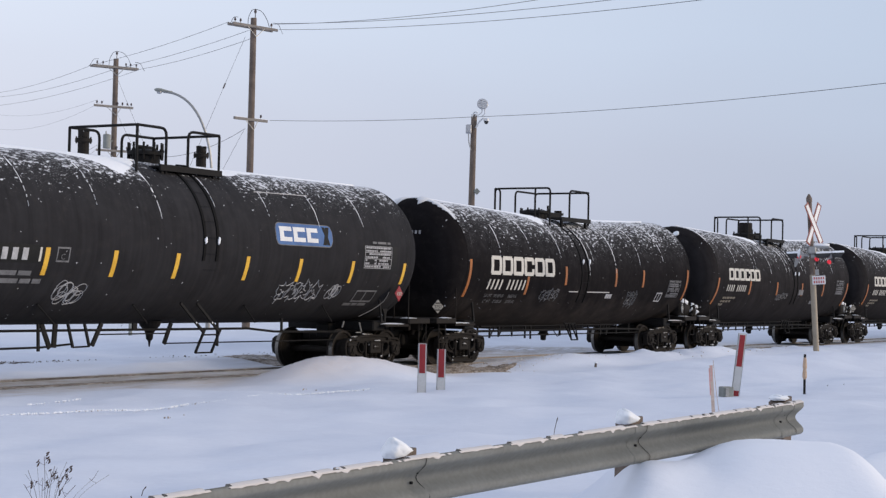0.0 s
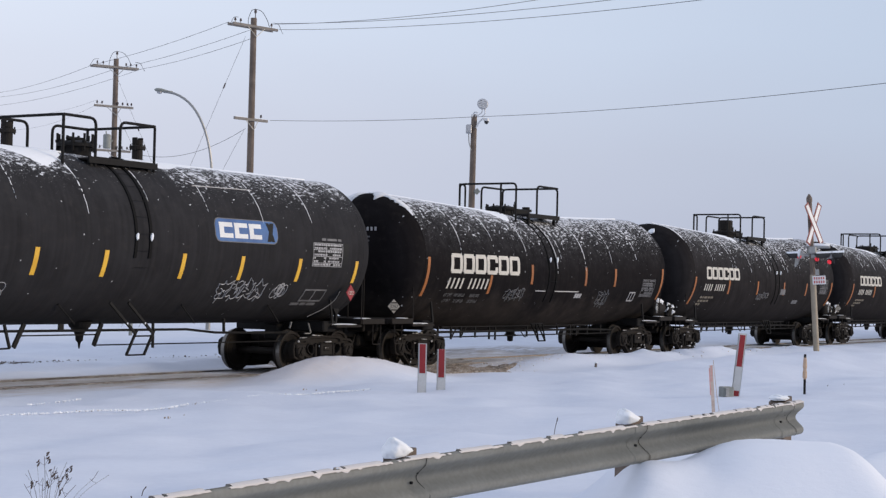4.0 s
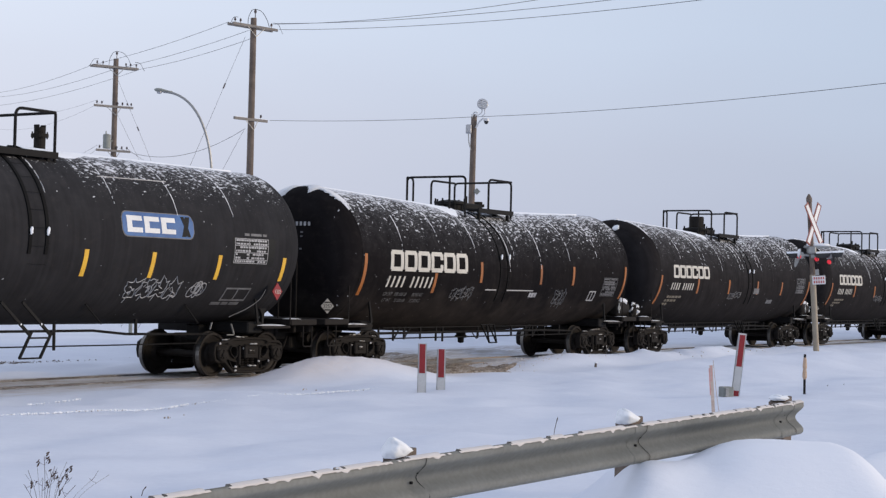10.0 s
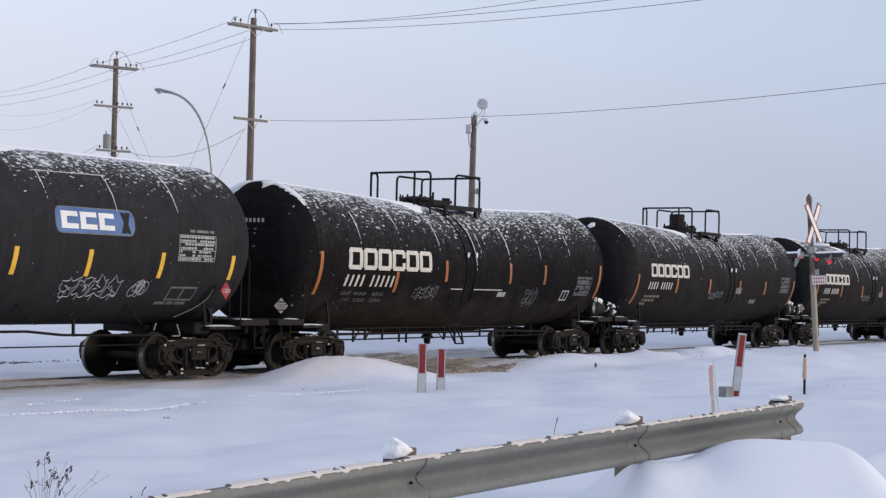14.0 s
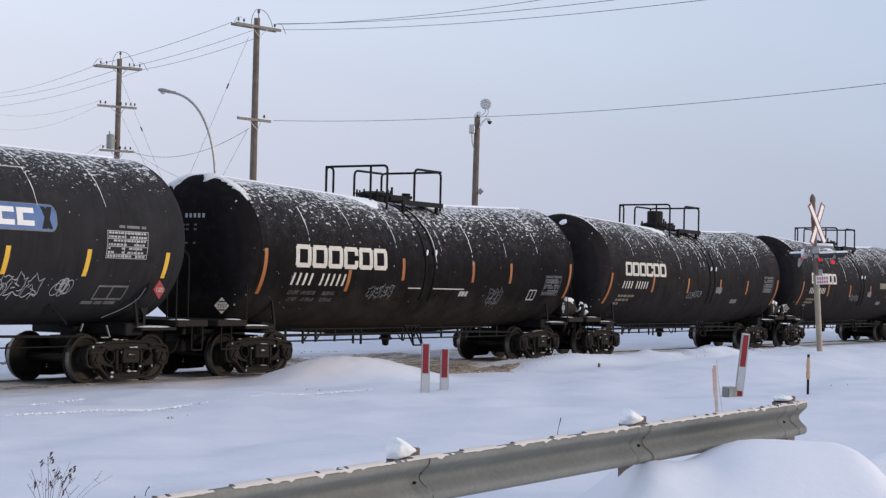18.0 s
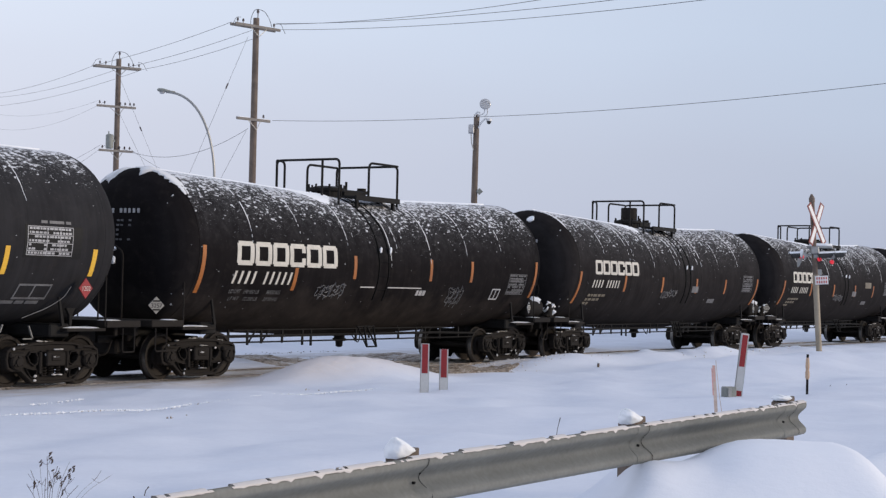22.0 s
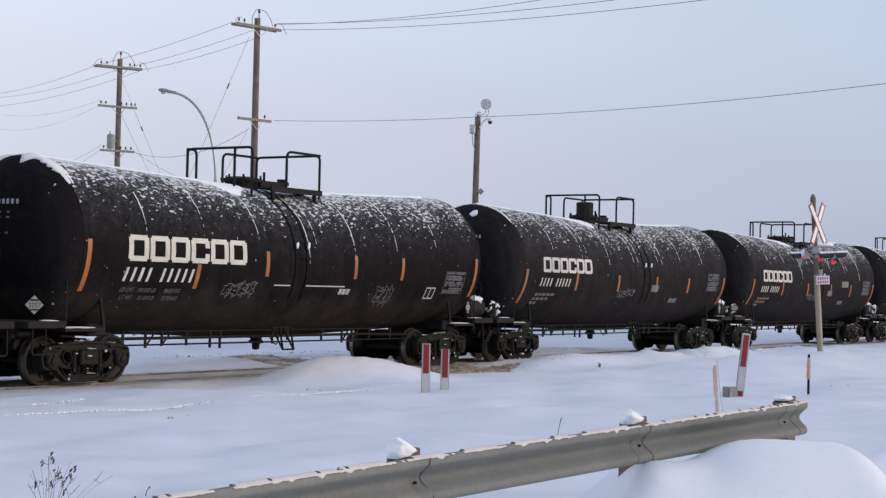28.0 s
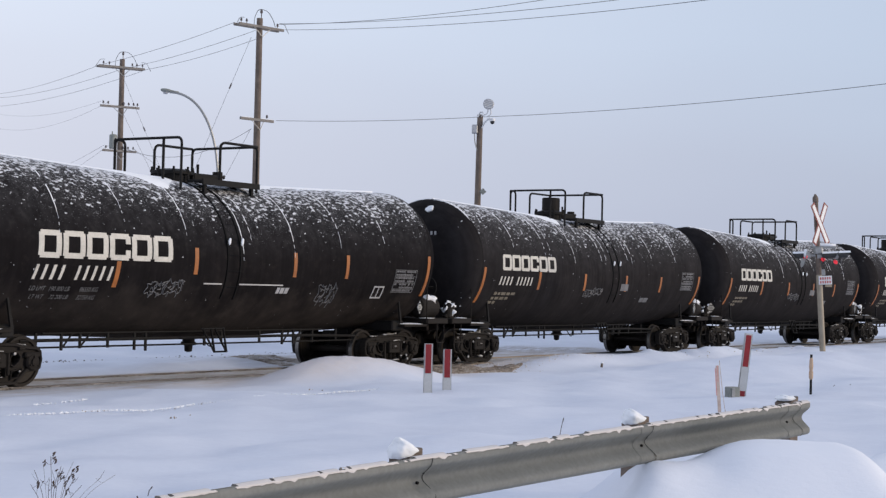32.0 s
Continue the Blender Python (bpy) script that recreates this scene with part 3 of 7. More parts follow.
def build_crossing():
    """The sanded road over the track, with ragged edges and a churned surface."""
    bm = bmesh.new()
    rows = []
    n, m = 120, 90
    for i in range(n):
        y = -4.6 + i * 8.1 / (n - 1)
        lean, right = 0.25 * (y + 2) - 0.5 * max(0, y - 0.5), min(1.0 * (y + 2.5), 3.5)
        l = 30.9 + lean + 0.35 * noise.noise(Vector((0.3, y * 0.9, 0))) + 0.16 * noise.noise(Vector((4.3, y * 4.0, 0))) + (1.6 if y < -3.2 else 0) * (-(y + 3.2))
        r = 35.7 + right + 0.45 * noise.noise(Vector((7.3, y * 0.9, 0))) + 0.20 * noise.noise(Vector((9.3, y * 4.0, 0))) - (1.2 if y < -3.2 else 0) * (-(y + 3.2)) - 1.3 * math.exp(-((y + 1.9) / 0.7) ** 2)
        rows.append([])
        for k in range(m + 1):
            x = l + (r - l) * k / m
            edge = min(k, m - k, i, n - 1 - i)
            churn = 0.045 * noise.noise(Vector((x * 1.6, y * 2.6, 3))) + 0.040 * noise.noise(Vector((x * 4.5, y * 6.0, 8)))
            z = float(ground_height(np.array(x), np.array(y))) + (-0.03 if edge == 0 else 0.020)
            z = min(z + churn * 0.3, -0.004) if abs(y) < 1.0 else z + churn
            rows[-1].append(bm.verts.new((x, y, z)))
    for p, q in zip(rows, rows[1:]):
        for j in range(m):
            bm.faces.new((p[j], p[j + 1], q[j + 1], q[j]))
    ob = part("road", bm, "road", None, smooth=True)
    return tagged(ob, "brown sanded slushy road surface at the level crossing", "road", kind="structure")


build_crossing()

# ---- tank cars ----
R, HALF = 1.638, 6.98
SHELL = {"base": 2.719, "rise": 0.0}


def axis(x):
    """The height of the shell's axis: the black cars' shells fall towards their middle."""
    return SHELL["base"] + SHELL["rise"] * abs(x)


def on_shell(x, z, off=0.0):
    th = math.asin(max(-1, min(1, (z - axis(x)) / R)))
    return Vector((x, -(R + off) * math.cos(th), axis(x) + (R + off) * math.sin(th)))


def patch(bm, pts_xz, off=0.008):
    """A thin plate on the near side of the shell, from an outline in x and height."""
    f = [bm.verts.new(on_shell(x, z, off)) for x, z in pts_xz]
    k = [bm.verts.new(on_shell(x, z, -0.01)) for x, z in pts_xz]
    bm.faces.new(f)
    for i in range(len(f)):
        j = (i + 1) % len(f)
        bm.faces.new((f[j], f[i], k[i], k[j]))


def band(bm, x0, x1, z0, z1, off=0.008, slant=0.0, n=None):
    """A thin plate that follows the shell's curve, between two heights."""
    n = n or max(1, int((z1 - z0) / 0.09))
    rows = []
    for i in range(n + 1):
        z, sh = z0 + (z1 - z0) * i / n, slant * i / n
        rows.append([bm.verts.new(on_shell(x + sh, z, o)) for x, o in ((x0, -0.01), (x0, off), (x1, off), (x1, -0.01))])
    for p, q in zip(rows, rows[1:]):
        for j in range(3):
            bm.faces.new((p[j], p[j + 1], q[j + 1], q[j]))
    bm.faces.new(rows[0])
    bm.faces.new(rows[-1][::-1])


def shell_words(text, size, x, z, material, parent, squeeze=1.0, slant=0.0):
    bm = words(text, size)
    for v in bm.verts:
        px = x + v.co.x * squeeze + v.co.y * slant
        th = math.asin((z - axis(px)) / R) + v.co.y / R
        v.co = Vector((px, -(R + 0.012) * math.cos(th), axis(px) + (R + 0.012) * math.sin(th)))
    return part("lettering", bm, material, parent)


def build_tank(car, paint):
    bm = bmesh.new()
    prof = []
    n = 12
    for i in range(n + 1):
        a = math.pi / 2 * i / n
        prof.append((max(0.02, R * math.sin(a) ** 0.9), -HALF - 0.74 * math.cos(a)))
    prof += [(R, -HALF + (2 * HALF) * k / 12) for k in range(1, 12)]
    prof += [(r, -h) for r, h in prof[n::-1]]
    lathe(bm, prof, 96, pose(0, 0, 0, 0, 90, 0))
    bmesh.ops.recalc_face_normals(bm, faces=bm.faces)
    for v in bm.verts:
        v.co.z += axis(v.co.x) - axis(0)
    ob = part("tank", bm, paint, car, smooth=True)
    ob.location.z = axis(0)
    return ob


def ring(bm, x, w, off, a0=0.0, a1=360.0, seg=72):
    """A flat hoop round the shell."""
    prev = None
    for i in range(seg + 1):
        a = radians(a0 + (a1 - a0) * i / seg)
        c, s = math.cos(a), math.sin(a)
        cur = [bm.verts.new((x + dx, -rr * c, axis(x) - axis(0) + rr * s)) for dx, rr in ((-w / 2, R - 0.01), (-w / 2, R + off), (w / 2, R + off), (w / 2, R - 0.01))]
        if prev:
            for j in range(3):
                bm.faces.new((prev[j], prev[j + 1], cur[j + 1], cur[j]))
        prev = cur


def wheelset_mesh():
    bm = bmesh.new()
    for s in (-1, 1):
        prof = [(0.06, 0.675), (0.10, 0.66), (0.20, 0.70), (0.36, 0.705), (0.40, 0.685), (0.487, 0.685), (0.487, 0.705), (0.457, 0.72), (0.452, 0.822), (0.40, 0.822), (0.38, 0.79), (0.22, 0.765), (0.15, 0.83), (0.06, 0.835)]
        lathe(bm, [(r, s * h) for r, h in prof], 32, pose(0, 0, 0, 90, 0, 0))
    rod(bm, (0, -1.12, 0), (0, 1.12, 0), 0.075, 14)
    for s in (-1, 1):
        box(bm, (0.28, s * 0.80, 0), (0.07, 0.02, 0.05))
        box(bm, (-0.28, s * 0.80, 0.02), (0.05, 0.02, 0.05))
    bmesh.ops.recalc_face_normals(bm, faces=bm.faces)
    for f in bm.faces:
        if all(0.44 < math.hypot(v.co.x, v.co.z) < 0.46 for v in f.verts):
            f.material_index = 1
    return part("wheelset", bm, ("wheel", "tread"), mesh_only=True)


def sideframe_mesh():
    """A cast side frame: a web with three openings, a raised rib round each edge, pedestals and bearing caps; outer face towards -y."""
    bm = bmesh.new()
    half = [(0.0, 0.815), (0.50, 0.80), (0.78, 0.745), (1.02, 0.725), (1.13, 0.66), (1.16, 0.50), (1.12, 0.34), (1.03, 0.29), (0.80, 0.285), (0.68, 0.19), (0.52, 0.065), (0.0, 0.05)]
    outer = half + [(-x, z) for x, z in half[-2:0:-1]]
    middle = [(-0.27, 0.205), (0.27, 0.205), (0.285, 0.63), (-0.285, 0.63)]
    eye = [(0.40, 0.53), (0.45, 0.61), (0.56, 0.615), (0.62, 0.55), (0.57, 0.46), (0.47, 0.40), (0.41, 0.43)]
    toe = [(0.42, 0.30), (0.50, 0.30), (0.66, 0.34), (0.55, 0.20), (0.42, 0.17)]
    holes = [middle] + [[(sx * x, z) for x, z in q] for q in (eye, toe) for sx in (1, -1)]
    loops = [outer] + holes
    # the web, front and back
    for y in (0.035, 0.10):
        edges = []
        for lp in loops:
            vs = [bm.verts.new((x, y, z)) for x, z in lp]
            edges += [bm.edges.new((vs[i - 1], vs[i])) for i in range(len(vs))]
        bmesh.ops.triangle_fill(bm, use_beauty=True, use_dissolve=False, edges=edges)
    # ribs
    for k, lp in enumerate(loops):
        n = len(lp)
        area = sum(lp[i - 1][0] * lp[i][1] - lp[i][0] * lp[i - 1][1] for i in range(n))
        sgn, wd = (1 if area > 0 else -1) * (1 if k == 0 else -1), (0.060 if k == 0 else 0.030)
        inn = []
        for i in range(n):
            p, q, r = Vector(lp[i - 1]), Vector(lp[i]), Vector(lp[(i + 1) % n])
            d = ((q - p).normalized() + (r - q).normalized()).normalized()
            nrm = Vector((-d.y, d.x)) * sgn
            inn.append(q + nrm * wd)
        rings = [[bm.verts.new((u[0], y, u[1])) for u in src] for src, y in ((lp, 0.14), (lp, 0.004), ([Vector(a).lerp(b, 0.25) for a, b in zip(lp, inn)], -0.012), ([Vector(a).lerp(b, 0.8) for a, b in zip(lp, inn)], -0.012), (inn, 0.006), (inn, 0.05))]
        for p, q in zip(rings, rings[1:]):
            for i in range(n):
                bm.faces.new((p[i - 1], p[i], q[i], q[i - 1]))
    for s in (-1, 1):
        box(bm, (s * 0.90, 0.03, 0.585), (0.36, 0.15, 0.10), bevel=0.025)
        lathe(bm, [(0.155, -0.10), (0.155, 0.0), (0.13, 0.035), (0.075, 0.045), (0.07, 0.075), (0.02, 0.08)], 18, pose(s * 0.90, -0.02, 0.457, 90, 0, 0))
        for k in range(3):
            a = radians(90 + 120 * k)
            rod(bm, (s * 0.90 + 0.095 * math.cos(a), -0.05, 0.457 + 0.095 * math.sin(a)), (s * 0.90 + 0.095 * math.cos(a), -0.085, 0.457 + 0.095 * math.sin(a)), 0.02, 6)
        box(bm, (s * 0.335, 0.0, 0.43), (0.06, 0.07, 0.40), bevel=0.015)
        box(bm, (s * 0.66, -0.005, 0.70), (0.14, 0.03, 0.05), bevel=0.01)
    bmesh.ops.recalc_face_normals(bm, faces=bm.faces)
    return part("side_frame", bm, "truck", mesh_only=True)


WHEELSET, SIDEFRAME = wheelset_mesh(), sideframe_mesh()


def spring_mesh():
    bm = bmesh.new()
    for x in (0.0,):
        pts = [(x + 0.052 * math.cos(a), 0.052 * math.sin(a), 0.2 + 0.25 * a / (2 * math.pi * 5)) for a in (2 * math.pi * 5 * i / 50 for i in range(51))]
        tube(bm, pts, 0.016, 5)
    return part("spring", bm, "truck", mesh_only=True)


def brake_mesh():
    bm = bmesh.new()
    for s in (-1, 1):
        box(bm, (s * 0.36, 0, 0.42), (0.06, 1.7, 0.12))
        for y in (-0.75, 0.75):
            box(bm, (s * 0.40, y, 0.44), (0.07, 0.1, 0.30), (0, s * 10, 0), 0.01)
        rod(bm, (s * 0.36, -0.3, 0.45), (s * 0.2, -0.1, 0.85), 0.025)
    return part("brake_beam", bm, "truck", mesh_only=True)


SPRINGS, BRAKES = spring_mesh(), brake_mesh()


def build_truck(car, x):
    bm = bmesh.new()
    box(bm, (0, 0, 0.56), (0.38, 2.25, 0.20), bevel=0.03)
    box(bm, (0, 0, 0.74), (0.46, 1.72, 0.22), bevel=0.03)
    for s in (-1, 1):
        box(bm, (s * 0.30, 0, 0.66), (0.14, 1.1, 0.30), (0, s * 8, 0), 0.03)
    # filler block, added to shut off the bright view through the spring window
    box(bm, (0, 0, 0.36), (0.52, 1.72, 0.34), bevel=0.03)
    for s in (-1, 1):
        box(bm, (0, s * 1.06, 0.50), (0.46, 0.16, 0.26), bevel=0.02)
    rod(bm, (0, 0, 0.75), (0, 0, 0.98), 0.2, 18)
    for s in (-1, 1):
        box(bm, (0, s * 0.62, 0.70), (0.2, 0.16, 0.12), bevel=0.02)
        box(bm, (0, s * 1.13, 0.53), (0.26, 0.06, 0.13), bevel=0.02)
    tr = part("truck", bm, "truck", car, "grimy cast-steel railway truck dusted with snow")
    tr.location = (x, 0, 0)
    for s in (-1, 1):
        share("side_frame", SIDEFRAME, tr, pose(0, -1.06 if s < 0 else 1.06, 0, 0, 0, 0 if s < 0 else 180))
        for sx in (-0.17, 0.0, 0.17):
            share("spring", SPRINGS, tr, pose(sx, s * 0.98, 0))
        share("wheelset", WHEELSET, tr, pose(s * 0.89, 0, 0.457))
    share("brake_beam", BRAKES, tr, pose(0, 0, 0))
    rg = random.Random(int((x + car.location.x) * 7))

    def crust(c, size, label):
        bm = bmesh.new()
        bmesh.ops.create_icosphere(bm, subdivisions=3, radius=0.5, matrix=pose(*c, 0, rg.uniform(-5, 5), 0) @ Matrix.Diagonal((*size, 1)))
        seed = Vector((rg.uniform(0, 50), 0, 0))
        for v in bm.verts:
            v.co += Vector((v.normal.x, v.normal.y * 0.5, v.normal.z * 0.5)) * size[0] * 0.22 * noise.noise((v.co + seed) * 9)
        part("snow", bm, "dirty_snow", tr, label, smooth=True)

    for xs, w in ((-0.62, 0.34), (-0.1, 0.62), (0.55, 0.38)):
        crust((xs + rg.uniform(-0.08, 0.08), -1.0, 0.815 - 0.07 * abs(xs)), (w * rg.uniform(0.6, 1.1), 0.11, 0.014), "thin line of snow on the side frame")
    for zs, ws in ((0.672, 0.30), (0.535, 0.24), (0.215, 0.34)):
        crust((0.01 + rg.uniform(-0.05, 0.05), -1.14, zs), (ws * rg.uniform(0.5, 0.95), 0.07, rg.uniform(0.014, 0.026)), "bar of snow on the bolster end")
    spots = [(-0.98, 0.69), (0.62, 0.30), (0.66, 0.22), (-0.42, 0.20), (0.50, 0.615), (-0.24, 0.58), (-0.5, 0.12), (0.36, 0.30)]
    for px, pz in rg.sample(spots, 6):
        crust((px + rg.uniform(-0.04, 0.04), -1.09 + rg.uniform(-0.01, 0.02), pz), (rg.uniform(0.03, 0.08), 0.04, rg.uniform(0.02, 0.07)), "scrap of snow caught in the truck")
    return tr


def build_sill(car):
    """Stub sills, bolsters, end platforms and draft gear at both ends."""
    for s in (-1, 1):
        bm = bmesh.new()
        box(bm, (s * 6.95, 0, 0.88), (2.6, 0.36, 0.34), bevel=0.02)
        box(bm, (s * 6.2, 0, 1.02), (0.5, 2.5, 0.24), bevel=0.03)
        for y in (-1, 1):
            slab(bm, [(s * 6.15 + 0.03, 1.1), (s * 6.15 + 0.10, 1.1), (s * 6.15 - 0.03, 1.62), (s * 6.15 - 0.07, 1.62)], 0.04, pose(0, y * 1.30 - 0.02, 0))
        part("bolster", bm, "steel", car)
        bm = bmesh.new()
        box(bm, (s * 7.66, 0, 1.13), (0.92, 2.9, 0.13), bevel=0.012)
        part("end_platform", bm, "truck", car)
        for y in (-1.1, 1.1):
            bm = bmesh.new()
            box(bm, (s * 6.70, y, 1.03), (1.0, 0.66, 0.06), bevel=0.01)
            part("side_step", bm, "truck", car)
        bm = bmesh.new()
        bmesh.ops.create_icosphere(bm, subdivisions=4, radius=0.5, matrix=pose(s * 6.72, -1.2, 1.062) @ Matrix.Diagonal((0.92, 0.40, 0.05, 1)))
        for v in bm.verts:
            v.co += Vector((v.normal.x, v.normal.y, 0)) * 0.12 * noise.noise(v.co * 4)
        part("snow", bm, "snow", car, "crust of snow on the side step", smooth=True)
        bm = bmesh.new()
        bmesh.ops.create_icosphere(bm, subdivisions=3, radius=0.5, matrix=pose(s * 7.45, -1.25, 1.195) @ Matrix.Diagonal((0.42, 0.30, 0.035, 1)))
        for v in bm.verts:
            v.co += Vector((v.normal.x, v.normal.y, 0)) * 0.10 * noise.noise(v.co * 6)
        part("snow", bm, "snow", car, "scrap of snow on the end platform", smooth=True)
        bm = bmesh.new()
        box(bm, (s * 7.42, 0, 0.64), (0.9, 0.62, 0.30), bevel=0.04)
        rod(bm, (s * 7.55, -0.62, 0.74), (s * 7.55, 0.62, 0.74), 0.11, 14)
        for y in (-0.45, 0.45):
            box(bm, (s * 7.60, y, 0.92), (0.30, 0.12, 0.34), bevel=0.02)
        rod(bm, (s * 8.0, 0, 0.86), (s * 8.24, 0, 0.86), 0.09)
        box(bm, (s * 8.22, 0.04, 0.86), (0.26, 0.26, 0.3), bevel=0.05)
        tube(bm, bend([(s * 8.0, -0.3, 0.78), (s * 8.1, -0.28, 0.5), (s * 8.32, -0.1, 0.45)], 0.1), 0.025)
        part("coupler", bm, "truck", car)
        # one bent rail by the coupler, slim corner irons and sill steps
        bm = bmesh.new()
        tube(bm, bend([(s * 7.95, -0.5, 1.08), (s * 7.95, -0.5, 2.52), (s * 7.95, -0.22, 2.66), (s * 7.95, -0.20, 2.45)], 0.12), 0.017)
        part("grab_rail", bm, "truck", car)
        bm = bmesh.new()
        for dz, w, h in ((2.57, 0.17, 0.10), (2.34, 0.13, 0.15)):
            bmesh.ops.create_icosphere(bm, subdivisions=2, radius=0.5, matrix=pose(s * 7.96, -0.24, dz) @ Matrix.Diagonal((0.08, w, h, 1)))
        for v in bm.verts:
            v.co += v.normal * 0.03 * noise.noise(v.co * 14)
        part("snow", bm, "snow", car, "scraps of snow on the bent rail", smooth=True)
        for y in (-0.72, 0.72):
            bm = bmesh.new()
            box(bm, (s * 7.99, y, 0.98), (0.10, 0.46, 0.20), bevel=0.02)
            part("end_plate", bm, "truck", car)
        for y in (-1.42, 1.42):
            bm = bmesh.new()
            rod(bm, (s * 7.18, y, 1.08), (s * 7.18, y, 2.40), 0.016, 6)
            rod(bm, (s * 7.18, y, 2.39), (s * 7.05, y * 0.93, 2.39), 0.014, 6)
            part("grab_rail", bm, "truck", car)
            bm = bmesh.new()
            tube(bm, bend([(s * 7.66, y, 1.05), (s * 7.66, y, 0.60), (s * 7.98, y, 0.60), (s * 7.98, y, 1.05)], 0.05), 0.015, 6)
            part("sill_step", bm, "truck", car)


def build_underframe(car, ladder_x):
    """Brake pipe, rods, reservoirs, outlet valve and hangers under the shell of a black car."""
    bm = bmesh.new()
    tube(bm, [(-5.4, -0.78, 0.82), (-2.0, -0.78, 0.82), (3.2, -0.78, 0.82), (4.2, -0.78, 0.80), (5.2, -0.78, 0.78)], 0.032)
    part("brake_pipe", bm, "steel", car)
    bm = bmesh.new()
    tube(bm, [(-5.3, -0.78, 0.69), (5.2, -0.78, 0.69)], 0.018)
    part("brake_rod", bm, "steel", car)
    bm = bmesh.new()
    tube(bm, [(-5.3, 0.8, 0.86), (5.2, 0.8, 0.86)], 0.03)
    part("train_line", bm, "steel", car)
    bm = bmesh.new()
    box(bm, (-0.55, -0.78, 0.95), (8.6, 0.05, 0.03), bevel=0.006)
    box(bm, (ladder_x - 0.12, -1.23, 1.015), (0.72, 0.04, 0.03), bevel=0.006)
    part("hanger_rail", bm, "steel", car)
    for x, low, kind in ((-5.0, 0.74, 0), (-4.36, 0.63, 1), (-3.88, 0.66, 1), (-3.14, 0.66, 0), (-2.40, 0.60, 0), (-2.08, 0.58, 0), (-0.31, 0.65, 0), (0.23, 0.72, 0), (1.5, 0.68, 0), (2.3, 0.63, 1), (2.7, 0.63, 1), (3.4, 0.66, 0), (4.3, 0.70, 0)):
        bm = bmesh.new()
        box(bm, (x, -0.78, (low + 0.96) / 2), (0.055, 0.04, 0.96 - low), bevel=0.006)
        part("hanger", bm, "steel", car)
        if kind:
            bm = bmesh.new()
            rod(bm, (x, -0.78, low + 0.02), (x + 0.30, -0.78, 0.96), 0.020, 6)
            part("hanger_brace", bm, "steel", car)
    bm = bmesh.new()
    rod(bm, (-2.1, 0.2, 0.92), (-1.2, 0.2, 0.92), 0.13, 18)
    rod(bm, (-1.2, 0.2, 0.92), (-0.95, 0.2, 0.92), 0.07, 14)
    part("brake_cylinder", bm, "steel", car)
    bm = bmesh.new()
    lathe(bm, [(0.34, 1.06), (0.32, 0.94), (0.2, 0.88), (0.13, 0.84), (0.13, 0.70), (0.16, 0.69), (0.16, 0.63), (0.09, 0.62), (0.08, 0.50), (0.03, 0.48)], 20, pose(0.05, -0.05, 0))
    box(bm, (-0.55, -0.05, 0.9), (0.5, 0.5, 0.22), bevel=0.03)
    tube(bm, bend([(0.2, -0.3, 0.78), (0.42, -0.35, 0.55), (0.5, -0.35, 0.85)], 0.2), 0.014)
    part("outlet_valve", bm, "steel", car)
    # swing step below the side ladder: two uprights, each with a slanting stay
    for x in (ladder_x - 0.19, ladder_x + 0.19):
        bm = bmesh.new()
        bar(bm, (x, -1.24, 1.02), (x, -1.34, 0.55), 0.035, 0.03)
        part("step_upright", bm, "soot", car)
        bm = bmesh.new()
        bar(bm, (x - 0.26, -1.24, 1.02), (x - 0.02, -1.34, 0.56), 0.030, 0.03)
        part("step_stay", bm, "soot", car)
    bm = bmesh.new()
    rod(bm, (ladder_x - 0.21, -1.34, 0.55), (ladder_x + 0.21, -1.34, 0.55), 0.018)
    part("step_rung", bm, "soot", car)


def bar(bm, a, b, w, d=0.04):
    """A flat bar between two points of one upright plane."""
    a, b = Vector(a), Vector(b)
    n = Vector((b.z - a.z, 0, a.x - b.x)).normalized() * (w / 2)
    front = [bm.verts.new(q + Vector((0, -d / 2, 0))) for q in (a - n, a + n, b + n, b - n)]
    back = [bm.verts.new(q + Vector((0, d / 2, 0))) for q in (a - n, a + n, b + n, b - n)]
    bm.faces.new(front)
    bm.faces.new(back[::-1])
    for k in range(4):
        bm.faces.new((front[k - 1], front[k], back[k], back[k - 1]))


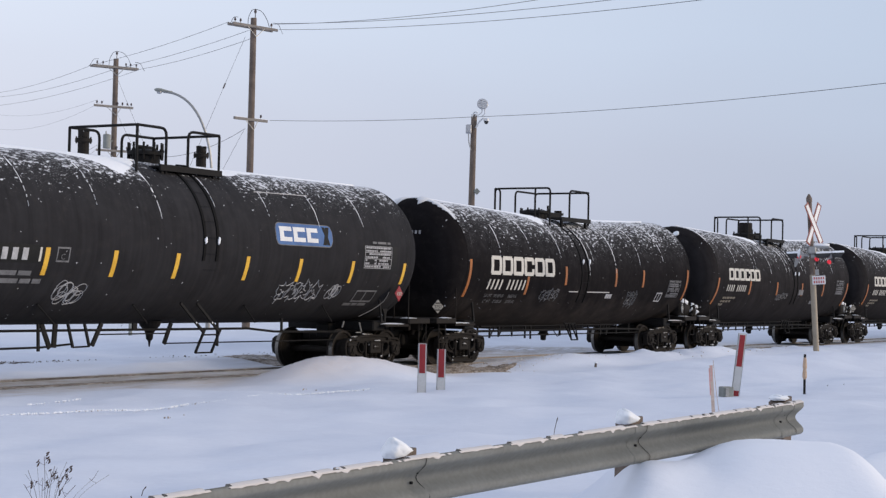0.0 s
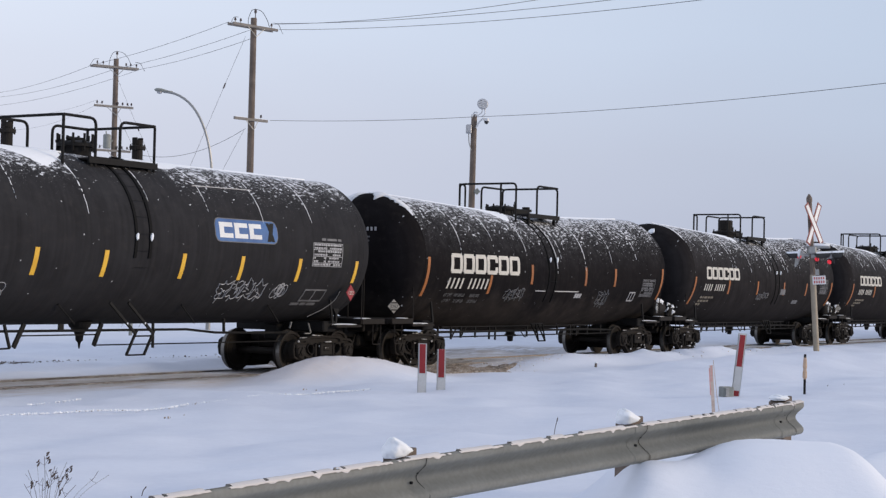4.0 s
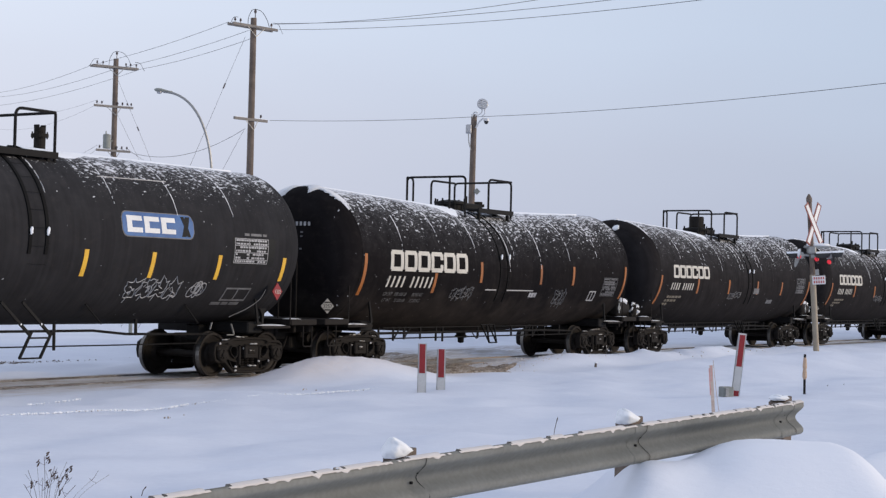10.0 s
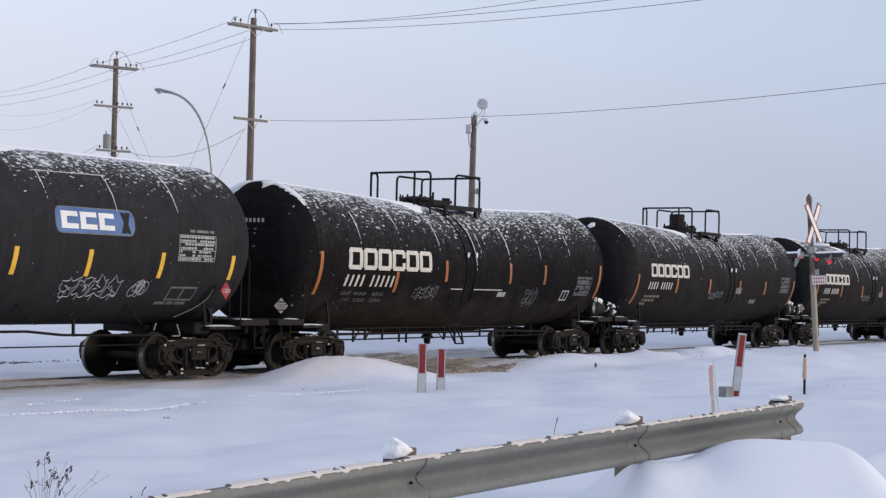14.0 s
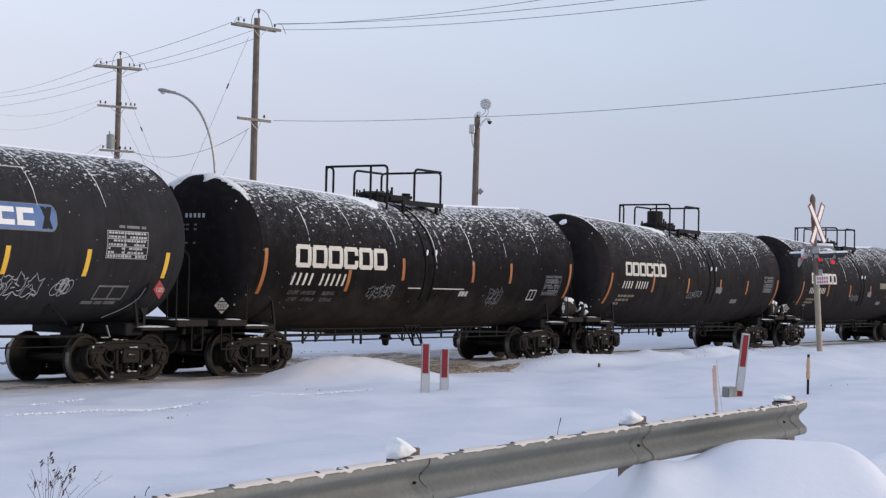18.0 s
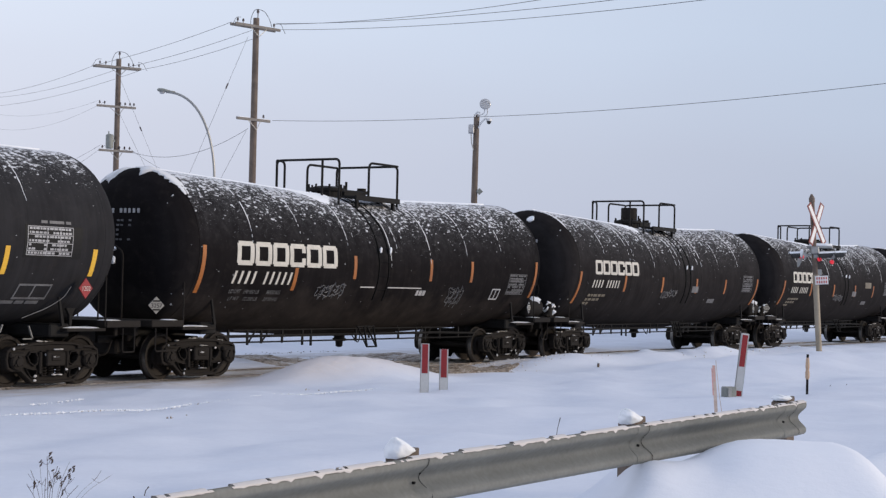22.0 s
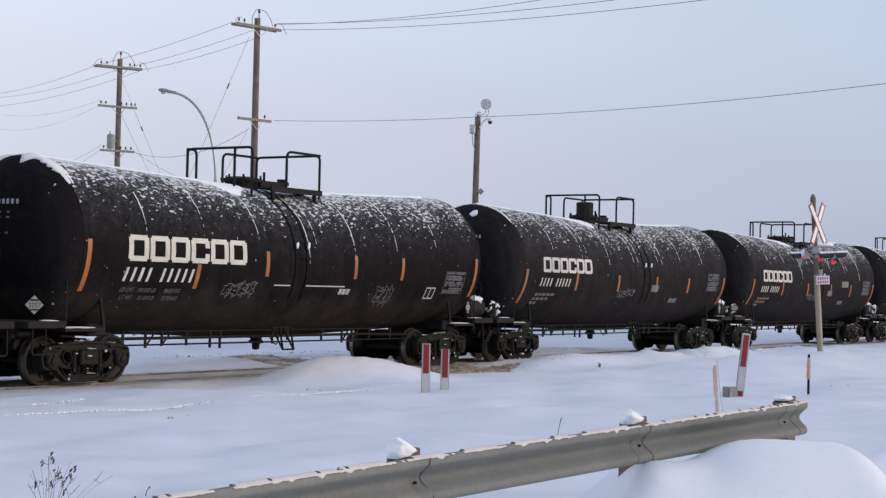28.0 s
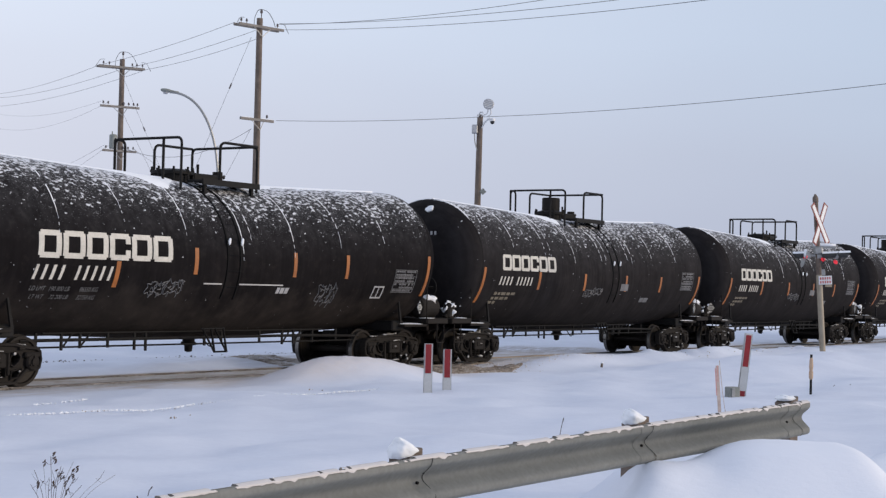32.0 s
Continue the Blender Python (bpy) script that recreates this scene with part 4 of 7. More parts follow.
def build_grey_underframe(car):
    """The charcoal car's levers, rods and swing step."""
    for name, pts, r in (("brake_pipe", ((-5.6, -0.8, 1.0), (1.84, -0.8, 0.985), (2.75, -0.8, 0.91), (5.2, -0.8, 0.88)), 0.026), ("brake_rod", ((-5.6, -0.8, 0.68), (-4.19, -0.8, 0.69), (-3.4, -0.8, 0.74)), 0.022),
                         ("brake_rod", ((-0.76, -0.8, 0.71), (2.55, -0.8, 0.70), (5.2, -0.8, 0.70)), 0.014), ("brake_rod", ((-2.67, -0.8, 0.91), (-0.77, -0.8, 0.91)), 0.014), ("lever_link", ((-3.57, -1.0, 0.69), (-3.14, -1.0, 0.70)), 0.018)):
        bm = bmesh.new()
        tube(bm, pts, r, 6)
        part(name, bm, "steel", car)
    for a, b, w, y in (((-4.26, 1.12), (-4.24, 0.62), 0.05, -0.8), ((-4.18, 1.12), (-3.96, 0.67), 0.09, -0.8), ((-3.83, 1.12), (-3.86, 0.68), 0.10, -0.8), ((-3.71, 1.12), (-3.57, 0.69), 0.045, -1.0),
                       ((-3.28, 1.12), (-3.14, 0.70), 0.045, -1.0), ((-2.62, 1.12), (-2.86, 0.70), 0.085, -0.8), ((-0.63, 1.12), (-0.83, 0.70), 0.085, -0.8), ((0.82, 1.12), (0.83, 0.63), 0.045, -0.8),
                       ((3.01, 1.2), (3.02, 0.88), 0.05, -0.8), ((-1.7, 1.12), (-1.7, 0.97), 0.12, -0.8)):
        bm = bmesh.new()
        bar(bm, (a[0], y, a[1]), (b[0], y, b[1]), w)
        part("brake_lever" if w > 0.06 else "hanger", bm, "steel", car)
    bm = bmesh.new()
    lathe(bm, [(0.24, 1.14), (0.20, 1.04), (0.12, 0.96), (0.08, 0.88), (0.07, 0.78), (0.03, 0.74), (0.012, 0.62)], 18, pose(-0.7, -0.3, 0))
    part("outlet_valve", bm, "steel", car)
    for x0, x1 in ((-1.08, -0.44), (-0.58, 0.05)):
        bm = bmesh.new()
        bar(bm, (x0, -1.42, 1.53), (x1, -1.5, 0.94), 0.05)
        part("step_hanger", bm, "steel", car)
        bm = bmesh.new()
        bmesh.ops.create_icosphere(bm, subdivisions=2, radius=0.018, matrix=pose(x1 - 0.22, -1.49, 1.14) @ Matrix.Diagonal((1, 0.6, 1.2, 1)))
        part("snow", bm, "snow", car, "fleck of snow on the step")
        bm = bmesh.new()
        bar(bm, (x1 + 0.03, -1.5, 1.02), (x1 - 0.25, -1.5, 0.54), 0.04)
        part("swing_step", bm, "steel", car)
    for z, dx in ((0.545, -0.23), (0.90, -0.02)):
        bm = bmesh.new()
        rod(bm, (-0.44 + dx, -1.5, z), (0.03 + dx, -1.5, z), 0.016)
        part("step_rung", bm, "steel", car)
    bm = bmesh.new()
    tube(bm, bend([(6.20, -1.50, 1.82), (6.03, -1.50, 1.62), (5.67, -1.46, 1.43), (5.10, -1.42, 1.25)], 0.3), 0.007, 6)
    part("brake_hose", bm, "dim", car, "frosted brake hose")
    bm = bmesh.new()
    slab(bm, [(6.40, 1.42), (6.62, 1.42), (6.56, 1.30), (6.54, 1.08), (6.49, 1.08), (6.48, 1.30)], 0.06, pose(0, -1.2, 0))
    part("jacking_bracket", bm, "steel", car)
    for x0, z0, x1, z1 in ((4.96, 1.13, 4.90, 0.99), (5.58, 1.10, 5.68, 0.88), (5.45, 0.87, 5.66, 0.87)):
        bm = bmesh.new()
        bar(bm, (x0, -1.1, z0), (x1, -1.1, z1), 0.020, 0.03)
        part("rime", bm, "placard_grey", car, "rime of snow on the brake rigging")


def build_ladder(car, x):
    """Two flat dark straps over the shell's shoulder, with thin rungs."""
    for dx in (-0.2, 0.2):
        bm = bmesh.new()
        ring(bm, x + dx, 0.035 if SHELL["rise"] else 0.07, 0.022, -28 if SHELL["rise"] else -12, 76, 36)
        part("ladder_stile", bm, "soot", car).location.z = axis(0)
        bm = bmesh.new()
        bmesh.ops.create_icosphere(bm, subdivisions=2, radius=0.5, matrix=pose(x + dx, -(R + 0.04), 2.78, 0, 12, 0) @ Matrix.Diagonal((0.07, 0.05, 0.15, 1)))
        for v in bm.verts:
            v.co += v.normal * 0.02 * noise.noise(v.co * 20)
        part("snow", bm, "snow", car, "clot of snow on the ladder stile", smooth=True)
    for i in range(9):
        a = radians(70 - i * 11)
        bm = bmesh.new()
        q = Vector((0, -(R + 0.05) * math.cos(a), axis(x) + (R + 0.05) * math.sin(a)))
        rod(bm, (x - 0.2, q.y, q.z), (x + 0.2, q.y, q.z), 0.006 if SHELL["rise"] else 0.004, 6)
        part("rung", bm, "soot", car)


def build_top(car, x0, x1, z_plat, z_rail, kind):
    """Roof platform with handrails, manway and valves."""
    yw = 0.9
    bm = bmesh.new()
    box(bm, ((x0 + x1) / 2 + (x1 - x0) * 0.13, -0.72, z_plat), ((x1 - x0) * 0.74, 0.42, 0.05), bevel=0.01)
    box(bm, ((x0 + x1) / 2 + (x1 - x0) * 0.13, 0.72, z_plat), ((x1 - x0) * 0.74, 0.42, 0.05), bevel=0.01)
    box(bm, (x1 - 0.2, 0, z_plat), (0.4, 1.1, 0.05), bevel=0.01)
    box(bm, ((x0 + x1) / 2 + (x1 - x0) * 0.13, -0.95, z_plat - 0.02), ((x1 - x0) * 0.76, 0.05, 0.12))
    for x in (x0 + 0.75, x1 - 0.15):
        for y in (-0.88, 0.88):
            box(bm, (x, y, z_plat - 0.14), (0.07, 0.07, 0.3))
    part("walkway", bm, "steel", car)
    r = 0.029
    rails = [[(x0, yw, z_plat - 0.28), (x0, yw, z_rail), (x0, -yw, z_rail), (x0, -yw, z_plat - 0.28)],
             [(x1, yw, z_plat), (x1, yw, z_rail), (x1, -yw, z_rail), (x1, -yw, z_plat - 0.15)]]
    if kind == "split":
        for y in (-yw, yw):
            rails.append([(x0, y, z_rail), (x0 + 0.85, y, z_rail), (x0 + 0.85, y, z_plat - 0.25)])
            rails.append([(x1, y, z_rail), (x1 - 0.98, y, z_rail), (x1 - 0.98, y, z_plat)])
    else:
        for y in (-yw, yw):
            rails.append([(x1, y, z_rail), (x1 - 1.22, y, z_rail), (x1 - 1.22, y, z_plat - 0.05)])
        rails.append([(x0, yw, z_rail), (x0 + 0.30, yw, z_rail), (x0 + 0.30, yw, z_plat - 0.2)])
        rails.append([(x0, -0.42, z_rail), (x0, -0.42, z_plat - 0.1)])
    for path in rails:
        bm = bmesh.new()
        tube(bm, bend(path, 0.16 if len(path) == 3 else (0.05 if kind == "split" else 0.12)), r)
        part("handrail", bm, "steel", car)
    for y in ((-yw, yw) if kind == "split" else (yw,)):
        bm = bmesh.new()
        rod(bm, (x0, y, z_plat - 0.3), (x0, y, z_rail), 0.030)
        part("post", bm, "steel", car)
    top = axis(0) + R
    xm = (x0 + x1) / 2 + (0.0 if kind == "split" else 0.05)
    bm = bmesh.new()
    if kind == "split":
        lathe(bm, [(0.30, top - 0.08), (0.30, top + 0.14), (0.37, top + 0.15), (0.37, top + 0.21), (0.34, top + 0.23), (0.22, top + 0.27), (0.04, top + 0.28)], 28, pose(xm, 0, 0))
        box(bm, (xm, 0, top + 0.31), (0.5, 0.08, 0.07), bevel=0.02)
    else:
        lathe(bm, [(0.36, top - 0.08), (0.36, top + 0.14), (0.44, top + 0.15), (0.44, top + 0.21), (0.25, top + 0.26), (0.04, top + 0.27)], 28, pose(xm - 0.5, 0, 0))
        box(bm, (xm + 0.45, 0, top + 0.14), (0.9, 0.32, 0.16), bevel=0.03)
        rod(bm, (xm + 0.3, 0, top + 0.2), (xm + 0.3, 0, top + 0.42), 0.03)
    man = part("manway", bm, "steel", car)
    cx, cr2, nb, zb = (xm, 0.35, 10, top + 0.06) if kind == "split" else (xm - 0.5, 0.42, 8, top + 0.02)
    for i in range(nb):
        a = 2 * math.pi * i / nb
        bm = bmesh.new()
        q = Vector((cx + cr2 * math.cos(a), cr2 * math.sin(a), zb))
        rod(bm, q, q + Vector((0, 0, 0.34 if kind == "split" else 0.28)), 0.024, 8)
        rod(bm, q + Vector((0, 0, 0.16)), q + Vector((0, 0, 0.21)), 0.042, 6)
        part("eye_bolt", bm, "steel", man)
    valves = ((x0 - 0.53, 0.46), (x1 + 0.5, 0.44)) if kind == "split" else (((xm - 0.42, 0.62), (xm + 0.85, 0.3)) if kind == "box" else ((xm + 0.95, 0.3),))
    for vx, h in valves:
        bm = bmesh.new()
        rr = 0.26 if kind == "box" and h > 0.5 else 0.11
        lathe(bm, [(rr, top - 0.05), (rr, top + h * 0.55), (rr * 1.5, top + h * 0.58), (rr * 1.5, top + h * 0.72), (rr, top + h * 0.75), (rr, top + h), (0.02, top + h)] if rr < 0.2 else
              [(rr, top - 0.05), (rr, top + h), (rr * 0.9, top + h + 0.02), (0.02, top + h + 0.02)], 18, pose(vx, 0, 0))
        for k in range(8 if rr < 0.2 else 0):
            a = 2 * math.pi * (k + 0.5) / 8
            rod(bm, (vx + rr * 1.35 * math.cos(a), rr * 1.35 * math.sin(a), top + h * 0.52), (vx + rr * 1.35 * math.cos(a), rr * 1.35 * math.sin(a), top + h * 0.80), 0.014, 6)
        if kind == "split":
            for sx in (-1, 1):
                box(bm, (vx + sx * rr * 0.75, 0, top + h + 0.02), (rr * 0.35, rr * 1.2, 0.06), bevel=0.01)
        part("valve", bm, "truck", car, "rusty flanged relief valve" if kind == "split" else "")
    for k, (a, b) in enumerate(((-HALF + 0.1, x0 + 0.9), (x1 - 0.3, HALF - 0.2))):
        bm = bmesh.new()
        nseg = 60
        deep = 1.2
        rows = []
        for i in range(nseg + 1):
            x = a + (b - a) * i / nseg
            w = ((9 if SHELL["rise"] or k else 13) + (16 * max(0, 1 - abs(x - x1 - 0.2) / 2.6) if k and not SHELL["rise"] else 0) + 9 * max(0, 1 - abs(x - (x0 - 0.3)) / 1.2) + 5 * max(0, 1 - abs(x - x1 - 0.5)) + 5 * noise.noise(Vector((x * 0.7, k, car.location.x))) + 4 * noise.noise(Vector((x * 3, k, 2)))) * min(1, 4 * i / nseg + 0.05, 4 * (nseg - i) / nseg + 0.05)
            skirt = (26 * max(0, 1 - (x - x1 + 0.3) / 1.5) if k else 24 * max(0, 1 - abs(x - x0 + 0.4) / 1.1)) * (1 + 0.5 * noise.noise(Vector((x * 2.2, 4, car.location.x))))
            rows.append([bm.verts.new((x, (R + h * deep) * math.sin(radians(q * w + d * skirt)), axis(x) + (R + h * deep) * math.cos(radians(q * w + d * skirt)))) for q, h, d in ((-1, -0.004, -1), (-0.75, 0.014, -0.7), (-0.4, 0.03, -0.3), (0, 0.035, 0), (0.6, 0.022, 0), (1, -0.004, 0))])
        for p, q in zip(rows, rows[1:]):
            for j in range(5):
                bm.faces.new((p[j], q[j], q[j + 1], p[j + 1]))
        part("snow", bm, "snow", car, "drifted strip of snow along the tank top", smooth=True)


def seam_snow(car, big):
    """Thin arcs of snow held by the weld seams, dying out down the flank."""
    rg = random.Random(int(car.location.x * 10))
    for k in range(-4, 5):
        sx = k * 1.72 - 0.15
        if abs(sx) > HALF - 0.3:
            continue
        for s0 in (0, 0.3):
            if s0 and (rg.random() < 0.8 or not SHELL["rise"]):
                continue
            bm = bmesh.new()
            low = rg.uniform(0, 20) + 18 * (1 - big)
            prev = None
            for i in range(40):
                a = radians(95 - (95 - low) * i / 39)
                w = max(0.003, 0.036 * (1 - i / 39) ** 0.5 * (0.35 + 1.5 * noise.noise(Vector((k + s0, i * 0.55, car.location.x))) + 0.5))
                c, s = math.cos(a), math.sin(a)
                wob = 0.02 * noise.noise(Vector((k, i * 0.3, 5)))
                cur = [bm.verts.new((sx + s0 + dx + wob, -rr * c, axis(sx) + rr * s)) for dx, rr in ((-w / 2, R + 0.004), (0, R + 0.012), (w / 2, R + 0.004))]
                gap = noise.noise(Vector((k * 3.1 + s0, i * 0.9, car.location.x + 7))) > 0.18 + 0.25 * (1 - i / 39)
                if prev and not gap:
                    for j in range(2):
                        bm.faces.new((prev[j], prev[j + 1], cur[j + 1], cur[j]))
                prev = cur
            tagged(part("snow", bm, "snow", car, "thin arc of snow along a weld seam", smooth=True), kind="stuff")


def head_snow(car, big):
    """Snow caught on the crown of the end facing the rear; the first black car carries a broken cornice."""
    bm = bmesh.new()
    n, m = 72, 9
    grid = []
    cornice = 40 < car.location.x < 50
    for i in range(n + 1):
        deg = -50 + 100 * i / n
        a = radians(deg)
        fray = 0.10 * noise.noise(Vector((i * 0.33, car.location.x, 1))) + 0.11 * noise.noise(Vector((i * 0.95, 3, 1)))
        if cornice:
            drop = 0.16 + sum(h * math.exp(-((deg - c) / w) ** 2) for c, w, h in ((19, 10, 0.44), (38, 8, 0.20), (4, 5, -0.16), (-12, 3.2, 0.30), (-26, 10, 0.08))) + fray
        else:
            drop = 0.05 + 0.16 * big * max(0.0, 0.5 + 6 * fray)
        drop = max(0.03, drop) * math.sin(math.pi * i / n) ** 0.6
        row = []
        for j in range(m + 1):
            t = j / m * min(0.78, drop + 0.02)
            rr = R * math.cos(t) ** 0.9
            x = -HALF - 0.74 * math.sin(t) + (0.25 if j == 0 else 0.0)
            e = (0.05 if cornice else 0.022) * min(1.0, 3 * drop) if 0 < j < m and 0 < i < n else -0.008
            row.append(bm.verts.new((x - e * math.sin(t), (rr + e) * math.sin(a), axis(x) + (rr + e) * math.cos(a))))
        grid.append(row)
    for p, q in zip(grid, grid[1:]):
        for j in range(m):
            bm.faces.new((p[j], p[j + 1], q[j + 1], q[j]))
    part("snow", bm, "old_snow", car, "cap of snow on the crown of the tank end", smooth=True)
    if 55 < car.location.x < 65:
        bm = bmesh.new()
        bmesh.ops.create_icosphere(bm, subdivisions=3, radius=0.5, matrix=pose(-7.40, -0.24, 3.97, 0, 40, 0) @ Matrix.Diagonal((0.05, 0.22, 0.22, 1)))
        for v in bm.verts:
            v.co += v.normal * 0.06 * noise.noise(v.co * 9)
        part("snow", bm, "snow", car, "plate of snow stuck near the crown", smooth=True)


def placard(car, x, y, z, material, number, turn, size=0.19):
    bm = bmesh.new()
    slab(bm, [(size, 0), (0, size), (-size, 0), (0, -size)], 0.02)
    pl = part("placard", bm, material, car, "red diamond placard" if material == "red" else "white diamond placard")
    pl.matrix_basis = pose(x, y, z, 0, 0, turn)
    bm = words(number, 0.12)
    w = max(v.co.x for v in bm.verts)
    for v in bm.verts:
        v.co = Vector((v.co.x - w / 2, -0.006, v.co.y - 0.045))
    part("number", bm, "white" if material == "red" else "steel", pl)
    if material != "red":
        for s in (-1, 1):
            bm = bmesh.new()
            box(bm, (0, -0.004, s * 0.085), (0.16, 0.006, 0.03))
            part("bar", bm, "steel", pl)


def block_logo(tank_car, x0, x1, z0, z1, n, material):
    """The owner's mark as a row of plain framed blocks with cut corners; the fourth is open at one side."""
    w, h = (x1 - x0) / n, z1 - z0
    t, c, e = w * 0.215, w * 0.07, h * 0.20
    for i in range(n):
        a, b = x0 + i * w + w * 0.035, x0 + (i + 1) * w - w * 0.035
        bm = bmesh.new()
        band(bm, a, a + t, z0 + c, z1 - c)
        if i == 3:
            band(bm, b - t, b, z1 - c - 0.30 * h, z1 - c)
            band(bm, b - t, b, z0 + c, z0 + c + 0.30 * h)
        else:
            band(bm, b - t, b, z0 + c, z1 - c)
        for lo, hi in ((z1 - e, z1), (z0, z0 + e)):
            band(bm, a + t, b - t, lo, hi)
        for lo, hi in ((z1 - c, z1), (z0, z0 + c)):
            band(bm, a + c, a + t, lo, hi)
            band(bm, b - t, b - c, lo, hi)
        part("logo_block", bm, material, tank_car)


def bars(car, x, z, h, widths, material, gap=0.05, slant=0.0, name="lettering_bar"):
    for w in widths:
        if w > 0:
            bm = bmesh.new()
            band(bm, x, x + w, z, z + h, 0.008, slant)
            part(name, bm, material, car)
        x += abs(w) + gap
    return x


def data_panel(car, x0, x1, z0, z1, material, rng, dark=None):
    """A stencilled table: ruled lines and rows of small bars too small to read."""
    if dark:
        bm = bmesh.new()
        band(bm, x0 - 0.08, x1 + 0.25, z0 - 0.05, z1 + 0.02, 0.004)
        part("panel", bm, dark, car)
    bm = bmesh.new()
    rows, h = 7, (z1 - z0) / 7
    for i in range(rows + 1):
        if i in (0, 1, 3, rows - 2, rows):
            band(bm, x0 - 0.02, x1 + 0.02, z0 + i * h - 0.006, z0 + i * h + 0.006, 0.006, n=1)
    for x in (x0 - 0.02, x0 + (x1 - x0) * 0.42, x0 + (x1 - x0) * 0.72, x1 + 0.008):
        band(bm, x, x + 0.012, z0, z1, 0.0065)
    for i in range(rows):
        x = x0 + 0.02
        while x < x1 - 0.08:
            w = rng.uniform(0.03, 0.09)
            if rng.random() < 0.86:
                band(bm, x, min(x + w, x1), z0 + (i + 0.26) * h, z0 + (i + 0.78) * h, 0.0075, n=1)
            x += w + 0.022
    tagged(part("data_stencil", bm, material, car), kind="stuff")


def scribble(car, x0, x1, z0, z1, seed, loops, material="dim"):
    """Scrawled paint strokes with no letters in them: puffed spiky outlines, inner ticks and a few loops."""
    rng = random.Random(seed)
    step = (x1 - x0) / loops
    for k in range(loops):
        cx, cz, w, h = x0 + step * (k + 0.5), (z0 + z1) / 2 + rng.uniform(-0.04, 0.04), step * 0.60, (z1 - z0) / 2
        ph = rng.uniform(0, 6)
        strokes = []
        rim = []
        for i in range(33):
            a = i / 32 * 2 * math.pi
            sq = 1 / max(abs(math.cos(a)), abs(math.sin(a))) ** 0.7
            r = sq * (0.72 + 0.14 * math.sin(3 * a + ph) + 0.10 * math.sin(5 * a + 2 * ph)) + (0.32 if i in (4, 9, 13) else 0)
            rim.append((cx + w * r * math.cos(a) + 0.14 * h * math.sin(a), cz + h * r * math.sin(a)))
        strokes.append(rim)
        for m in range(4):
            px, pz = cx + rng.uniform(-0.5, 0.3) * w, cz + rng.uniform(-0.6, 0.5) * h
            strokes.append([(px, pz), (px + rng.uniform(0.1, 0.4) * w, pz + rng.uniform(-0.1, 0.4) * h), (px + rng.uniform(0.2, 0.7) * w, pz + rng.uniform(-0.5, 0.2) * h)])
        drip = cx + rng.uniform(-0.3, 0.3) * w
        strokes.append([(drip, cz - 0.6 * h), (drip - 0.02, cz - rng.uniform(1.0, 1.35) * h)])
        for line in strokes:
            bm = bmesh.new()
            tube(bm, [on_shell(px, pz, 0.002) for px, pz in line], 0.0095, 4)
            part("graffiti_stroke", bm, material, car)


def tangle(car, x0, x1, z0, z1, seed, turns, material="chalk"):
    """A knot of overlapping sprayed loops."""
    rng = random.Random(seed)
    cx, cz, w, h = (x0 + x1) / 2, (z0 + z1) / 2, (x1 - x0) / 2, (z1 - z0) / 2
    for k in range(turns):
        ox, oz, rw, rh, lean = cx + rng.uniform(-0.55, 0.55) * w, cz + rng.uniform(-0.35, 0.35) * h, rng.uniform(0.16, 0.34) * w, rng.uniform(0.40, 0.65) * h, rng.uniform(0.1, 0.5)
        n = 22
        pts = []
        for i in range(n):
            a = rng.uniform(-0.1, 0.1) + 2 * math.pi * 1.1 * i / (n - 1)
            pts.append((ox + rw * math.cos(a) + lean * rh * math.sin(a) * 0.5, oz + rh * math.sin(a)))
        bm = bmesh.new()
        tube(bm, [on_shell(px, pz, 0.002) for px, pz in pts], 0.008, 4)
        part("graffiti_stroke", bm, material, car)


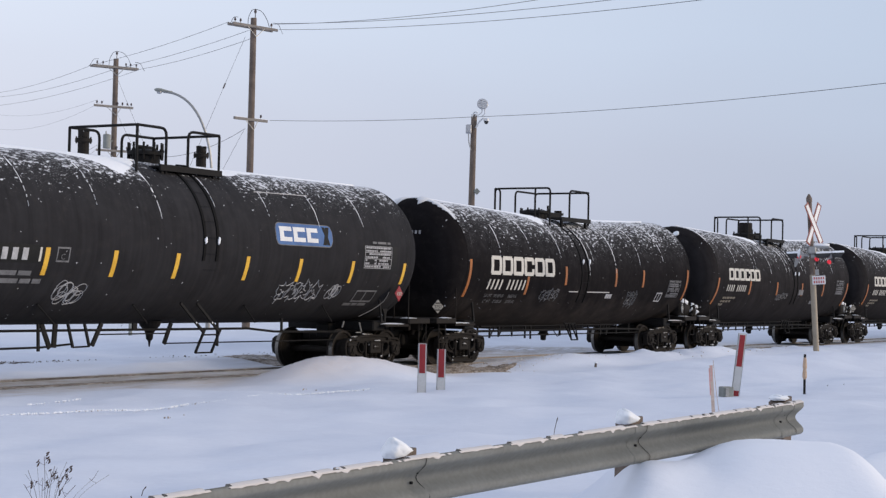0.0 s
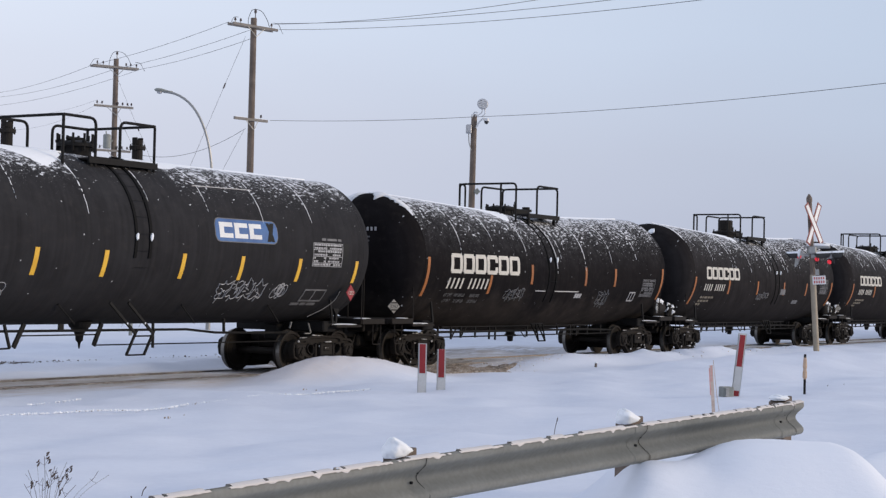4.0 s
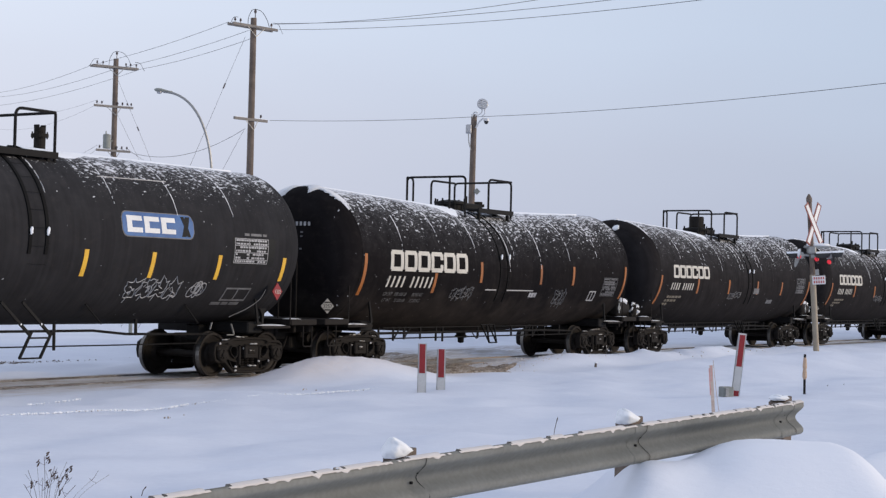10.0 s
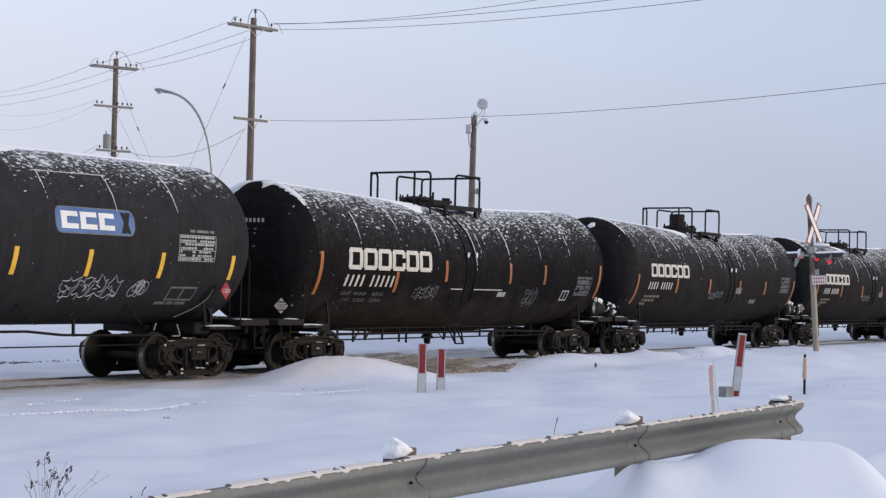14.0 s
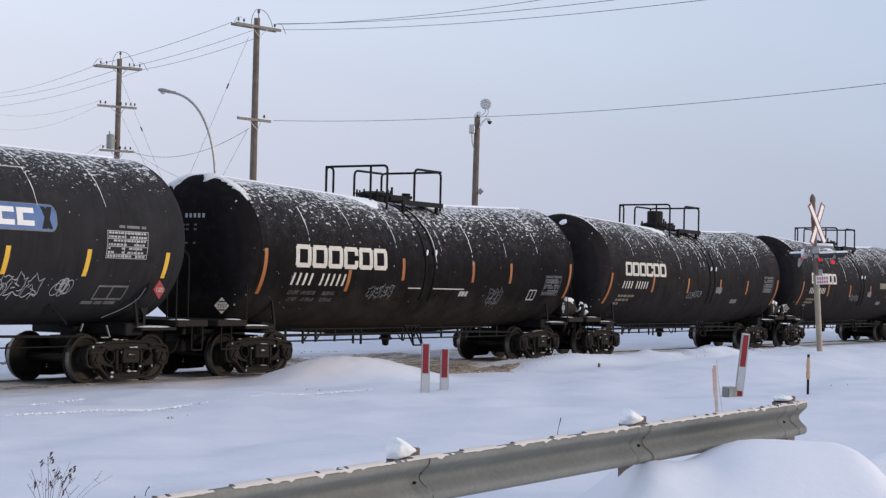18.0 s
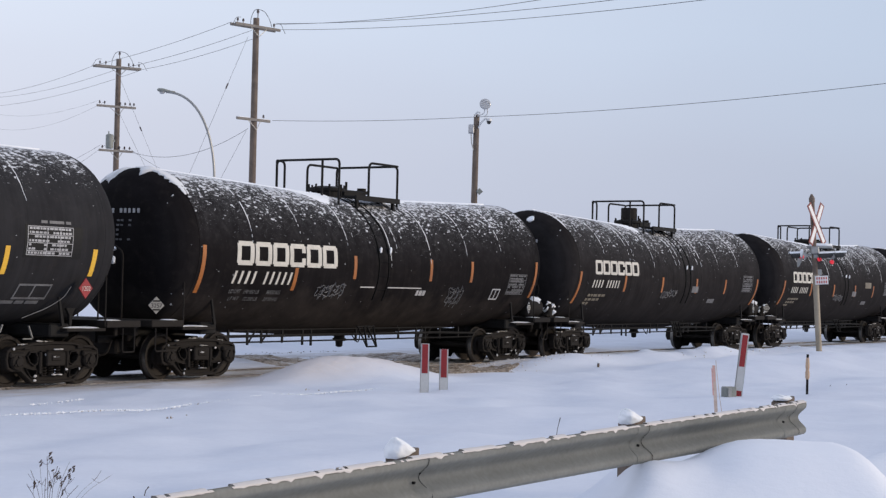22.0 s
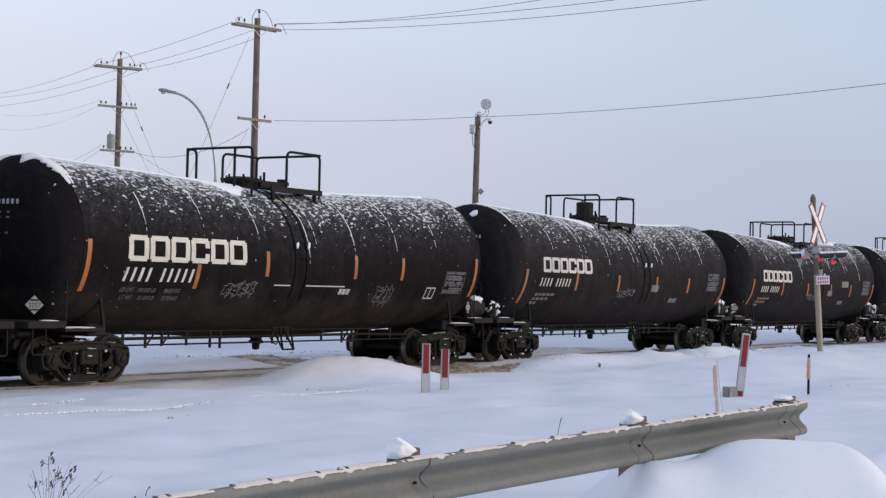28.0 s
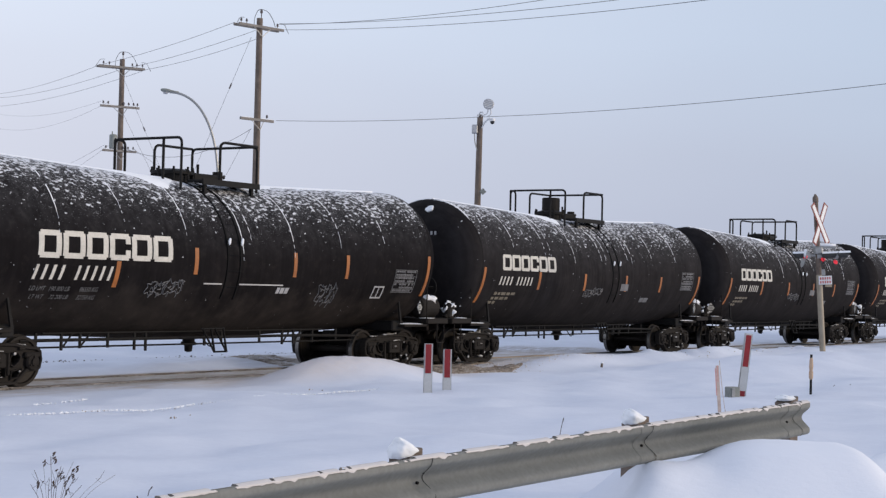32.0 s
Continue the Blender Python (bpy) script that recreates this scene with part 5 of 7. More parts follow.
def end_gear(car, kind):
    """Brake wheel, air reservoir and clutter over the coupler."""
    if not kind:
        return
    bm = bmesh.new()
    lathe(bm, [(0.05, -0.44), (0.17, -0.42), (0.24, -0.36), (0.265, -0.28), (0.27, 0.28), (0.24, 0.36), (0.17, 0.42), (0.05, 0.44)], 22, pose(7.70, -1.0, 1.46, 0, 90, 0))
    part("air_reservoir", bm, "truck", car)
    bm = bmesh.new()
    bmesh.ops.create_icosphere(bm, subdivisions=3, radius=0.17, matrix=pose(7.76, -1.06, 1.66) @ Matrix.Diagonal((2.0, 1.0, 0.55, 1)))
    for v in bm.verts:
        v.co += v.normal * (0.10 * noise.noise(v.co * 6) + 0.05 * noise.noise(v.co * 15))
    part("snow", bm, "snow", car, "crust of snow on the air reservoir", smooth=True)
    if car.location.x < 50:
        return
    bm = bmesh.new()
    box(bm, (-7.55, -0.98, 1.36), (0.34, 0.22, 0.40), (4, 8, 6), 0.05)
    rod(bm, (-7.75, -1.0, 1.2), (-7.40, -1.02, 1.58), 0.06, 10)
    part("valve_body", bm, "truck", car)
    bm = bmesh.new()
    bmesh.ops.create_icosphere(bm, subdivisions=4, radius=0.5, matrix=pose(-7.56, -0.99, 1.40) @ Matrix.Diagonal((0.42, 0.28, 0.46, 1)))
    for v in bm.verts:
        v.co += v.normal * (0.20 * noise.noise(v.co * 9 + Vector((0, 0, car.location.x))) - 0.055)
    part("snow", bm, "snow", car, "patchy snow caked on the brake valve", smooth=True)
    bm = bmesh.new()
    box(bm, (-7.55, -0.55, 1.26), (0.4, 0.4, 0.34), bevel=0.04)
    rod(bm, (-7.9, -0.8, 1.55), (-7.9, -0.4, 1.55), 0.03)
    part("brake_valve", bm, "truck", car)
    bm = bmesh.new()
    tube(bm, [(-8.02 + 0.0, -0.62 + 0.27 * math.cos(a), 1.95 + 0.27 * math.sin(a)) for a in (2 * math.pi * i / 20 for i in range(21))], 0.02, 6)
    rod(bm, (-8.02, -0.62, 1.68), (-8.02, -0.62, 2.22), 0.015)
    rod(bm, (-8.02, -0.89, 1.95), (-8.02, -0.35, 1.95), 0.015)
    rod(bm, (-8.02, -0.62, 1.95), (-7.75, -0.62, 1.95), 0.03)
    part("brake_wheel", bm, "steel", car)


CARS = []


def tank_car(x, label, paint, ladder_x, top, snow):
    car = thing("tank_car", (x, 0, 0), label, "tank car", "tank cars of the train")
    build_tank(car, paint)
    for k in range(-4, 5):
        sx = k * 1.72 - 0.15
        if abs(sx) < HALF - 0.1:
            bm = bmesh.new()
            ring(bm, sx, 0.05, 0.0012)
            part("weld_seam", bm, paint, car).location.z = axis(0)
    for s in (-1, 1):
        bm = bmesh.new()
        ring(bm, s * (HALF - 0.03), 0.10, 0.004)
        part("end_band", bm, paint, car).location.z = axis(0)
    for xt in (-6.25 if SHELL["rise"] else -6.7, 6.25):
        build_truck(car, xt)
    build_sill(car)
    if paint == "tank_grey":
        build_grey_underframe(car)
    else:
        build_underframe(car, ladder_x)
    build_ladder(car, ladder_x)
    seam_snow(car, snow)
    build_top(car, *top)
    head_snow(car, snow)
    end_gear(car, paint != "tank_grey")
    for xg in (-4.3, -1.8, 1.6, 4.4) if paint == "tank_grey" else ():
        bm = bmesh.new()
        tube(bm, [on_shell(xg - 0.30, 1.50, 0.02), (xg + 0.30, on_shell(xg, 1.36, 0.05).y, 1.12)], 0.018, 6)
        part("shell_strut", bm, "steel", car)
    CARS.append(car)
    return car


def stripes(car, xs, z0, z1, material, ends=()):
    for x in xs:
        bm = bmesh.new()
        band(bm, x - 0.055, x + 0.055, z0, z1, 0.007)
        part("reflective_stripe", bm, material, car)
    for x in ends:
        bm = bmesh.new()
        band(bm, x - 0.055, x + 0.055, z0 - 0.36, z1 + 0.07, 0.010)
        part("reflective_stripe", bm, material, car)


rng = random.Random(3)
# the charcoal car, with a straight shell
car = tank_car(25.75, "charcoal grey tank car with yellow stripes and scrawled graffiti", "tank_grey", -0.45, (-1.88, 0.61, 4.22, 4.99, "split"), 0.4)
stripes(car, (-4.87, -3.14, -1.40, 0.77, 2.59, 4.55, 6.67), 2.01, 2.50, "yellow")
for name, grow, off, mat, txt in (("logo_rim", 0.018, 0.006, "dim", "pale rim of the plate"), ("logo_plate", 0.0, 0.010, "blue", "blue rounded owner's plate")):
    bm = bmesh.new()
    rows = []
    for i in range(41):
        f = i / 40
        x = 1.68 - grow + (2.02 + 2 * grow) * f
        d = max(0.0, 0.16 - min(f, 1 - f) * 2.02) / 0.16
        hz = (0.225 + grow) * (1 - 0.55 * (1 - math.sqrt(max(0.0, 1 - d * d))))
        rows.append([bm.verts.new(on_shell(x, 3.015 + hz * k, o)) for k, o in ((-1, -0.01), (-1, off), (-0.5, off), (0, off), (0.5, off), (1, off), (1, -0.01))])
    for p, q in zip(rows, rows[1:]):
        for j in range(6):
            bm.faces.new((p[j], q[j], q[j + 1], p[j + 1]))
    part(name, bm, mat, car, txt)
for x, w in ((1.80, 0.42), (2.28, 0.42), (2.76, 0.40)):
    bm = bmesh.new()
    band(bm, x, x + w, 2.86, 2.95, 0.016)
    band(bm, x, x + 0.14, 2.95, 3.08, 0.016)
    band(bm, x, x + w, 3.08, 3.17, 0.016)
    part("logo_block", bm, "sign_white", car)
bm = bmesh.new()
band(bm, 3.34, 3.47, 2.82, 3.21, 0.014, 0.14)
band(bm, 3.50, 3.60, 2.82, 3.21, 0.015, -0.16)
part("logo_slash", bm, "panel_black", car)
bm = bmesh.new()
band(bm, -6.3, -4.99, 2.22, 2.54, 0.004)
part("panel", bm, "panel_black", car)
bars(car, -6.18, 2.27, 0.21, (0.13, 0.13, 0.13, 0.13), "chalk", 0.11)
bars(car, -5.06, 2.25, 0.25, (0.05,), "white")
bars(car, -6.0, 2.00, 0.08, (0.5, 0.3), "dim")
bars(car, -6.0, 1.86, 0.08, (0.6, 0.25, 0.2), "dim")
for a, b, c, d in ((-4.64, -4.32, 2.49, 2.52), (-4.64, -4.32, 2.25, 2.28), (-4.64, -4.615, 2.28, 2.49), (-4.345, -4.32, 2.28, 2.49)):
    bm = bmesh.new()
    band(bm, a, b, c, d, 0.008)
    part("class_box", bm, "dim", car)
shell_words("C", 0.15, -4.54, 2.30, "dim", car)
data_panel(car, 5.00, 6.06, 2.36, 2.86, "chalk", rng, "panel_black")
bars(car, 5.3, 2.92, 0.05, (0.15, 0.35, 0.12), "dim")
for a, b, c, d in ((5.05, 5.85, 1.82, 1.85), (5.05, 5.85, 1.58, 1.61), (5.05, 5.08, 1.61, 1.82), (5.82, 5.85, 1.61, 1.82), (5.43, 5.46, 1.61, 1.82)):
    bm = bmesh.new()
    band(bm, a, b, c, d, 0.008)
    part("stencil_box", bm, "dim", car)
bars(car, 4.85, 1.50, 0.05, (0.3, 0.2, 0.3), "dim")
tangle(car, -4.52, -3.52, 1.42, 1.94, 4, 11)
scribble(car, 2.08, 3.62, 1.60, 2.02, 8, 4, "chalk")
tangle(car, 3.82, 4.52, 1.58, 1.98, 9, 8)
bm = bmesh.new()
rows = []
for i in range(53):
    x, w = 1.45 + i * 0.0375, max(0.003, 0.010 + 0.018 * noise.noise(Vector((i * 0.45, 2, 2)))) * min(1, i / 3 + 0.2, (52 - i) / 3 + 0.2)
    rows.append([bm.verts.new(on_shell(x, 3.875 + 0.0005 * i + k * w, o)) for k, o in ((0, -0.004), (0.2, 0.012), (1, 0.010), (1.2, -0.004))])
for p, q in zip(rows, rows[1:]):
    for j in range(3):
        bm.faces.new((p[j], q[j], q[j + 1], p[j + 1]))
part("snow", bm, "dirty_snow", car, "thin line of snow along a lap seam", smooth=True)
placard(car, 6.45, -1.62, 1.79, "red", "1202", 4, 0.185)

# the black cars, with shells that fall towards their middle
SHELL["base"], SHELL["rise"] = 2.379, 0.0325
for x, hx, lx in ((42.3, (-1.30, 1.12, 4.02, 4.85, "open"), -0.46), (58.75, (-1.2, 1.18, 4.02, 4.83, "box"), 0.70), (75.3, (-0.85, 1.45, 4.02, 4.80, "open"), 0.3), (91.85, (-1.2, 1.2, 4.02, 4.80, "box"), 0.3)):
    near = x < 50
    car = tank_car(x, "black tank car with orange stripes and cream block lettering", "tank_black" if near else "tank_dusty", lx, hx, 1.0)
    if near:
        block_logo(car, -5.84, -2.30, 2.32, 2.81, 6, "white")
        bars(car, -5.86, 1.94, 0.26, (0.065, 0.065, 0.075, 0.065, -0.05, 0.065, 0.065, 0.065, 0.065, 0.065), "white", 0.14, 0.05)
        stripes(car, (-1.61, 1.60, 3.53), 2.10, 2.62, "orange", (-6.85, 6.89))
        stripes(car, (-3.78,), 1.82, 2.30, "orange")
        for txt, tx, tz in (("LD LMT", -5.84, 1.745), ("190 800 LB", -5.38, 1.74), ("86550 KG", -4.62, 1.735), ("LT WT", -5.76, 1.60), ("72 200 LB", -5.28, 1.595), ("32750 KG", -4.62, 1.59)):
            shell_words(txt, 0.13, tx, tz, "dim", car, 0.84, 0.15)
        for a, b in ((-1.3, -0.75), (-0.2, 1.27)):
            bm = bmesh.new()
            band(bm, a, b, 1.91, 1.935, 0.006)
            part("snow_line", bm, "dirty_snow", car)
        scribble(car, -2.9, -1.9, 1.68, 1.98, 21, 4)
        scribble(car, 2.6, 3.3, 1.5, 1.95, 22, 3)
        for a, b, c, d in ((4.74, 5.16, 1.92, 1.95), (4.74, 5.16, 1.67, 1.70), (4.74, 4.77, 1.70, 1.92), (4.935, 4.965, 1.70, 1.92), (5.13, 5.16, 1.70, 1.92)):
            bm = bmesh.new()
            band(bm, a, b, c, d, 0.008)
            part("stencil_box", bm, "chalk", car)
        bars(car, 1.08, 1.75, 0.12, (0.10, 0.13, 0.12), "chalk", 0.03, 0.02)
    else:
        block_logo(car, -6.0, -3.03, 2.44, 2.85, 6, "white")
        bars(car, -6.05, 2.06, 0.22, (0.06, 0.06, 0.07, 0.06, -0.05, 0.06, 0.06, 0.06, 0.06, 0.06), "white", 0.12, 0.04)
        stripes(car, (-3.93, -1.25, 1.44, 3.92), 1.96, 2.43, "orange", (-6.87, 6.87))
        for gx, gz, gw in ((-6.12, 1.80, (0.14, 0.10, 0.22, 0.16, 0.20)), (-6.16, 1.68, (0.12, 0.18, 0.20, 0.15)), (-6.20, 1.57, (0.16, 0.12))):
            bars(car, gx, gz, 0.065, gw, "gold", 0.06)
        scribble(car, -1.2, -0.1, 1.8, 2.02, 31 + int(x), 4)
        bars(car, 1.1, 1.98, 0.2, (0.5,), "dim")
        bars(car, 2.7, 1.65, 0.13, (0.25, 0.3), "dim", 0.03)
        bm = bmesh.new()
        slab(bm, [(-0.05, 0), (0.07, 0.0), (0.05, 0.36), (-0.09, 0.36)], 0.05, pose(-6.93, -1.36, 3.34, -52, 0, 0))
        part("snow", bm, "snow", car, "slab of snow frozen on the shell's shoulder")
    if 70 < x < 80:
        bm = bmesh.new()
        band(bm, 2.75, 3.55, 2.33, 2.57)
        part("panel", bm, "gold", car, "dull yellow panel")
    data_panel(car, 5.52, 6.40, 1.82 if near else 2.05, 2.34 if near else 2.6, "dim", rng)
    if x < 50 or 70 < x < 80:
        placard(car, -7.84, -1.30, 1.48, "placard_grey", "3257", -22, 0.17)
    placard(car, 6.56, -1.62, 1.47, "placard_pale", "3257", 12, 0.15)
    # stencilled rows on the rear end, too small to read
    for k, (w, n) in enumerate(((0.075, 10), (0.075, 9), (0.075, 9), (0.075, 6), (0.075, 6), (0.075, 9))):
        bm = bmesh.new()
        for i in range(n):
            if i == 4 or (k and i == 7):
                continue
            y0 = 0.37 - (0.105 if k == 0 else 0.098) * i
            zz = (3.33 if k == 0 else 3.23 - 0.095 * k) + axis(7) - 2.6
            rr = math.sqrt(y0 * y0 + (zz - axis(7.4)) ** 2) / R
            xx = -HALF - 0.74 * math.cos(math.asin(min(1, rr) ** (1 / 0.9)))
            box(bm, (xx - 0.014, y0, zz), (0.014, w * (0.68 if k == 0 else 0.74), 0.09 if k == 0 else 0.038), (0, 0, 12))
        tagged(part("head_stencil", bm, "chalk" if k == 0 else "dim", car), kind="stuff")


# ---- lineside things ----
def at_ground(x, y, sink=0.03):
    return (x, y, float(ground_height(np.array(float(x)), np.array(float(y)))) - sink)


def marker(x, y, h, w, red0, red1, label, lean=0.0, turn=-55):
    th = thing("marker_post", at_ground(x, y), label, "marker post", "red and white marker posts", turn)
    th.rotation_euler.y = radians(lean)
    bm = bmesh.new()
    slab(bm, [(-w / 2, -0.3), (w / 2, -0.3), (w / 2, h), (-w / 2, h)], 0.03)
    slab(bm, [(-w / 2, -0.3), (-w / 2 + 0.012, -0.3), (-w / 2 + 0.012, h), (-w / 2, h)], 0.05)
    slab(bm, [(w / 2 - 0.012, -0.3), (w / 2, -0.3), (w / 2, h), (w / 2 - 0.012, h)], 0.05)
    part("blade", bm, "blade_white", th)
    bm = bmesh.new()
    slab(bm, [(-w * 0.34, red0), (w * 0.34, red0), (w * 0.34, red1), (-w * 0.34, red1)], 0.006, pose(0, -0.006, 0))
    part("reflector", bm, "red", th, "red reflective panel")
    return th


marker(25.25, -6.71, 0.90, 0.16, 0.36, 0.89, "red and white reflective marker blade in snow")
marker(25.67, -6.86, 0.78, 0.16, 0.26, 0.78, "short red and white reflective marker blade in snow")
post = marker(28.7, -11.4, 1.20, 0.15, 0.58, 1.17, "leaning white marker post with a red panel", 6)
bm = bmesh.new()
slab(bm, [(-0.055, 0.03), (0.055, 0.03), (0.055, 0.13), (-0.055, 0.13)], 0.006, pose(0, -0.006, 0))
part("reflector", bm, "red", post, "small red band at the foot")


def build_guardrail():
    g = thing("guardrail", (8.19, -17.43, 0.263), "galvanised W-beam guardrail capped with snow on timber posts", "guardrail")
    # the beam's upper edge, span by span
    nodes = [Vector(q) for q in ((-5.3, -0.05, 0.646), (-2.32, -0.01, 0.663), (0.0, 0.0, 0.68), (2.59, -0.25, 0.738), (4.95, -0.475, 0.785), (5.24, -0.50, 0.795))]
    # two round corrugations, 83 mm deep, with turned-in edges
    prof = []
    for i in range(33):
        k = i / 32
        wave = 0.5 - 0.5 * math.cos(2 * math.pi * min(1.0, max(0.0, (k - 0.16) / 0.68)))
        lip = max(0.0, (0.10 - k) / 0.10, (k - 0.90) / 0.10)
        prof.append((0.083 - 0.075 * wave ** 0.8 - 0.022 * lip ** 2, 0.030 + 0.280 * k))

    def side_of(d):
        return Vector((d.y, -d.x, 0)).normalized()

    for i, (p, q) in enumerate(zip(nodes, nodes[1:])):
        bm = bmesh.new()
        d = (q - p).normalized()
        rows = []
        for e, o in ((0, p - d * (0.12 if i else 0)), (1, q)):
            side = side_of(d)
            rows.append([[bm.verts.new(o + side * (u + off + 0.005 * i) + Vector((0, 0, w - 0.31))) for u, w in prof] for off in (0, -0.004)])
        for j in range(len(prof) - 1):
            bm.faces.new((rows[0][0][j], rows[1][0][j], rows[1][0][j + 1], rows[0][0][j + 1]))
            bm.faces.new((rows[0][1][j + 1], rows[1][1][j + 1], rows[1][1][j], rows[0][1][j]))
        for s in (0, -1):
            bm.faces.new((rows[0][0][s], rows[0][1][s], rows[1][1][s], rows[1][0][s]))
        for k in (0, 1):
            for j in range(len(prof) - 1):
                bm.faces.new((rows[k][0][j], rows[k][0][j + 1], rows[k][1][j + 1], rows[k][1][j]))
        part("beam", bm, "guard", g, smooth=True)
    for n in (2, 3, 4):
        p, d = nodes[n], (nodes[n] - nodes[n - 1]).normalized()
        side, turn = side_of(d), math.degrees(math.atan2(d.y, d.x))
        o = p - side * 0.13 + d * (0.11, 0.17, 0.32)[n - 2]
        bm = bmesh.new()
        box(bm, (o.x, o.y, o.z - 0.52), (0.15, 0.15, 1.12), (0, 0, turn), 0.006)
        for v in bm.verts:
            if v.co.z > o.z:
                v.co.z += 0.36 * (v.co - o).dot(d) - 0.034
        part("post", bm, "wood", g, "timber guardrail post")
        bm = bmesh.new()
        c = o + Vector((0, 0, 0.018))
        bmesh.ops.create_icosphere(bm, subdivisions=4, radius=0.086)
        big = (1.0, 0.85, 0.35)[n - 2]
        for v in bm.verts:
            k = v.co + v.co.normalized() * (0.016 * noise.noise(v.co * 20 + Vector((n, 0, 0))) + 0.006 * noise.noise(v.co * 60))
            up = max(0.0, k.z) / 0.10
            k = Vector((k.x * (1.30 - 1.10 * up) - 0.075 * up + 0.02, k.y * (1 - 0.5 * up), max(k.z * big, -0.02 + 0.36 * k.x)))
            v.co = c + d * k.x + side * k.y + Vector((0, 0, k.z)) - d * 0.045
        part("snow", bm, "snow", g, "lump of snow on the post", smooth=True)
        bm = bmesh.new()
        rows = [[bm.verts.new(p + d * ((0.06, 0.04, 0.10)[n - 2] + e + 0.03 * math.sin(w * 20)) + side * (u + 0.010 + 0.005 * n) + Vector((0, 0, w - 0.31))) for u, w in prof] for e in (-0.004, 0.004)]
        for j in range(len(prof) - 1):
            bm.faces.new((rows[0][j], rows[1][j], rows[1][j + 1], rows[0][j + 1]))
        part("splice_edge", bm, "steel", g, "dark lapped edge of the beam")
        for w, e in ((-0.10, 0.04), (-0.155, -0.02), (-0.21, 0.06)):
            bm = bmesh.new()
            q = p + d * e + side * 0.03 + Vector((0, 0, w))
            rod(bm, q, q + side * 0.016, 0.009, 8)
            part("bolt", bm, "steel", g)
    bm = bmesh.new()
    rows = []
    for si, (p, q) in enumerate(zip(nodes, nodes[1:])):
        d = (q - p).normalized()
        side = side_of(d)
        m = max(3, int((q - p).length / 0.03))
        for i in range(m + (si == len(nodes) - 2)):
            o = p.lerp(q, i / m) + side * (0.005 * si)
            s = o.x
            k = 0.6 + 0.5 * noise.noise(Vector((s * 2.2, 0, 0))) + 0.35 * noise.noise(Vector((s * 9, 3, 0)))
            drip = max(0.0, 1.3 * noise.noise(Vector((s * 15, 1, 8)))) ** 1.3
            rows.append([bm.verts.new(o + side * u + Vector((0, 0, w))) for u, w in ((0.02, -0.014), (0.03, 0.005 * k + 0.003), (0.055, 0.006 * k + 0.003), (0.072, -0.002), (0.086 + 0.002 * k, -0.008 - 0.024 * drip), (0.083, -0.012 - 0.030 * drip))])
    for i, (p, q) in enumerate(zip(rows, rows[1:])):
        bare = noise.noise(Vector((i * 0.11, 5, 2))) + 0.6 * noise.noise(Vector((i * 0.45, 1, 6)))
        for j in range(0 if bare < 0.10 else 3 if bare < 0.34 else 5, 5):
            bm.faces.new((p[j], p[j + 1], q[j + 1], q[j]))
    tagged(part("snow", bm, "crust", g, "thin broken ridge of old snow on the beam", smooth=True), kind="stuff")


build_guardrail()


def lumps(name, label, spots, material, seed, low, high):
    """Many small clods scattered about a line or patch, as one sheet of stuff."""
    rg = random.Random(seed)
    bm = bmesh.new()
    for x, y in spots(rg):
        r = rg.uniform(low, high) * rg.uniform(0.5, 1.0)
        z = float(ground_height(np.array(x), np.array(y)))
        res = bmesh.ops.create_icosphere(bm, subdivisions=1, radius=r, matrix=pose(x, y, z + r * 0.1, rg.uniform(0, 90), rg.uniform(0, 90), rg.uniform(0, 180)) @ Matrix.Diagonal((1.3, 0.9, 0.7, 1)))
        for v in res["verts"]:
            v.co += v.normal * r * rg.uniform(-0.2, 0.2)
    return tagged(part(name, bm, material), label, "snow", kind="stuff")


def crumb_line(rg):
    for i in range(1100):
        t = rg.random()
        if 0.40 < t < 0.52 and rg.random() < 0.85:
            continue
        yield 15.6 + (26.2 - 15.6) * t, -6.1 + 0.75 * t - 0.42 * t * t + rg.gauss(0, 0.020)
    for i in range(60):
        yield rg.uniform(18.2, 19.4), -3.92 + rg.gauss(0, 0.02)


def bank_clods(rg):
    for cx, n, sx in ((35.2, 60, 0.9), (37.2, 70, 1.2), (46.2, 60, 1.6), (50.5, 50, 2.0), (33.2, 20, 0.6)):
        for i in range(n):
            yield rg.gauss(cx, sx), -3.1 + rg.gauss(0, 0.4)
    # the crumbled lip of the bank along the road
    for i in range(90):
        x = rg.uniform(34.9, 38.6)
        yield x, -2.15 + 0.12 * (x - 36.5) + rg.gauss(0, 0.26)


def road_clods(rg):
    for i in range(700):
        y = rg.uniform(-3.7, -1.2)
        yield rg.uniform(31.2 + 0.25 * (y + 2), 35.2 + (y + 2.5)), y
    for i in range(160):
        yield rg.gauss(36.0, 2.2), rg.uniform(1.4, 4.0)


lumps("snow_crumbs", "line of crumbled snow along an old wheel track", crumb_line, "snow", 11, 0.008, 0.023)
def dark_crumbs(rg):
    for i in range(46):
        t = rg.random()
        yield 15.6 + (26.2 - 15.6) * t, -6.1 + 0.75 * t - 0.42 * t * t + rg.gauss(0, 0.05)
    for cx, cy, n in ((19.2, -6.9, 5), (17.4, -7.6, 4), (21.5, -5.4, 6), (24.0, -5.2, 5)):
        for i in range(n):
            yield rg.gauss(cx, 0.35), rg.gauss(cy, 0.12)


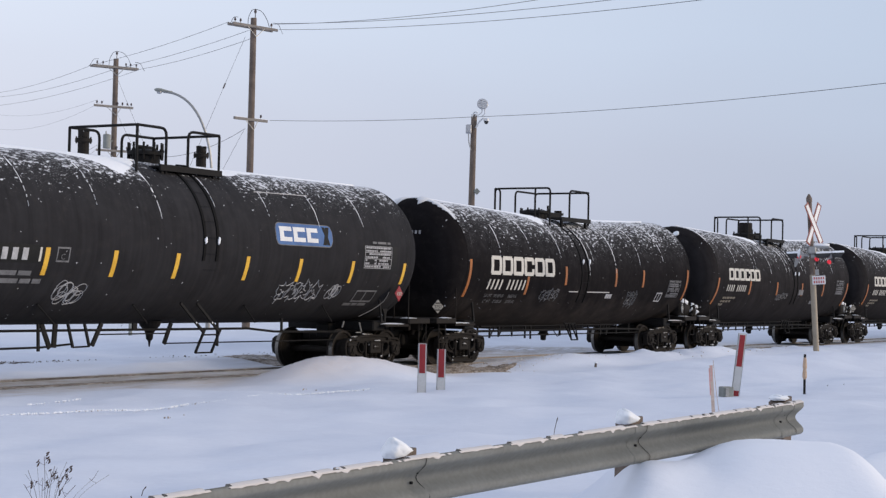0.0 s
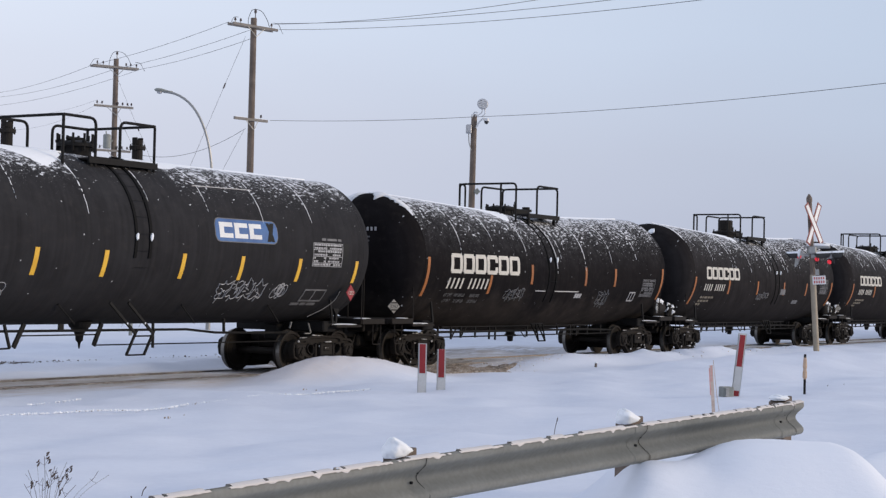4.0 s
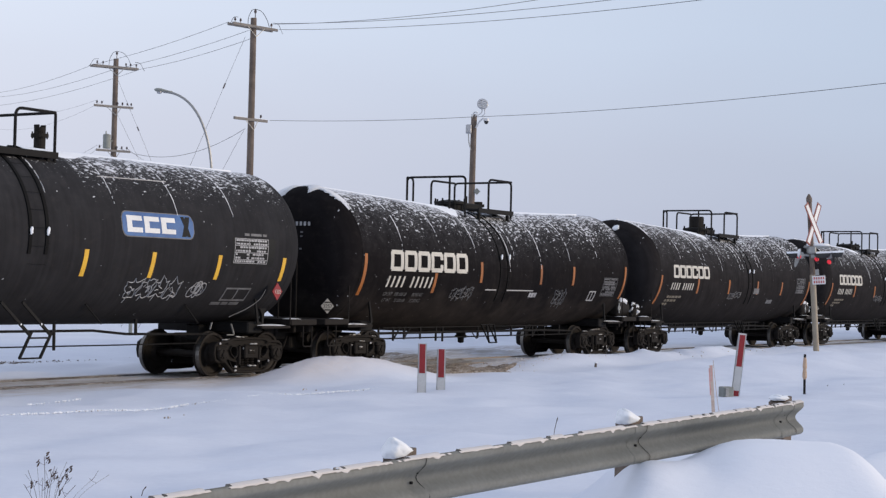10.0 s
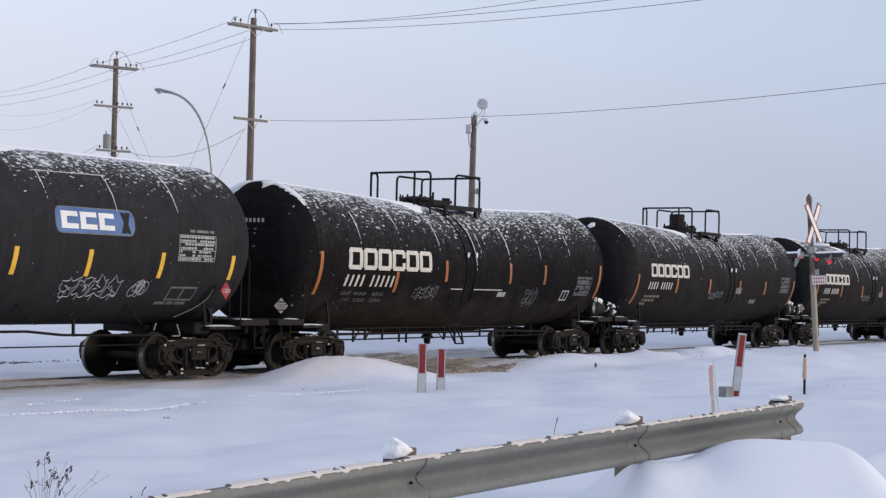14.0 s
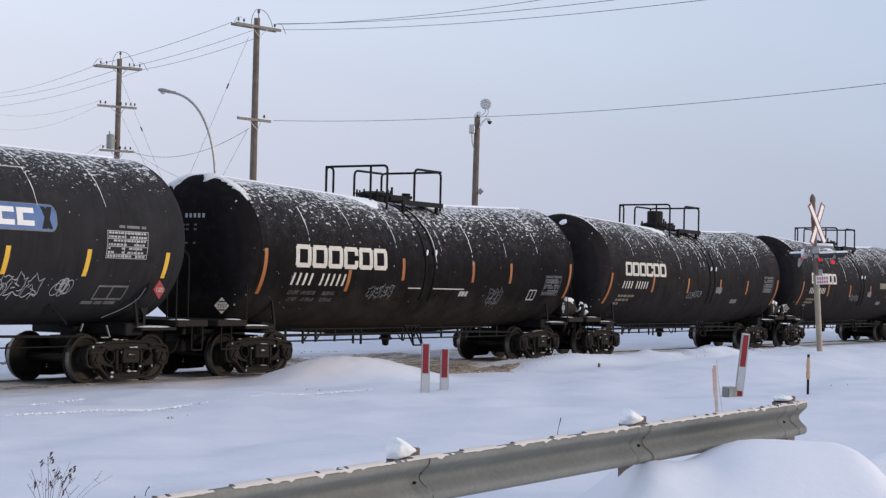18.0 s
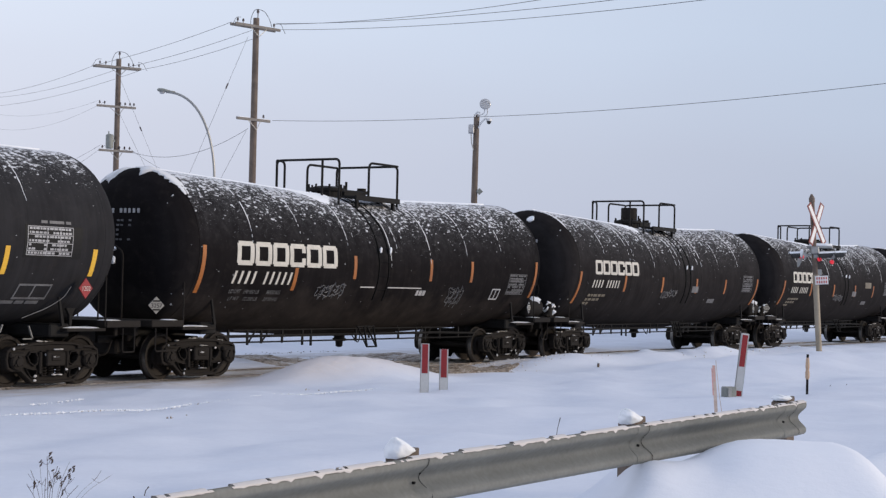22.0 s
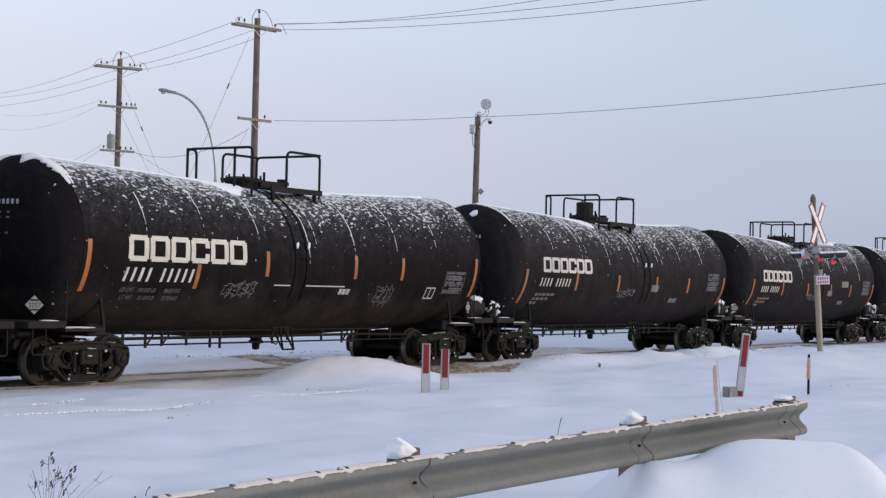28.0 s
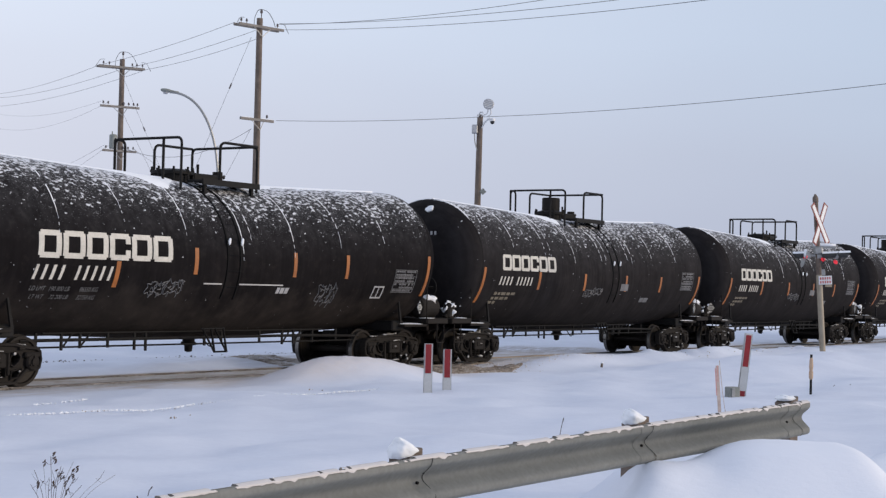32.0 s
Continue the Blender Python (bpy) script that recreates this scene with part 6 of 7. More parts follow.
def rail_crumbs(rg):
    for i in range(620):
        side = rg.choice((-0.84, -0.67, 0.67, 0.83))
        yield rg.uniform(12.0, 31.0), side + rg.gauss(0, 0.03)
    for i in range(620):
        yield rg.choice((rg.gauss(20.5, 2.6), rg.gauss(21.5, 3.0), rg.gauss(26.2, 0.9), rg.uniform(15, 40))), FAR_TRACK - 0.80 + rg.gauss(0, 0.13)


lumps("track_crumbs", "grey crumbs of dirty ice along the rails", rail_crumbs, "grit", 22, 0.012, 0.034)
lumps("dirt_crumbs", "dark crumbs of frozen dirt along an old wheel track", dark_crumbs, "sand", 21, 0.008, 0.020)
lumps("snow_clods", "broken clods of ploughed snow on the banks", bank_clods, "crust", 12, 0.010, 0.032)
lumps("sand_clods", "brown sandy slush clods on the crossing", road_clods, "sand", 13, 0.008, 0.030)


def build_signal():
    """A leaning mast with an oblique crossbuck, and lamps whose long hoods point left and right; turned to fit the
    camera's view.
    """
    s = thing("crossing_signal", (42.64, -8.185, 0.53), "railway crossing signal mast with white crossbuck and red lamps", "crossing signal", turn=-58.3)
    s.rotation_euler.x, s.rotation_euler.y = 0, radians(-3.7)
    bm = bmesh.new()
    rod(bm, (0, 0, -0.7), (0, 0, 2.0), 0.078, 14)
    part("mast", bm, "mast", s, "weathered beige steel mast")
    bm = bmesh.new()
    rod(bm, (0, 0, 2.0), (0, 0, 4.00), 0.066, 14)
    lathe(bm, [(0.080, 3.95), (0.080, 4.06), (0.05, 4.12), (0.02, 4.17)], 14)
    part("upper_mast", bm, "wood", s, "dark upper mast with a pointed cap")
    for k, a in enumerate((32, -32)):
        m = pose(0.085, -0.06 - 0.012 * k, 3.36, 0, 0, 45) @ pose(0, 0, 0, 0, a, 0)
        for name, w, ln, off, mat in (("crossbuck_border", 0.105, 0.63, 0.0, "red_edge"), ("crossbuck_blade", 0.060, 0.585, -0.006, "sign_white")):
            bm = bmesh.new()
            slab(bm, [(-w, -ln), (w, -ln), (w, ln), (-w, ln)], 0.012, m @ Matrix.Translation((0, off, 0)))
            part(name, bm, mat, s)
    # the cap fitting and arms that carry the lamps
    bm = bmesh.new()
    box(bm, (0.15, 0, 2.74), (0.70, 0.10, 0.07), (0, 3, 0), 0.02)
    box(bm, (0.0, 0, 2.66), (0.22, 0.22, 0.20), bevel=0.03)
    rod(bm, (-0.40, 0.02, 2.54), (0.58, 0.02, 2.50), 0.03, 10)
    part("lamp_arm", bm, "galv", s)
    bm = bmesh.new()
    tube(bm, [(-0.12, 0, 2.79), (0.1, 0, 2.80), (0.3, 0, 2.785), (0.48, 0, 2.765)], 0.045, 9)
    part("snow", bm, "snow", s, "bolster of snow along the lamp arm", smooth=True)
    # lamp x and height, hood start and end
    for lx, lz, h0, h1, back in ((-0.36, 2.47, -0.37, -0.68, 0.26), (0.11, 2.375, 0.10, 0.53, 0.17), (0.44, 2.29, 0.54, 0.86, 0.17)):
        away = 1 if h1 > h0 else -1
        zc = 2.50 if away > 0 else 2.53
        bm = bmesh.new()
        lathe(bm, [(back, 0.0), (back, 0.012), (0.02, 0.016)], 28, pose(h0 + away * 0.0, 0.02, zc - 0.06, 0, 72 * away, 0))
        lamp = part("backplate", bm, "black_plastic" if away > 0 else "galv", s)
        bm = bmesh.new()
        rod(bm, (h0, 0.0, zc), (h0 - away * 0.14, 0.0, zc), 0.085, 16)
        part("housing", bm, "galv", lamp)
        bm = bmesh.new()
        lathe(bm, [(0.062, 0.0), (0.055, 0.022), (0.035, 0.036), (0.01, 0.04)], 20, pose(lx, -0.07, lz + 0.03, 62, 25 * away, 0))
        part("lens", bm, "glow", lamp, "glowing red lens")
        bm = bmesh.new()
        n = 18
        rows = []
        for i in range(n + 1):
            a = radians(-40 + 260 * i / n)
            c, q = math.cos(a), math.sin(a)
            end = h1 - away * 0.06 * (1 - q)
            rows.append([bm.verts.new((hx, r * c, zc + r * q)) for r, hx in ((0.100, h0), (0.100, end), (0.092, end), (0.092, h0))])
        for p, q in zip(rows, rows[1:]):
            for j in range(3):
                bm.faces.new((p[j], p[j + 1], q[j + 1], q[j]))
        part("hood", bm, "black_plastic", lamp)
        bm = bmesh.new()
        rows = []
        for i in range(13):
            a = radians(38 + 100 * i / 12)
            th = 0.014 * math.sin(math.pi * i / 12) + 0.001
            rows.append([bm.verts.new((h0 + (h1 - h0) * k / 8, -(0.101 + th * (1 + 0.6 * noise.noise(Vector((k, i * 0.4, lx))))) * math.cos(a), zc + (0.101 + th) * math.sin(a))) for k in range(9)])
        for p, q in zip(rows, rows[1:]):
            for j in range(8):
                bm.faces.new((p[j], p[j + 1], q[j + 1], q[j]))
        part("snow", bm, "snow", lamp, "snow on the lamp hood", smooth=True)
    bm = bmesh.new()
    bmesh.ops.create_icosphere(bm, subdivisions=3, radius=0.5, matrix=pose(-0.355, -0.06, 2.58, 0, 10, 0) @ Matrix.Diagonal((0.10, 0.22, 0.26, 1)))
    part("snow", bm, "snow", s, "plate of snow caked on the lamp's edge", smooth=True)
    bm = bmesh.new()
    box(bm, (0.10, -0.085, 2.06), (0.10, 0.02, 0.16), bevel=0.004)
    part("plate_hanger", bm, "galv", s)
    bm = bmesh.new()
    box(bm, (0.14, -0.09, 1.85), (0.35, 0.02, 0.23), bevel=0.004)
    pl = part("track_plate", bm, "sign_white", s, "white track-count plate with red marks")
    for row in (0, 1):
        for i in range(5):
            bm = bmesh.new()
            box(bm, (0.015 + i * 0.062, -0.104, 1.90 - row * 0.10), (0.034, 0.008, 0.066))
            part("bar", bm, "red_paint", pl)


build_signal()


def utility_pole(at, h, arms, label, turn):
    p = thing("utility_pole", at, label, "utility pole", "utility poles", turn)
    bm = bmesh.new()
    rod(bm, (0, 0, -0.5), (0, 0, h), 0.17, 14, 0.125)
    part("pole", bm, "wood", p)
    for k, (z, ln, off, kind) in enumerate(arms):
        bm = bmesh.new()
        for y in ((-0.16, 0.16) if k == 0 else (-0.16,)):
            box(bm, (off, y, z), (ln, 0.09, 0.11), (0, 0, 0), 0.01)
        if k == 0:
            for e in (-0.46, 0.46):
                rod(bm, (off + e * ln, -0.2, z), (off + e * ln, 0.2, z), 0.02, 6)
        arm = part("crossarm", bm, "grey_wood", p)
        for s in (-1, 1):
            bm = bmesh.new()
            rod(bm, (off + s * ln * 0.18, -0.22, z - 0.05), (0, -0.20, z - 0.42), 0.016, 6)
            part("brace", bm, "galv", arm)
        if k:
            for e0, e1 in ((-0.49, -0.16), (0.10, 0.47)):
                bm = bmesh.new()
                box(bm, (off + ln * (e0 + e1) / 2, -0.17, z + 0.065), (ln * (e1 - e0), 0.08, 0.03), bevel=0.012)
                part("snow", bm, "snow", arm, "strip of snow on the crossarm")
        for fx in kind:
            bm = bmesh.new()
            lathe(bm, [(0.014, 0.05), (0.014, 0.12), (0.046, 0.13), (0.051, 0.17), (0.035, 0.185), (0.042, 0.215), (0.024, 0.245), (0.010, 0.25)], 10, pose(off + fx * ln / 2, -0.16, z))
            part("insulator", bm, "porcelain", arm)
    return p


p1 = utility_pole((53.5, 19.88, -0.1), 13.1, ((12.72, 2.4, -0.03, (-0.9, -0.66, 0.72)), (8.84, 1.78, -0.15, (0.6,))), "tall weathered timber utility pole with two crossarms", -12)
p2 = utility_pole((60.3, 33.9, -0.1), 13.05, ((12.62, 2.38, -0.07, (-0.8, -0.55, 0.45, 0.65, 0.9)), (10.65, 2.02, -0.12, (-0.85, -0.6, 0.2, 0.45, 0.7, 0.9)), (8.46, 1.76, -0.08, (-0.8, 0.2, 0.5, 0.8))), "timber utility pole with three crossarms and transformer", -27)
for pole, zt in ((p1, 13.1), (p2, 13.05)):
    bm = bmesh.new()
    rod(bm, (0, -0.1, zt - 0.1), (0, -0.1, zt + 0.28), 0.02)
    lathe(bm, [(0.05, zt + 0.2), (0.06, zt + 0.28), (0.03, zt + 0.36), (0.01, zt + 0.38)], 10, pose(0, -0.1, 0))
    part("top_pin", bm, "porcelain", pole)
    bm = bmesh.new()
    tube(bm, bend([(-0.42, -0.16, zt - 0.42), (-0.38, -0.1, zt - 0.05), (-0.2, -0.1, zt + 0.30), (0, -0.1, zt + 0.37), (0.35, -0.1, zt + 0.33), (0.62, -0.12, zt + 0.02), (0.72, -0.16, zt - 0.30)], 0.3), 0.013, 5)
    part("jumper", bm, "wire", pole)
    for e in (-1.32, 1.30):
        bm = bmesh.new()
        tube(bm, bend([(e * 0.72, -0.16, zt - 0.10), (e * 0.92, -0.2, zt - 0.12), (e * 1.02, -0.2, zt - 0.36), (e * 1.10, -0.2, zt - 0.50)], 0.12), 0.011, 5)
        part("jumper", bm, "wire", pole)
bm = bmesh.new()
lathe(bm, [(0.17, 8.56), (0.19, 8.60), (0.19, 9.18), (0.20, 9.20), (0.16, 9.26), (0.05, 9.29)], 18, pose(-0.40, -0.1, 0))
rod(bm, (-0.45, -0.1, 9.26), (-0.45, -0.1, 9.42), 0.03, 8)
box(bm, (-0.20, -0.1, 8.96), (0.16, 0.06, 0.10))
part("transformer", bm, "box_grey", p2, "grey can transformer")


def light_pole():
    p = thing("camera_pole", (56.5, 10.88, -0.1), "short timber pole with floodlight and camera", "utility pole", turn=-55)
    bm = bmesh.new()
    rod(bm, (-0.08, 0, -0.4), (0, 0, 9.05), 0.15, 14, 0.115)
    part("pole", bm, "wood", p)
    bm = bmesh.new()
    tube(bm, bend([(-0.10, -0.12, 8.95), (0.0, -0.16, 9.15), (0.12, -0.2, 9.10)], 0.1), 0.035, 8)
    tube(bm, bend([(0.28, -0.26, 9.36), (0.30, -0.2, 9.12), (0.16, -0.16, 9.02), (0.02, -0.12, 8.98)], 0.12), 0.022, 8)
    tube(bm, bend([(0.40, -0.26, 9.36), (0.42, -0.2, 9.06), (0.30, -0.16, 8.98)], 0.12), 0.022, 8)
    part("bracket", bm, "sign_white", p, "white bent bracket arms")
    bm = bmesh.new()
    lathe(bm, [(0.08, -0.20), (0.18, -0.10), (0.22, 0.02), (0.225, 0.05), (0.205, 0.06)], 24, pose(0.30, -0.3, 9.44, 78, 14, 0))
    fl = part("floodlight", bm, "lamp_grey", p, smooth=True)
    bm = bmesh.new()
    lathe(bm, [(0.20, 0.045), (0.12, 0.05), (0.02, 0.052)], 24, pose(0.30, -0.3, 9.44, 78, 14, 0))
    part("glass", bm, "box_grey", fl)
    for k in range(-2, 3):
        bm = bmesh.new()
        w = math.sqrt(max(0.0, 0.20 ** 2 - (0.07 * k) ** 2))
        m = pose(0.30, -0.3, 9.44, 78, 14, 0)
        rod(bm, m @ Vector((-w, 0.07 * k, 0.07)), m @ Vector((w, 0.07 * k, 0.07)), 0.012, 6)
        part("grille_bar", bm, "sign_white", fl)
    bm = bmesh.new()
    tube(bm, bend([(0.08, -0.12, 8.50), (0.16, -0.2, 8.72), (0.36, -0.2, 8.90), (0.48, -0.2, 8.84)], 0.14), 0.035)
    lathe(bm, [(0.11, 0.08), (0.12, -0.02), (0.03, -0.03)], 16, pose(0.48, -0.2, 8.80))
    dome = part("camera_arm", bm, "sign_white", p, "white camera housing on a bent arm")
    bm = bmesh.new()
    lathe(bm, [(0.09, -0.02), (0.085, -0.08), (0.05, -0.13), (0.01, -0.145)], 14, pose(0.48, -0.2, 8.80))
    part("camera_dome", bm, "black_plastic", dome)
    bm = bmesh.new()
    box(bm, (-0.22, -0.1, 8.45), (0.22, 0.2, 0.36), bevel=0.02)
    box(bm, (-0.22, -0.21, 8.45), (0.18, 0.02, 0.30), bevel=0.008)
    jbox = part("junction_box", bm, "lamp_grey", p)
    bm = bmesh.new()
    tube(bm, bend([(-0.22, -0.1, 8.3), (-0.2, -0.1, 7.9), (-0.1, -0.1, 7.6)], 0.2), 0.02)
    part("conduit", bm, "galv", jbox)
    bm = bmesh.new()
    box(bm, (0.17, -0.1, 5.95), (0.20, 0.05, 0.20), (0, 45, 0), 0.01)
    part("small_sign", bm, "box_grey", p)


light_pole()


def street_lamp():
    p = thing("street_lamp", (51.05, 19.87, -0.1), "grey davit street lamp with cobra head", "street lamp", turn=-55)
    bm = bmesh.new()
    rod(bm, (0, 0, -0.3), (0, 0, 6.2), 0.10, 14, 0.075)
    tube(bm, [(-2.0 * f ** 1.9 - 0.02 * f, 0, 6.1 + 3.58 * math.sin(math.pi / 2 * f) ** 0.95) for f in (i / 16 for i in range(17))], 0.05, 10)
    part("pole", bm, "galv", p)
    bm = bmesh.new()
    lathe(bm, [(0.05, -0.12), (0.055, 0.05), (0.09, 0.18), (0.13, 0.32), (0.135, 0.44), (0.10, 0.56), (0.02, 0.61)], 16, pose(-1.78, 0, 9.70, 0, -84, 0) @ Matrix.Diagonal((0.62, 1, 1, 1)))
    head = part("lamp_head", bm, "box_grey", p, smooth=True)
    bm = bmesh.new()
    lathe(bm, [(0.02, -0.06), (0.08, -0.045), (0.105, 0.0), (0.105, 0.03), (0.02, 0.03)], 16, pose(-2.18, 0, 9.65))
    part("lamp_bowl", bm, "lamp_grey", head, smooth=True)


street_lamp()


def wire(a, b, sag, r=0.0095, n=28, label="thin black overhead wire between the poles", bead=None):
    a, b = Vector(a), Vector(b)
    bm = bmesh.new()
    pts = []
    for i in range(n + 1):
        t = i / n
        q = a.lerp(b, t)
        q.z -= sag * 4 * t * (1 - t)
        pts.append(q)
    tube(bm, pts, r, 5)
    ob = part("overhead_wire", bm, "wire")
    if bead:
        bm = bmesh.new()
        rod(bm, a.lerp(b, bead), a.lerp(b, bead + 0.018), 0.032, 8)
        part("insulator", bm, "porcelain", ob)
    return tagged(ob, label, "wire", "overhead wires")


# three line wires in from the far pole, on to the near one, and over towards the camera's side
A1, A2, A3 = (52.2, 20.15, 12.66), (53.2, 19.85, 12.45), (53.45, 19.7, 12.2)
B1, B2, B3 = (59.1, 34.35, 12.52), (60.1, 33.85, 12.40), (61.3, 33.2, 12.52)
for a, b, c in ((A1, B1, (77.3, 60.3, 14.37)), (A2, B2, (78.2, 60.3, 14.25)), (A3, B3, (79.0, 60.3, 13.87))):
    wire(a, b, 0.12)
    wire(b, Vector(b).lerp(Vector(c), 1.7) + Vector((0, 0, 0.8)), 0.5)
wire((53.78, 19.15, 12.74), (41.98, -5.15, 10.92), 0.36)
wire((54.02, 19.13, 12.80), (40.04, -9.67, 10.24), 0.35)
wire((54.85, 19.60, 12.70), (39.26, -12.7, 9.90), 0.40)
wire((53.95, 19.25, 8.75), (56.43, 10.86, 8.85), 0.08)
wire((56.5, 10.98, 8.86), (43.5, -15.8, 8.23), 0.28)
wire((59.38, 34.2, 10.82), (90.0, 78.6, 15.97), 1.0, 0.005)
wire((59.66, 34.06, 10.80), (90.1, 78.8, 15.00), 1.4, 0.005)
wire((59.5, 34.2, 8.62), (91.8, 75.7, 9.7), 0.5, 0.007)
wire((59.7, 34.1, 8.62), (92.5, 75.7, 8.9), 0.6, 0.007)
wire((60.9, 33.6, 8.55), (46.9, 15.3, 5.2), 0.35, 0.007, 28, "thin service wire dropping from the pole")
wire((53.34, 20.05, 8.38), (60.1, 33.3, 8.45), 0.75, 0.010)
wire((53.25, 20.1, 12.2), (50.9, 24.4, 0.0), 0.0, 0.0065, 6, "steel guy wire from the pole to the ground", 0.16)
wire((53.3, 20.1, 8.3), (51.3, 23.8, 0.0), 0.0, 0.0065, 6, "steel guy wire from the pole to the ground")
wire((60.3, 33.8, 12.0), (63.2, 29.4, 0.0), 0.0, 0.0065, 6, "steel guy wire from the pole to the ground", 0.20)
wire((60.3, 33.8, 10.3), (63.2, 29.4, 0.0), 0.0, 0.0065, 6, "steel guy wire from the pole to the ground")

# ---- small things in the foreground snow ----
st = thing("survey_stake", at_ground(22.6, -13.46), "thin raw lath stake with a pink-painted top", "stake", turn=-55)
bm = bmesh.new()
box(bm, (0, 0, 0.225), (0.046, 0.018, 1.15), (0, -4, 0))
part("lath", bm, "lath", st)
bm = bmesh.new()
for dx, zc, ln in ((-0.054, 0.56, 0.40), (-0.034, 0.68, 0.24)):
    box(bm, (dx, -0.006, zc), (0.014, 0.012, ln), (0, -4, 0))
part("paint", bm, "pink", st, "washed-out pink paint on the upper end")
s2 = thing("pipe_stake", at_ground(29.2, -12.55), "dark pipe stake with a taped orange top", "stake", turn=-55)
bm = bmesh.new()
rod(bm, (0, 0, -0.3), (0, 0, 0.78), 0.023, 10)
part("pipe", bm, "steel", s2)
bm = bmesh.new()
lathe(bm, [(0.025, 0.32), (0.042, 0.36), (0.040, 0.45), (0.031, 0.5), (0.040, 0.55), (0.032, 0.68), (0.025, 0.72)], 12)
part("tape", bm, "stake", s2, "faded orange wrapping")
jb = thing("ground_box", at_ground(28.5, -11.33), "small grey metal box half buried in snow", "utility box", turn=-40)
bm = bmesh.new()
box(bm, (-0.03, 0, 0.09), (0.22, 0.2, 0.24), bevel=0.015)
part("case", bm, "box_grey", jb)
bm = bmesh.new()
box(bm, (-0.07, -0.115, 0.09), (0.07, 0.02, 0.2), bevel=0.005)
part("door", bm, "galv", jb)


def weed_clump(x, y, label):
    """Thin forked dead stems leaning apart, a few with dark clotted seed heads."""
    rg = random.Random(6)
    t = thing("dry_weed", at_ground(x, y, 0.0), label, "weed", "dead weeds", -30)
    for lean, h, heads in ((-0.13, 0.30, 1), (-0.10, 0.42, 1), (-0.06, 0.47, 0), (-0.03, 0.36, 2), (0.02, 0.53, 3), (0.06, 0.40, 1), (0.10, 0.45, 2), (0.13, 0.50, 0), (0.16, 0.41, 4), (0.20, 0.34, 2), (0.24, 0.28, 1), (0.42, 0.33, 0), (0.47, 0.37, 0)):
        bm = bmesh.new()
        side = rg.uniform(-0.1, 0.1)
        root = Vector((lean * 0.25 + 0.04, side * 0.3, -0.05))
        knee = Vector((lean * 0.60 + 0.02 + rg.uniform(-0.015, 0.015), side * 0.4, h * 0.5))
        h *= 0.86
        tip = Vector((lean + 0.02 + rg.uniform(-0.02, 0.02), side, h))
        tube(bm, bend([root, knee, tip], 0.2), 0.0021 if heads else 0.0014, 4)
        stem = part("stem", bm, "weed" if heads else "pale_weed", t)
        for k in range(heads + 1):
            q = knee.lerp(tip, rg.uniform(0.1, 0.9))
            e = q + Vector((rg.uniform(0.01, 0.06) * rg.choice((-1, 1, 1)), rg.uniform(-0.03, 0.03), rg.uniform(0.03, 0.09)))
            bm = bmesh.new()
            tube(bm, [q, (q + e) / 2 + Vector((0, 0, -0.008)), e], 0.0014, 4)
            part("twig", bm, "weed", stem)
            if k < heads:
                bm = bmesh.new()
                for j in range(rg.choice((1, 2, 4))):
                    o = e + Vector((rg.uniform(-0.008, 0.008), 0, -0.012 * j))
                    bmesh.ops.create_icosphere(bm, subdivisions=1, radius=rg.uniform(0.006, 0.011), matrix=pose(o.x, o.y, o.z, 0, rg.uniform(10, 70), 0) @ Matrix.Diagonal((0.7, 0.7, 1.7, 1)))
                part("seed_head", bm, "weed", stem)
    return t


weed_clump(8.865, -13.74, "clump of dry brown weed stems standing in snow")


def flag_wire():
    t = thing("marker_wire", at_ground(23.0, -13.4), "thin bent wire standing in the snow beside the stake", "wire", turn=0)
    bm = bmesh.new()
    tube(bm, bend([(0.08, 0, -0.1), (-0.10, 0, 0.28), (-0.28, 0, 0.86)], 0.3), 0.005, 5)
    part("wire", bm, "lath", t)


flag_wire()


gp = thing("guard_post", at_ground(42.3, 16.0), "grey steel guard post standing in snow beyond the tracks", "post")
bm = bmesh.new()
rod(bm, (0, 0, -0.3), (0, 0, 0.75), 0.065, 10)
part("pipe", bm, "box_grey", gp)


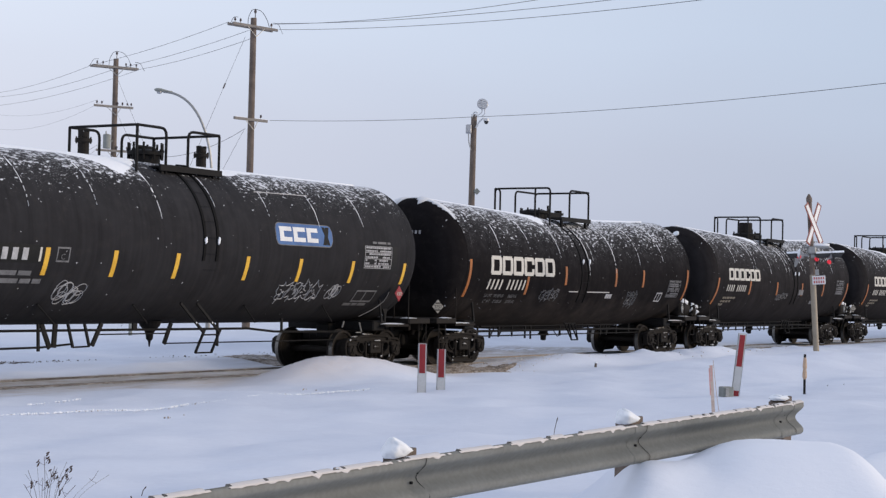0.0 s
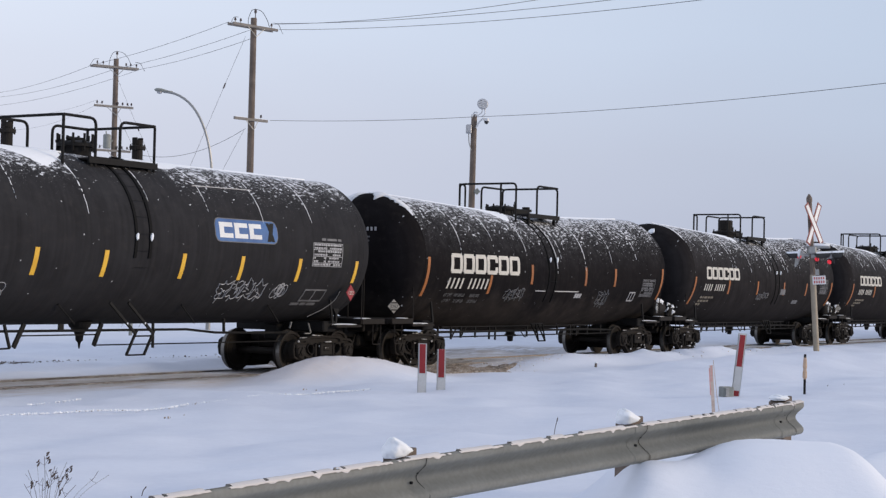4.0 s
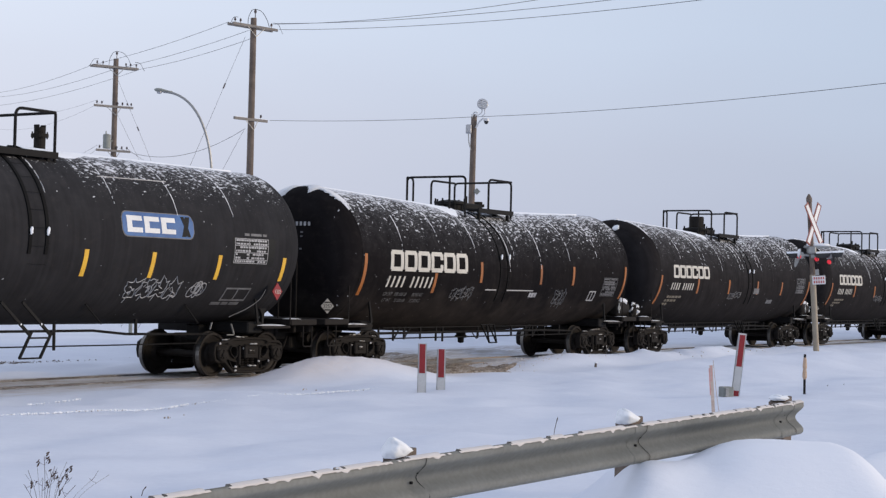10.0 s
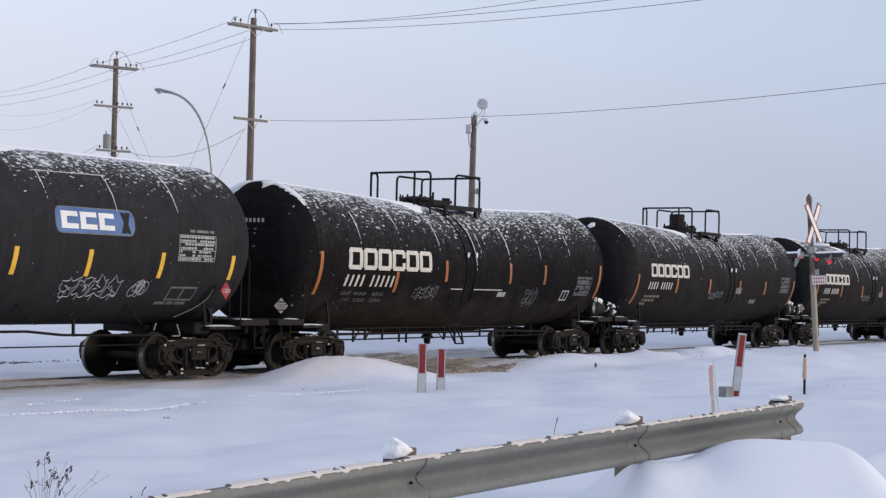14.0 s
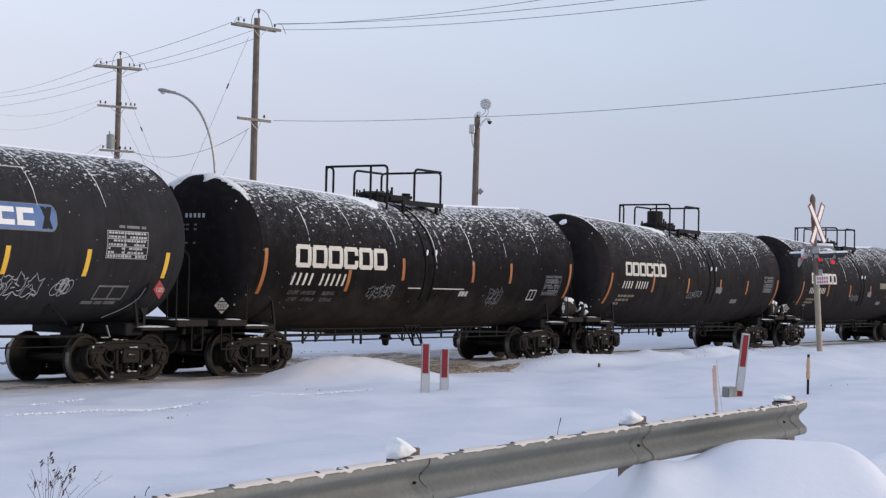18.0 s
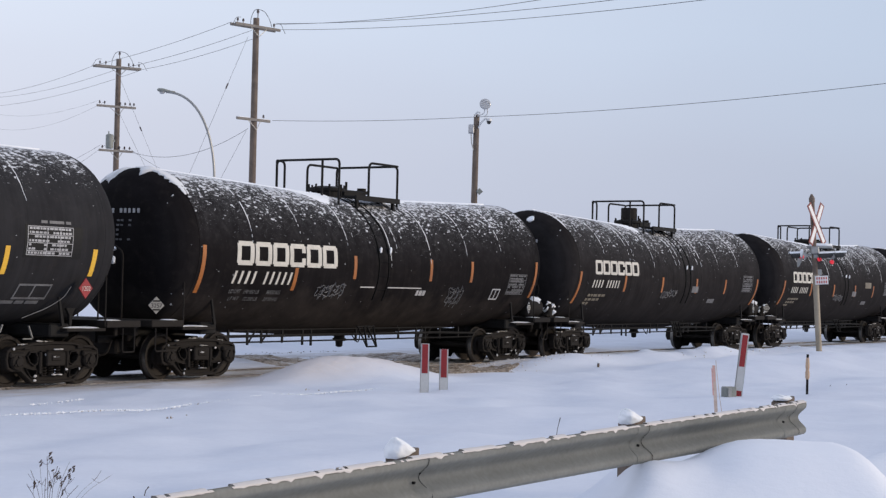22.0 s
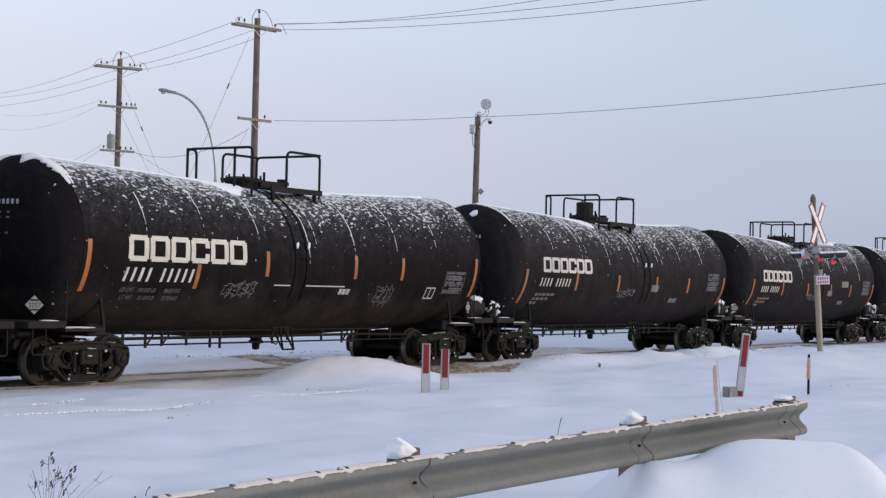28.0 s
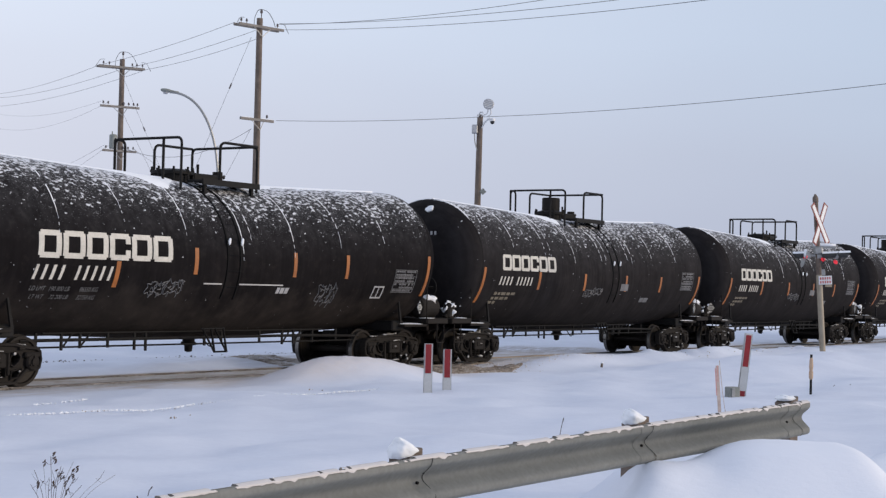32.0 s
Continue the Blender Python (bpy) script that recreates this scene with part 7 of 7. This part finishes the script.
def stub():
    t = thing("buried_stub", at_ground(36.76, -4.52, 0.05), "dark stub poking out of the snow bank", "stub", turn=-55)
    bm = bmesh.new()
    rod(bm, (0, 0, -0.1), (0.02, 0, 0.15), 0.035, 8, 0.03)
    part("stake", bm, "wood", t)
    bm = bmesh.new()
    bmesh.ops.create_icosphere(bm, subdivisions=2, radius=0.04, matrix=pose(0.02, 0, 0.16) @ Matrix.Diagonal((1.1, 1, 0.5, 1)))
    part("snow", bm, "snow", t, "cap of snow", smooth=True)


stub()


def stalk(x, y, h, lean):
    t = thing("grass_stalk", at_ground(x, y, 0.0), "single dead grass stalk poking out of snow", "weed", "dead weeds", -55)
    bm = bmesh.new()
    tube(bm, [(0, 0, -0.05), (lean * 0.45, 0, h * 0.5), (lean, 0, h)], 0.004, 5)
    part("stem", bm, "weed", t)
    bm = bmesh.new()
    tube(bm, [(lean * 0.85, 0, h * 0.84), (lean * 1.0, 0, h), (lean * 1.08, 0, h * 1.06)], 0.006, 5)
    part("seed_head", bm, "weed", t)


for x, y, h, lean in ((17.77, -13.36, 0.24, 0.05), (10.48, -13.28, 0.06, 0.04), (9.8, -13.83, 0.07, -0.03), (11.99, -13.57, 0.05, 0.08), (12.56, -13.63, 0.04, -0.06), (31.2, -12.3, 0.03, 0.03), (31.6, -12.5, 0.03, 0.02)):
    stalk(x, y, h, lean)


# ---- motion ----
TRAVEL = ((0, 0.0), (1, 0.47), (2, 0.945), (3, 1.45), (4, 1.99), (5, 2.54), (6, 3.05), (7, 3.46), (8, 3.88), (9, 4.29), (10, 4.68), (11, 5.11), (12, 5.53), (13, 5.94),
          (14, 6.38), (15, 6.86), (16, 7.36), (17, 7.91), (18, 8.48), (19, 8.99), (20, 9.48), (21, 9.945), (22, 10.43), (23, 10.96), (24, 11.49), (25, 12.01),
          (26, 12.53), (27, 13.08), (28, 13.66), (29, 14.26), (30, 14.86), (31, 15.44), (32, 16.0))


def motions():
    for c in CARS:
        x0 = c.location.x
        walk(c, [(t, pose(x0 - d, 0, 0)) for t, d in TRAVEL])
        for truck in [o for o in c.children if o.name.startswith("truck")]:
            for ws in [o for o in truck.children if o.name.startswith("wheelset")]:
                x1 = ws.location.x
                walk(ws, [(t, pose(x1, 0, 0.457) @ Matrix.Rotation(-d / 0.457, 4, "Y")) for t, d in TRAVEL])


motions()
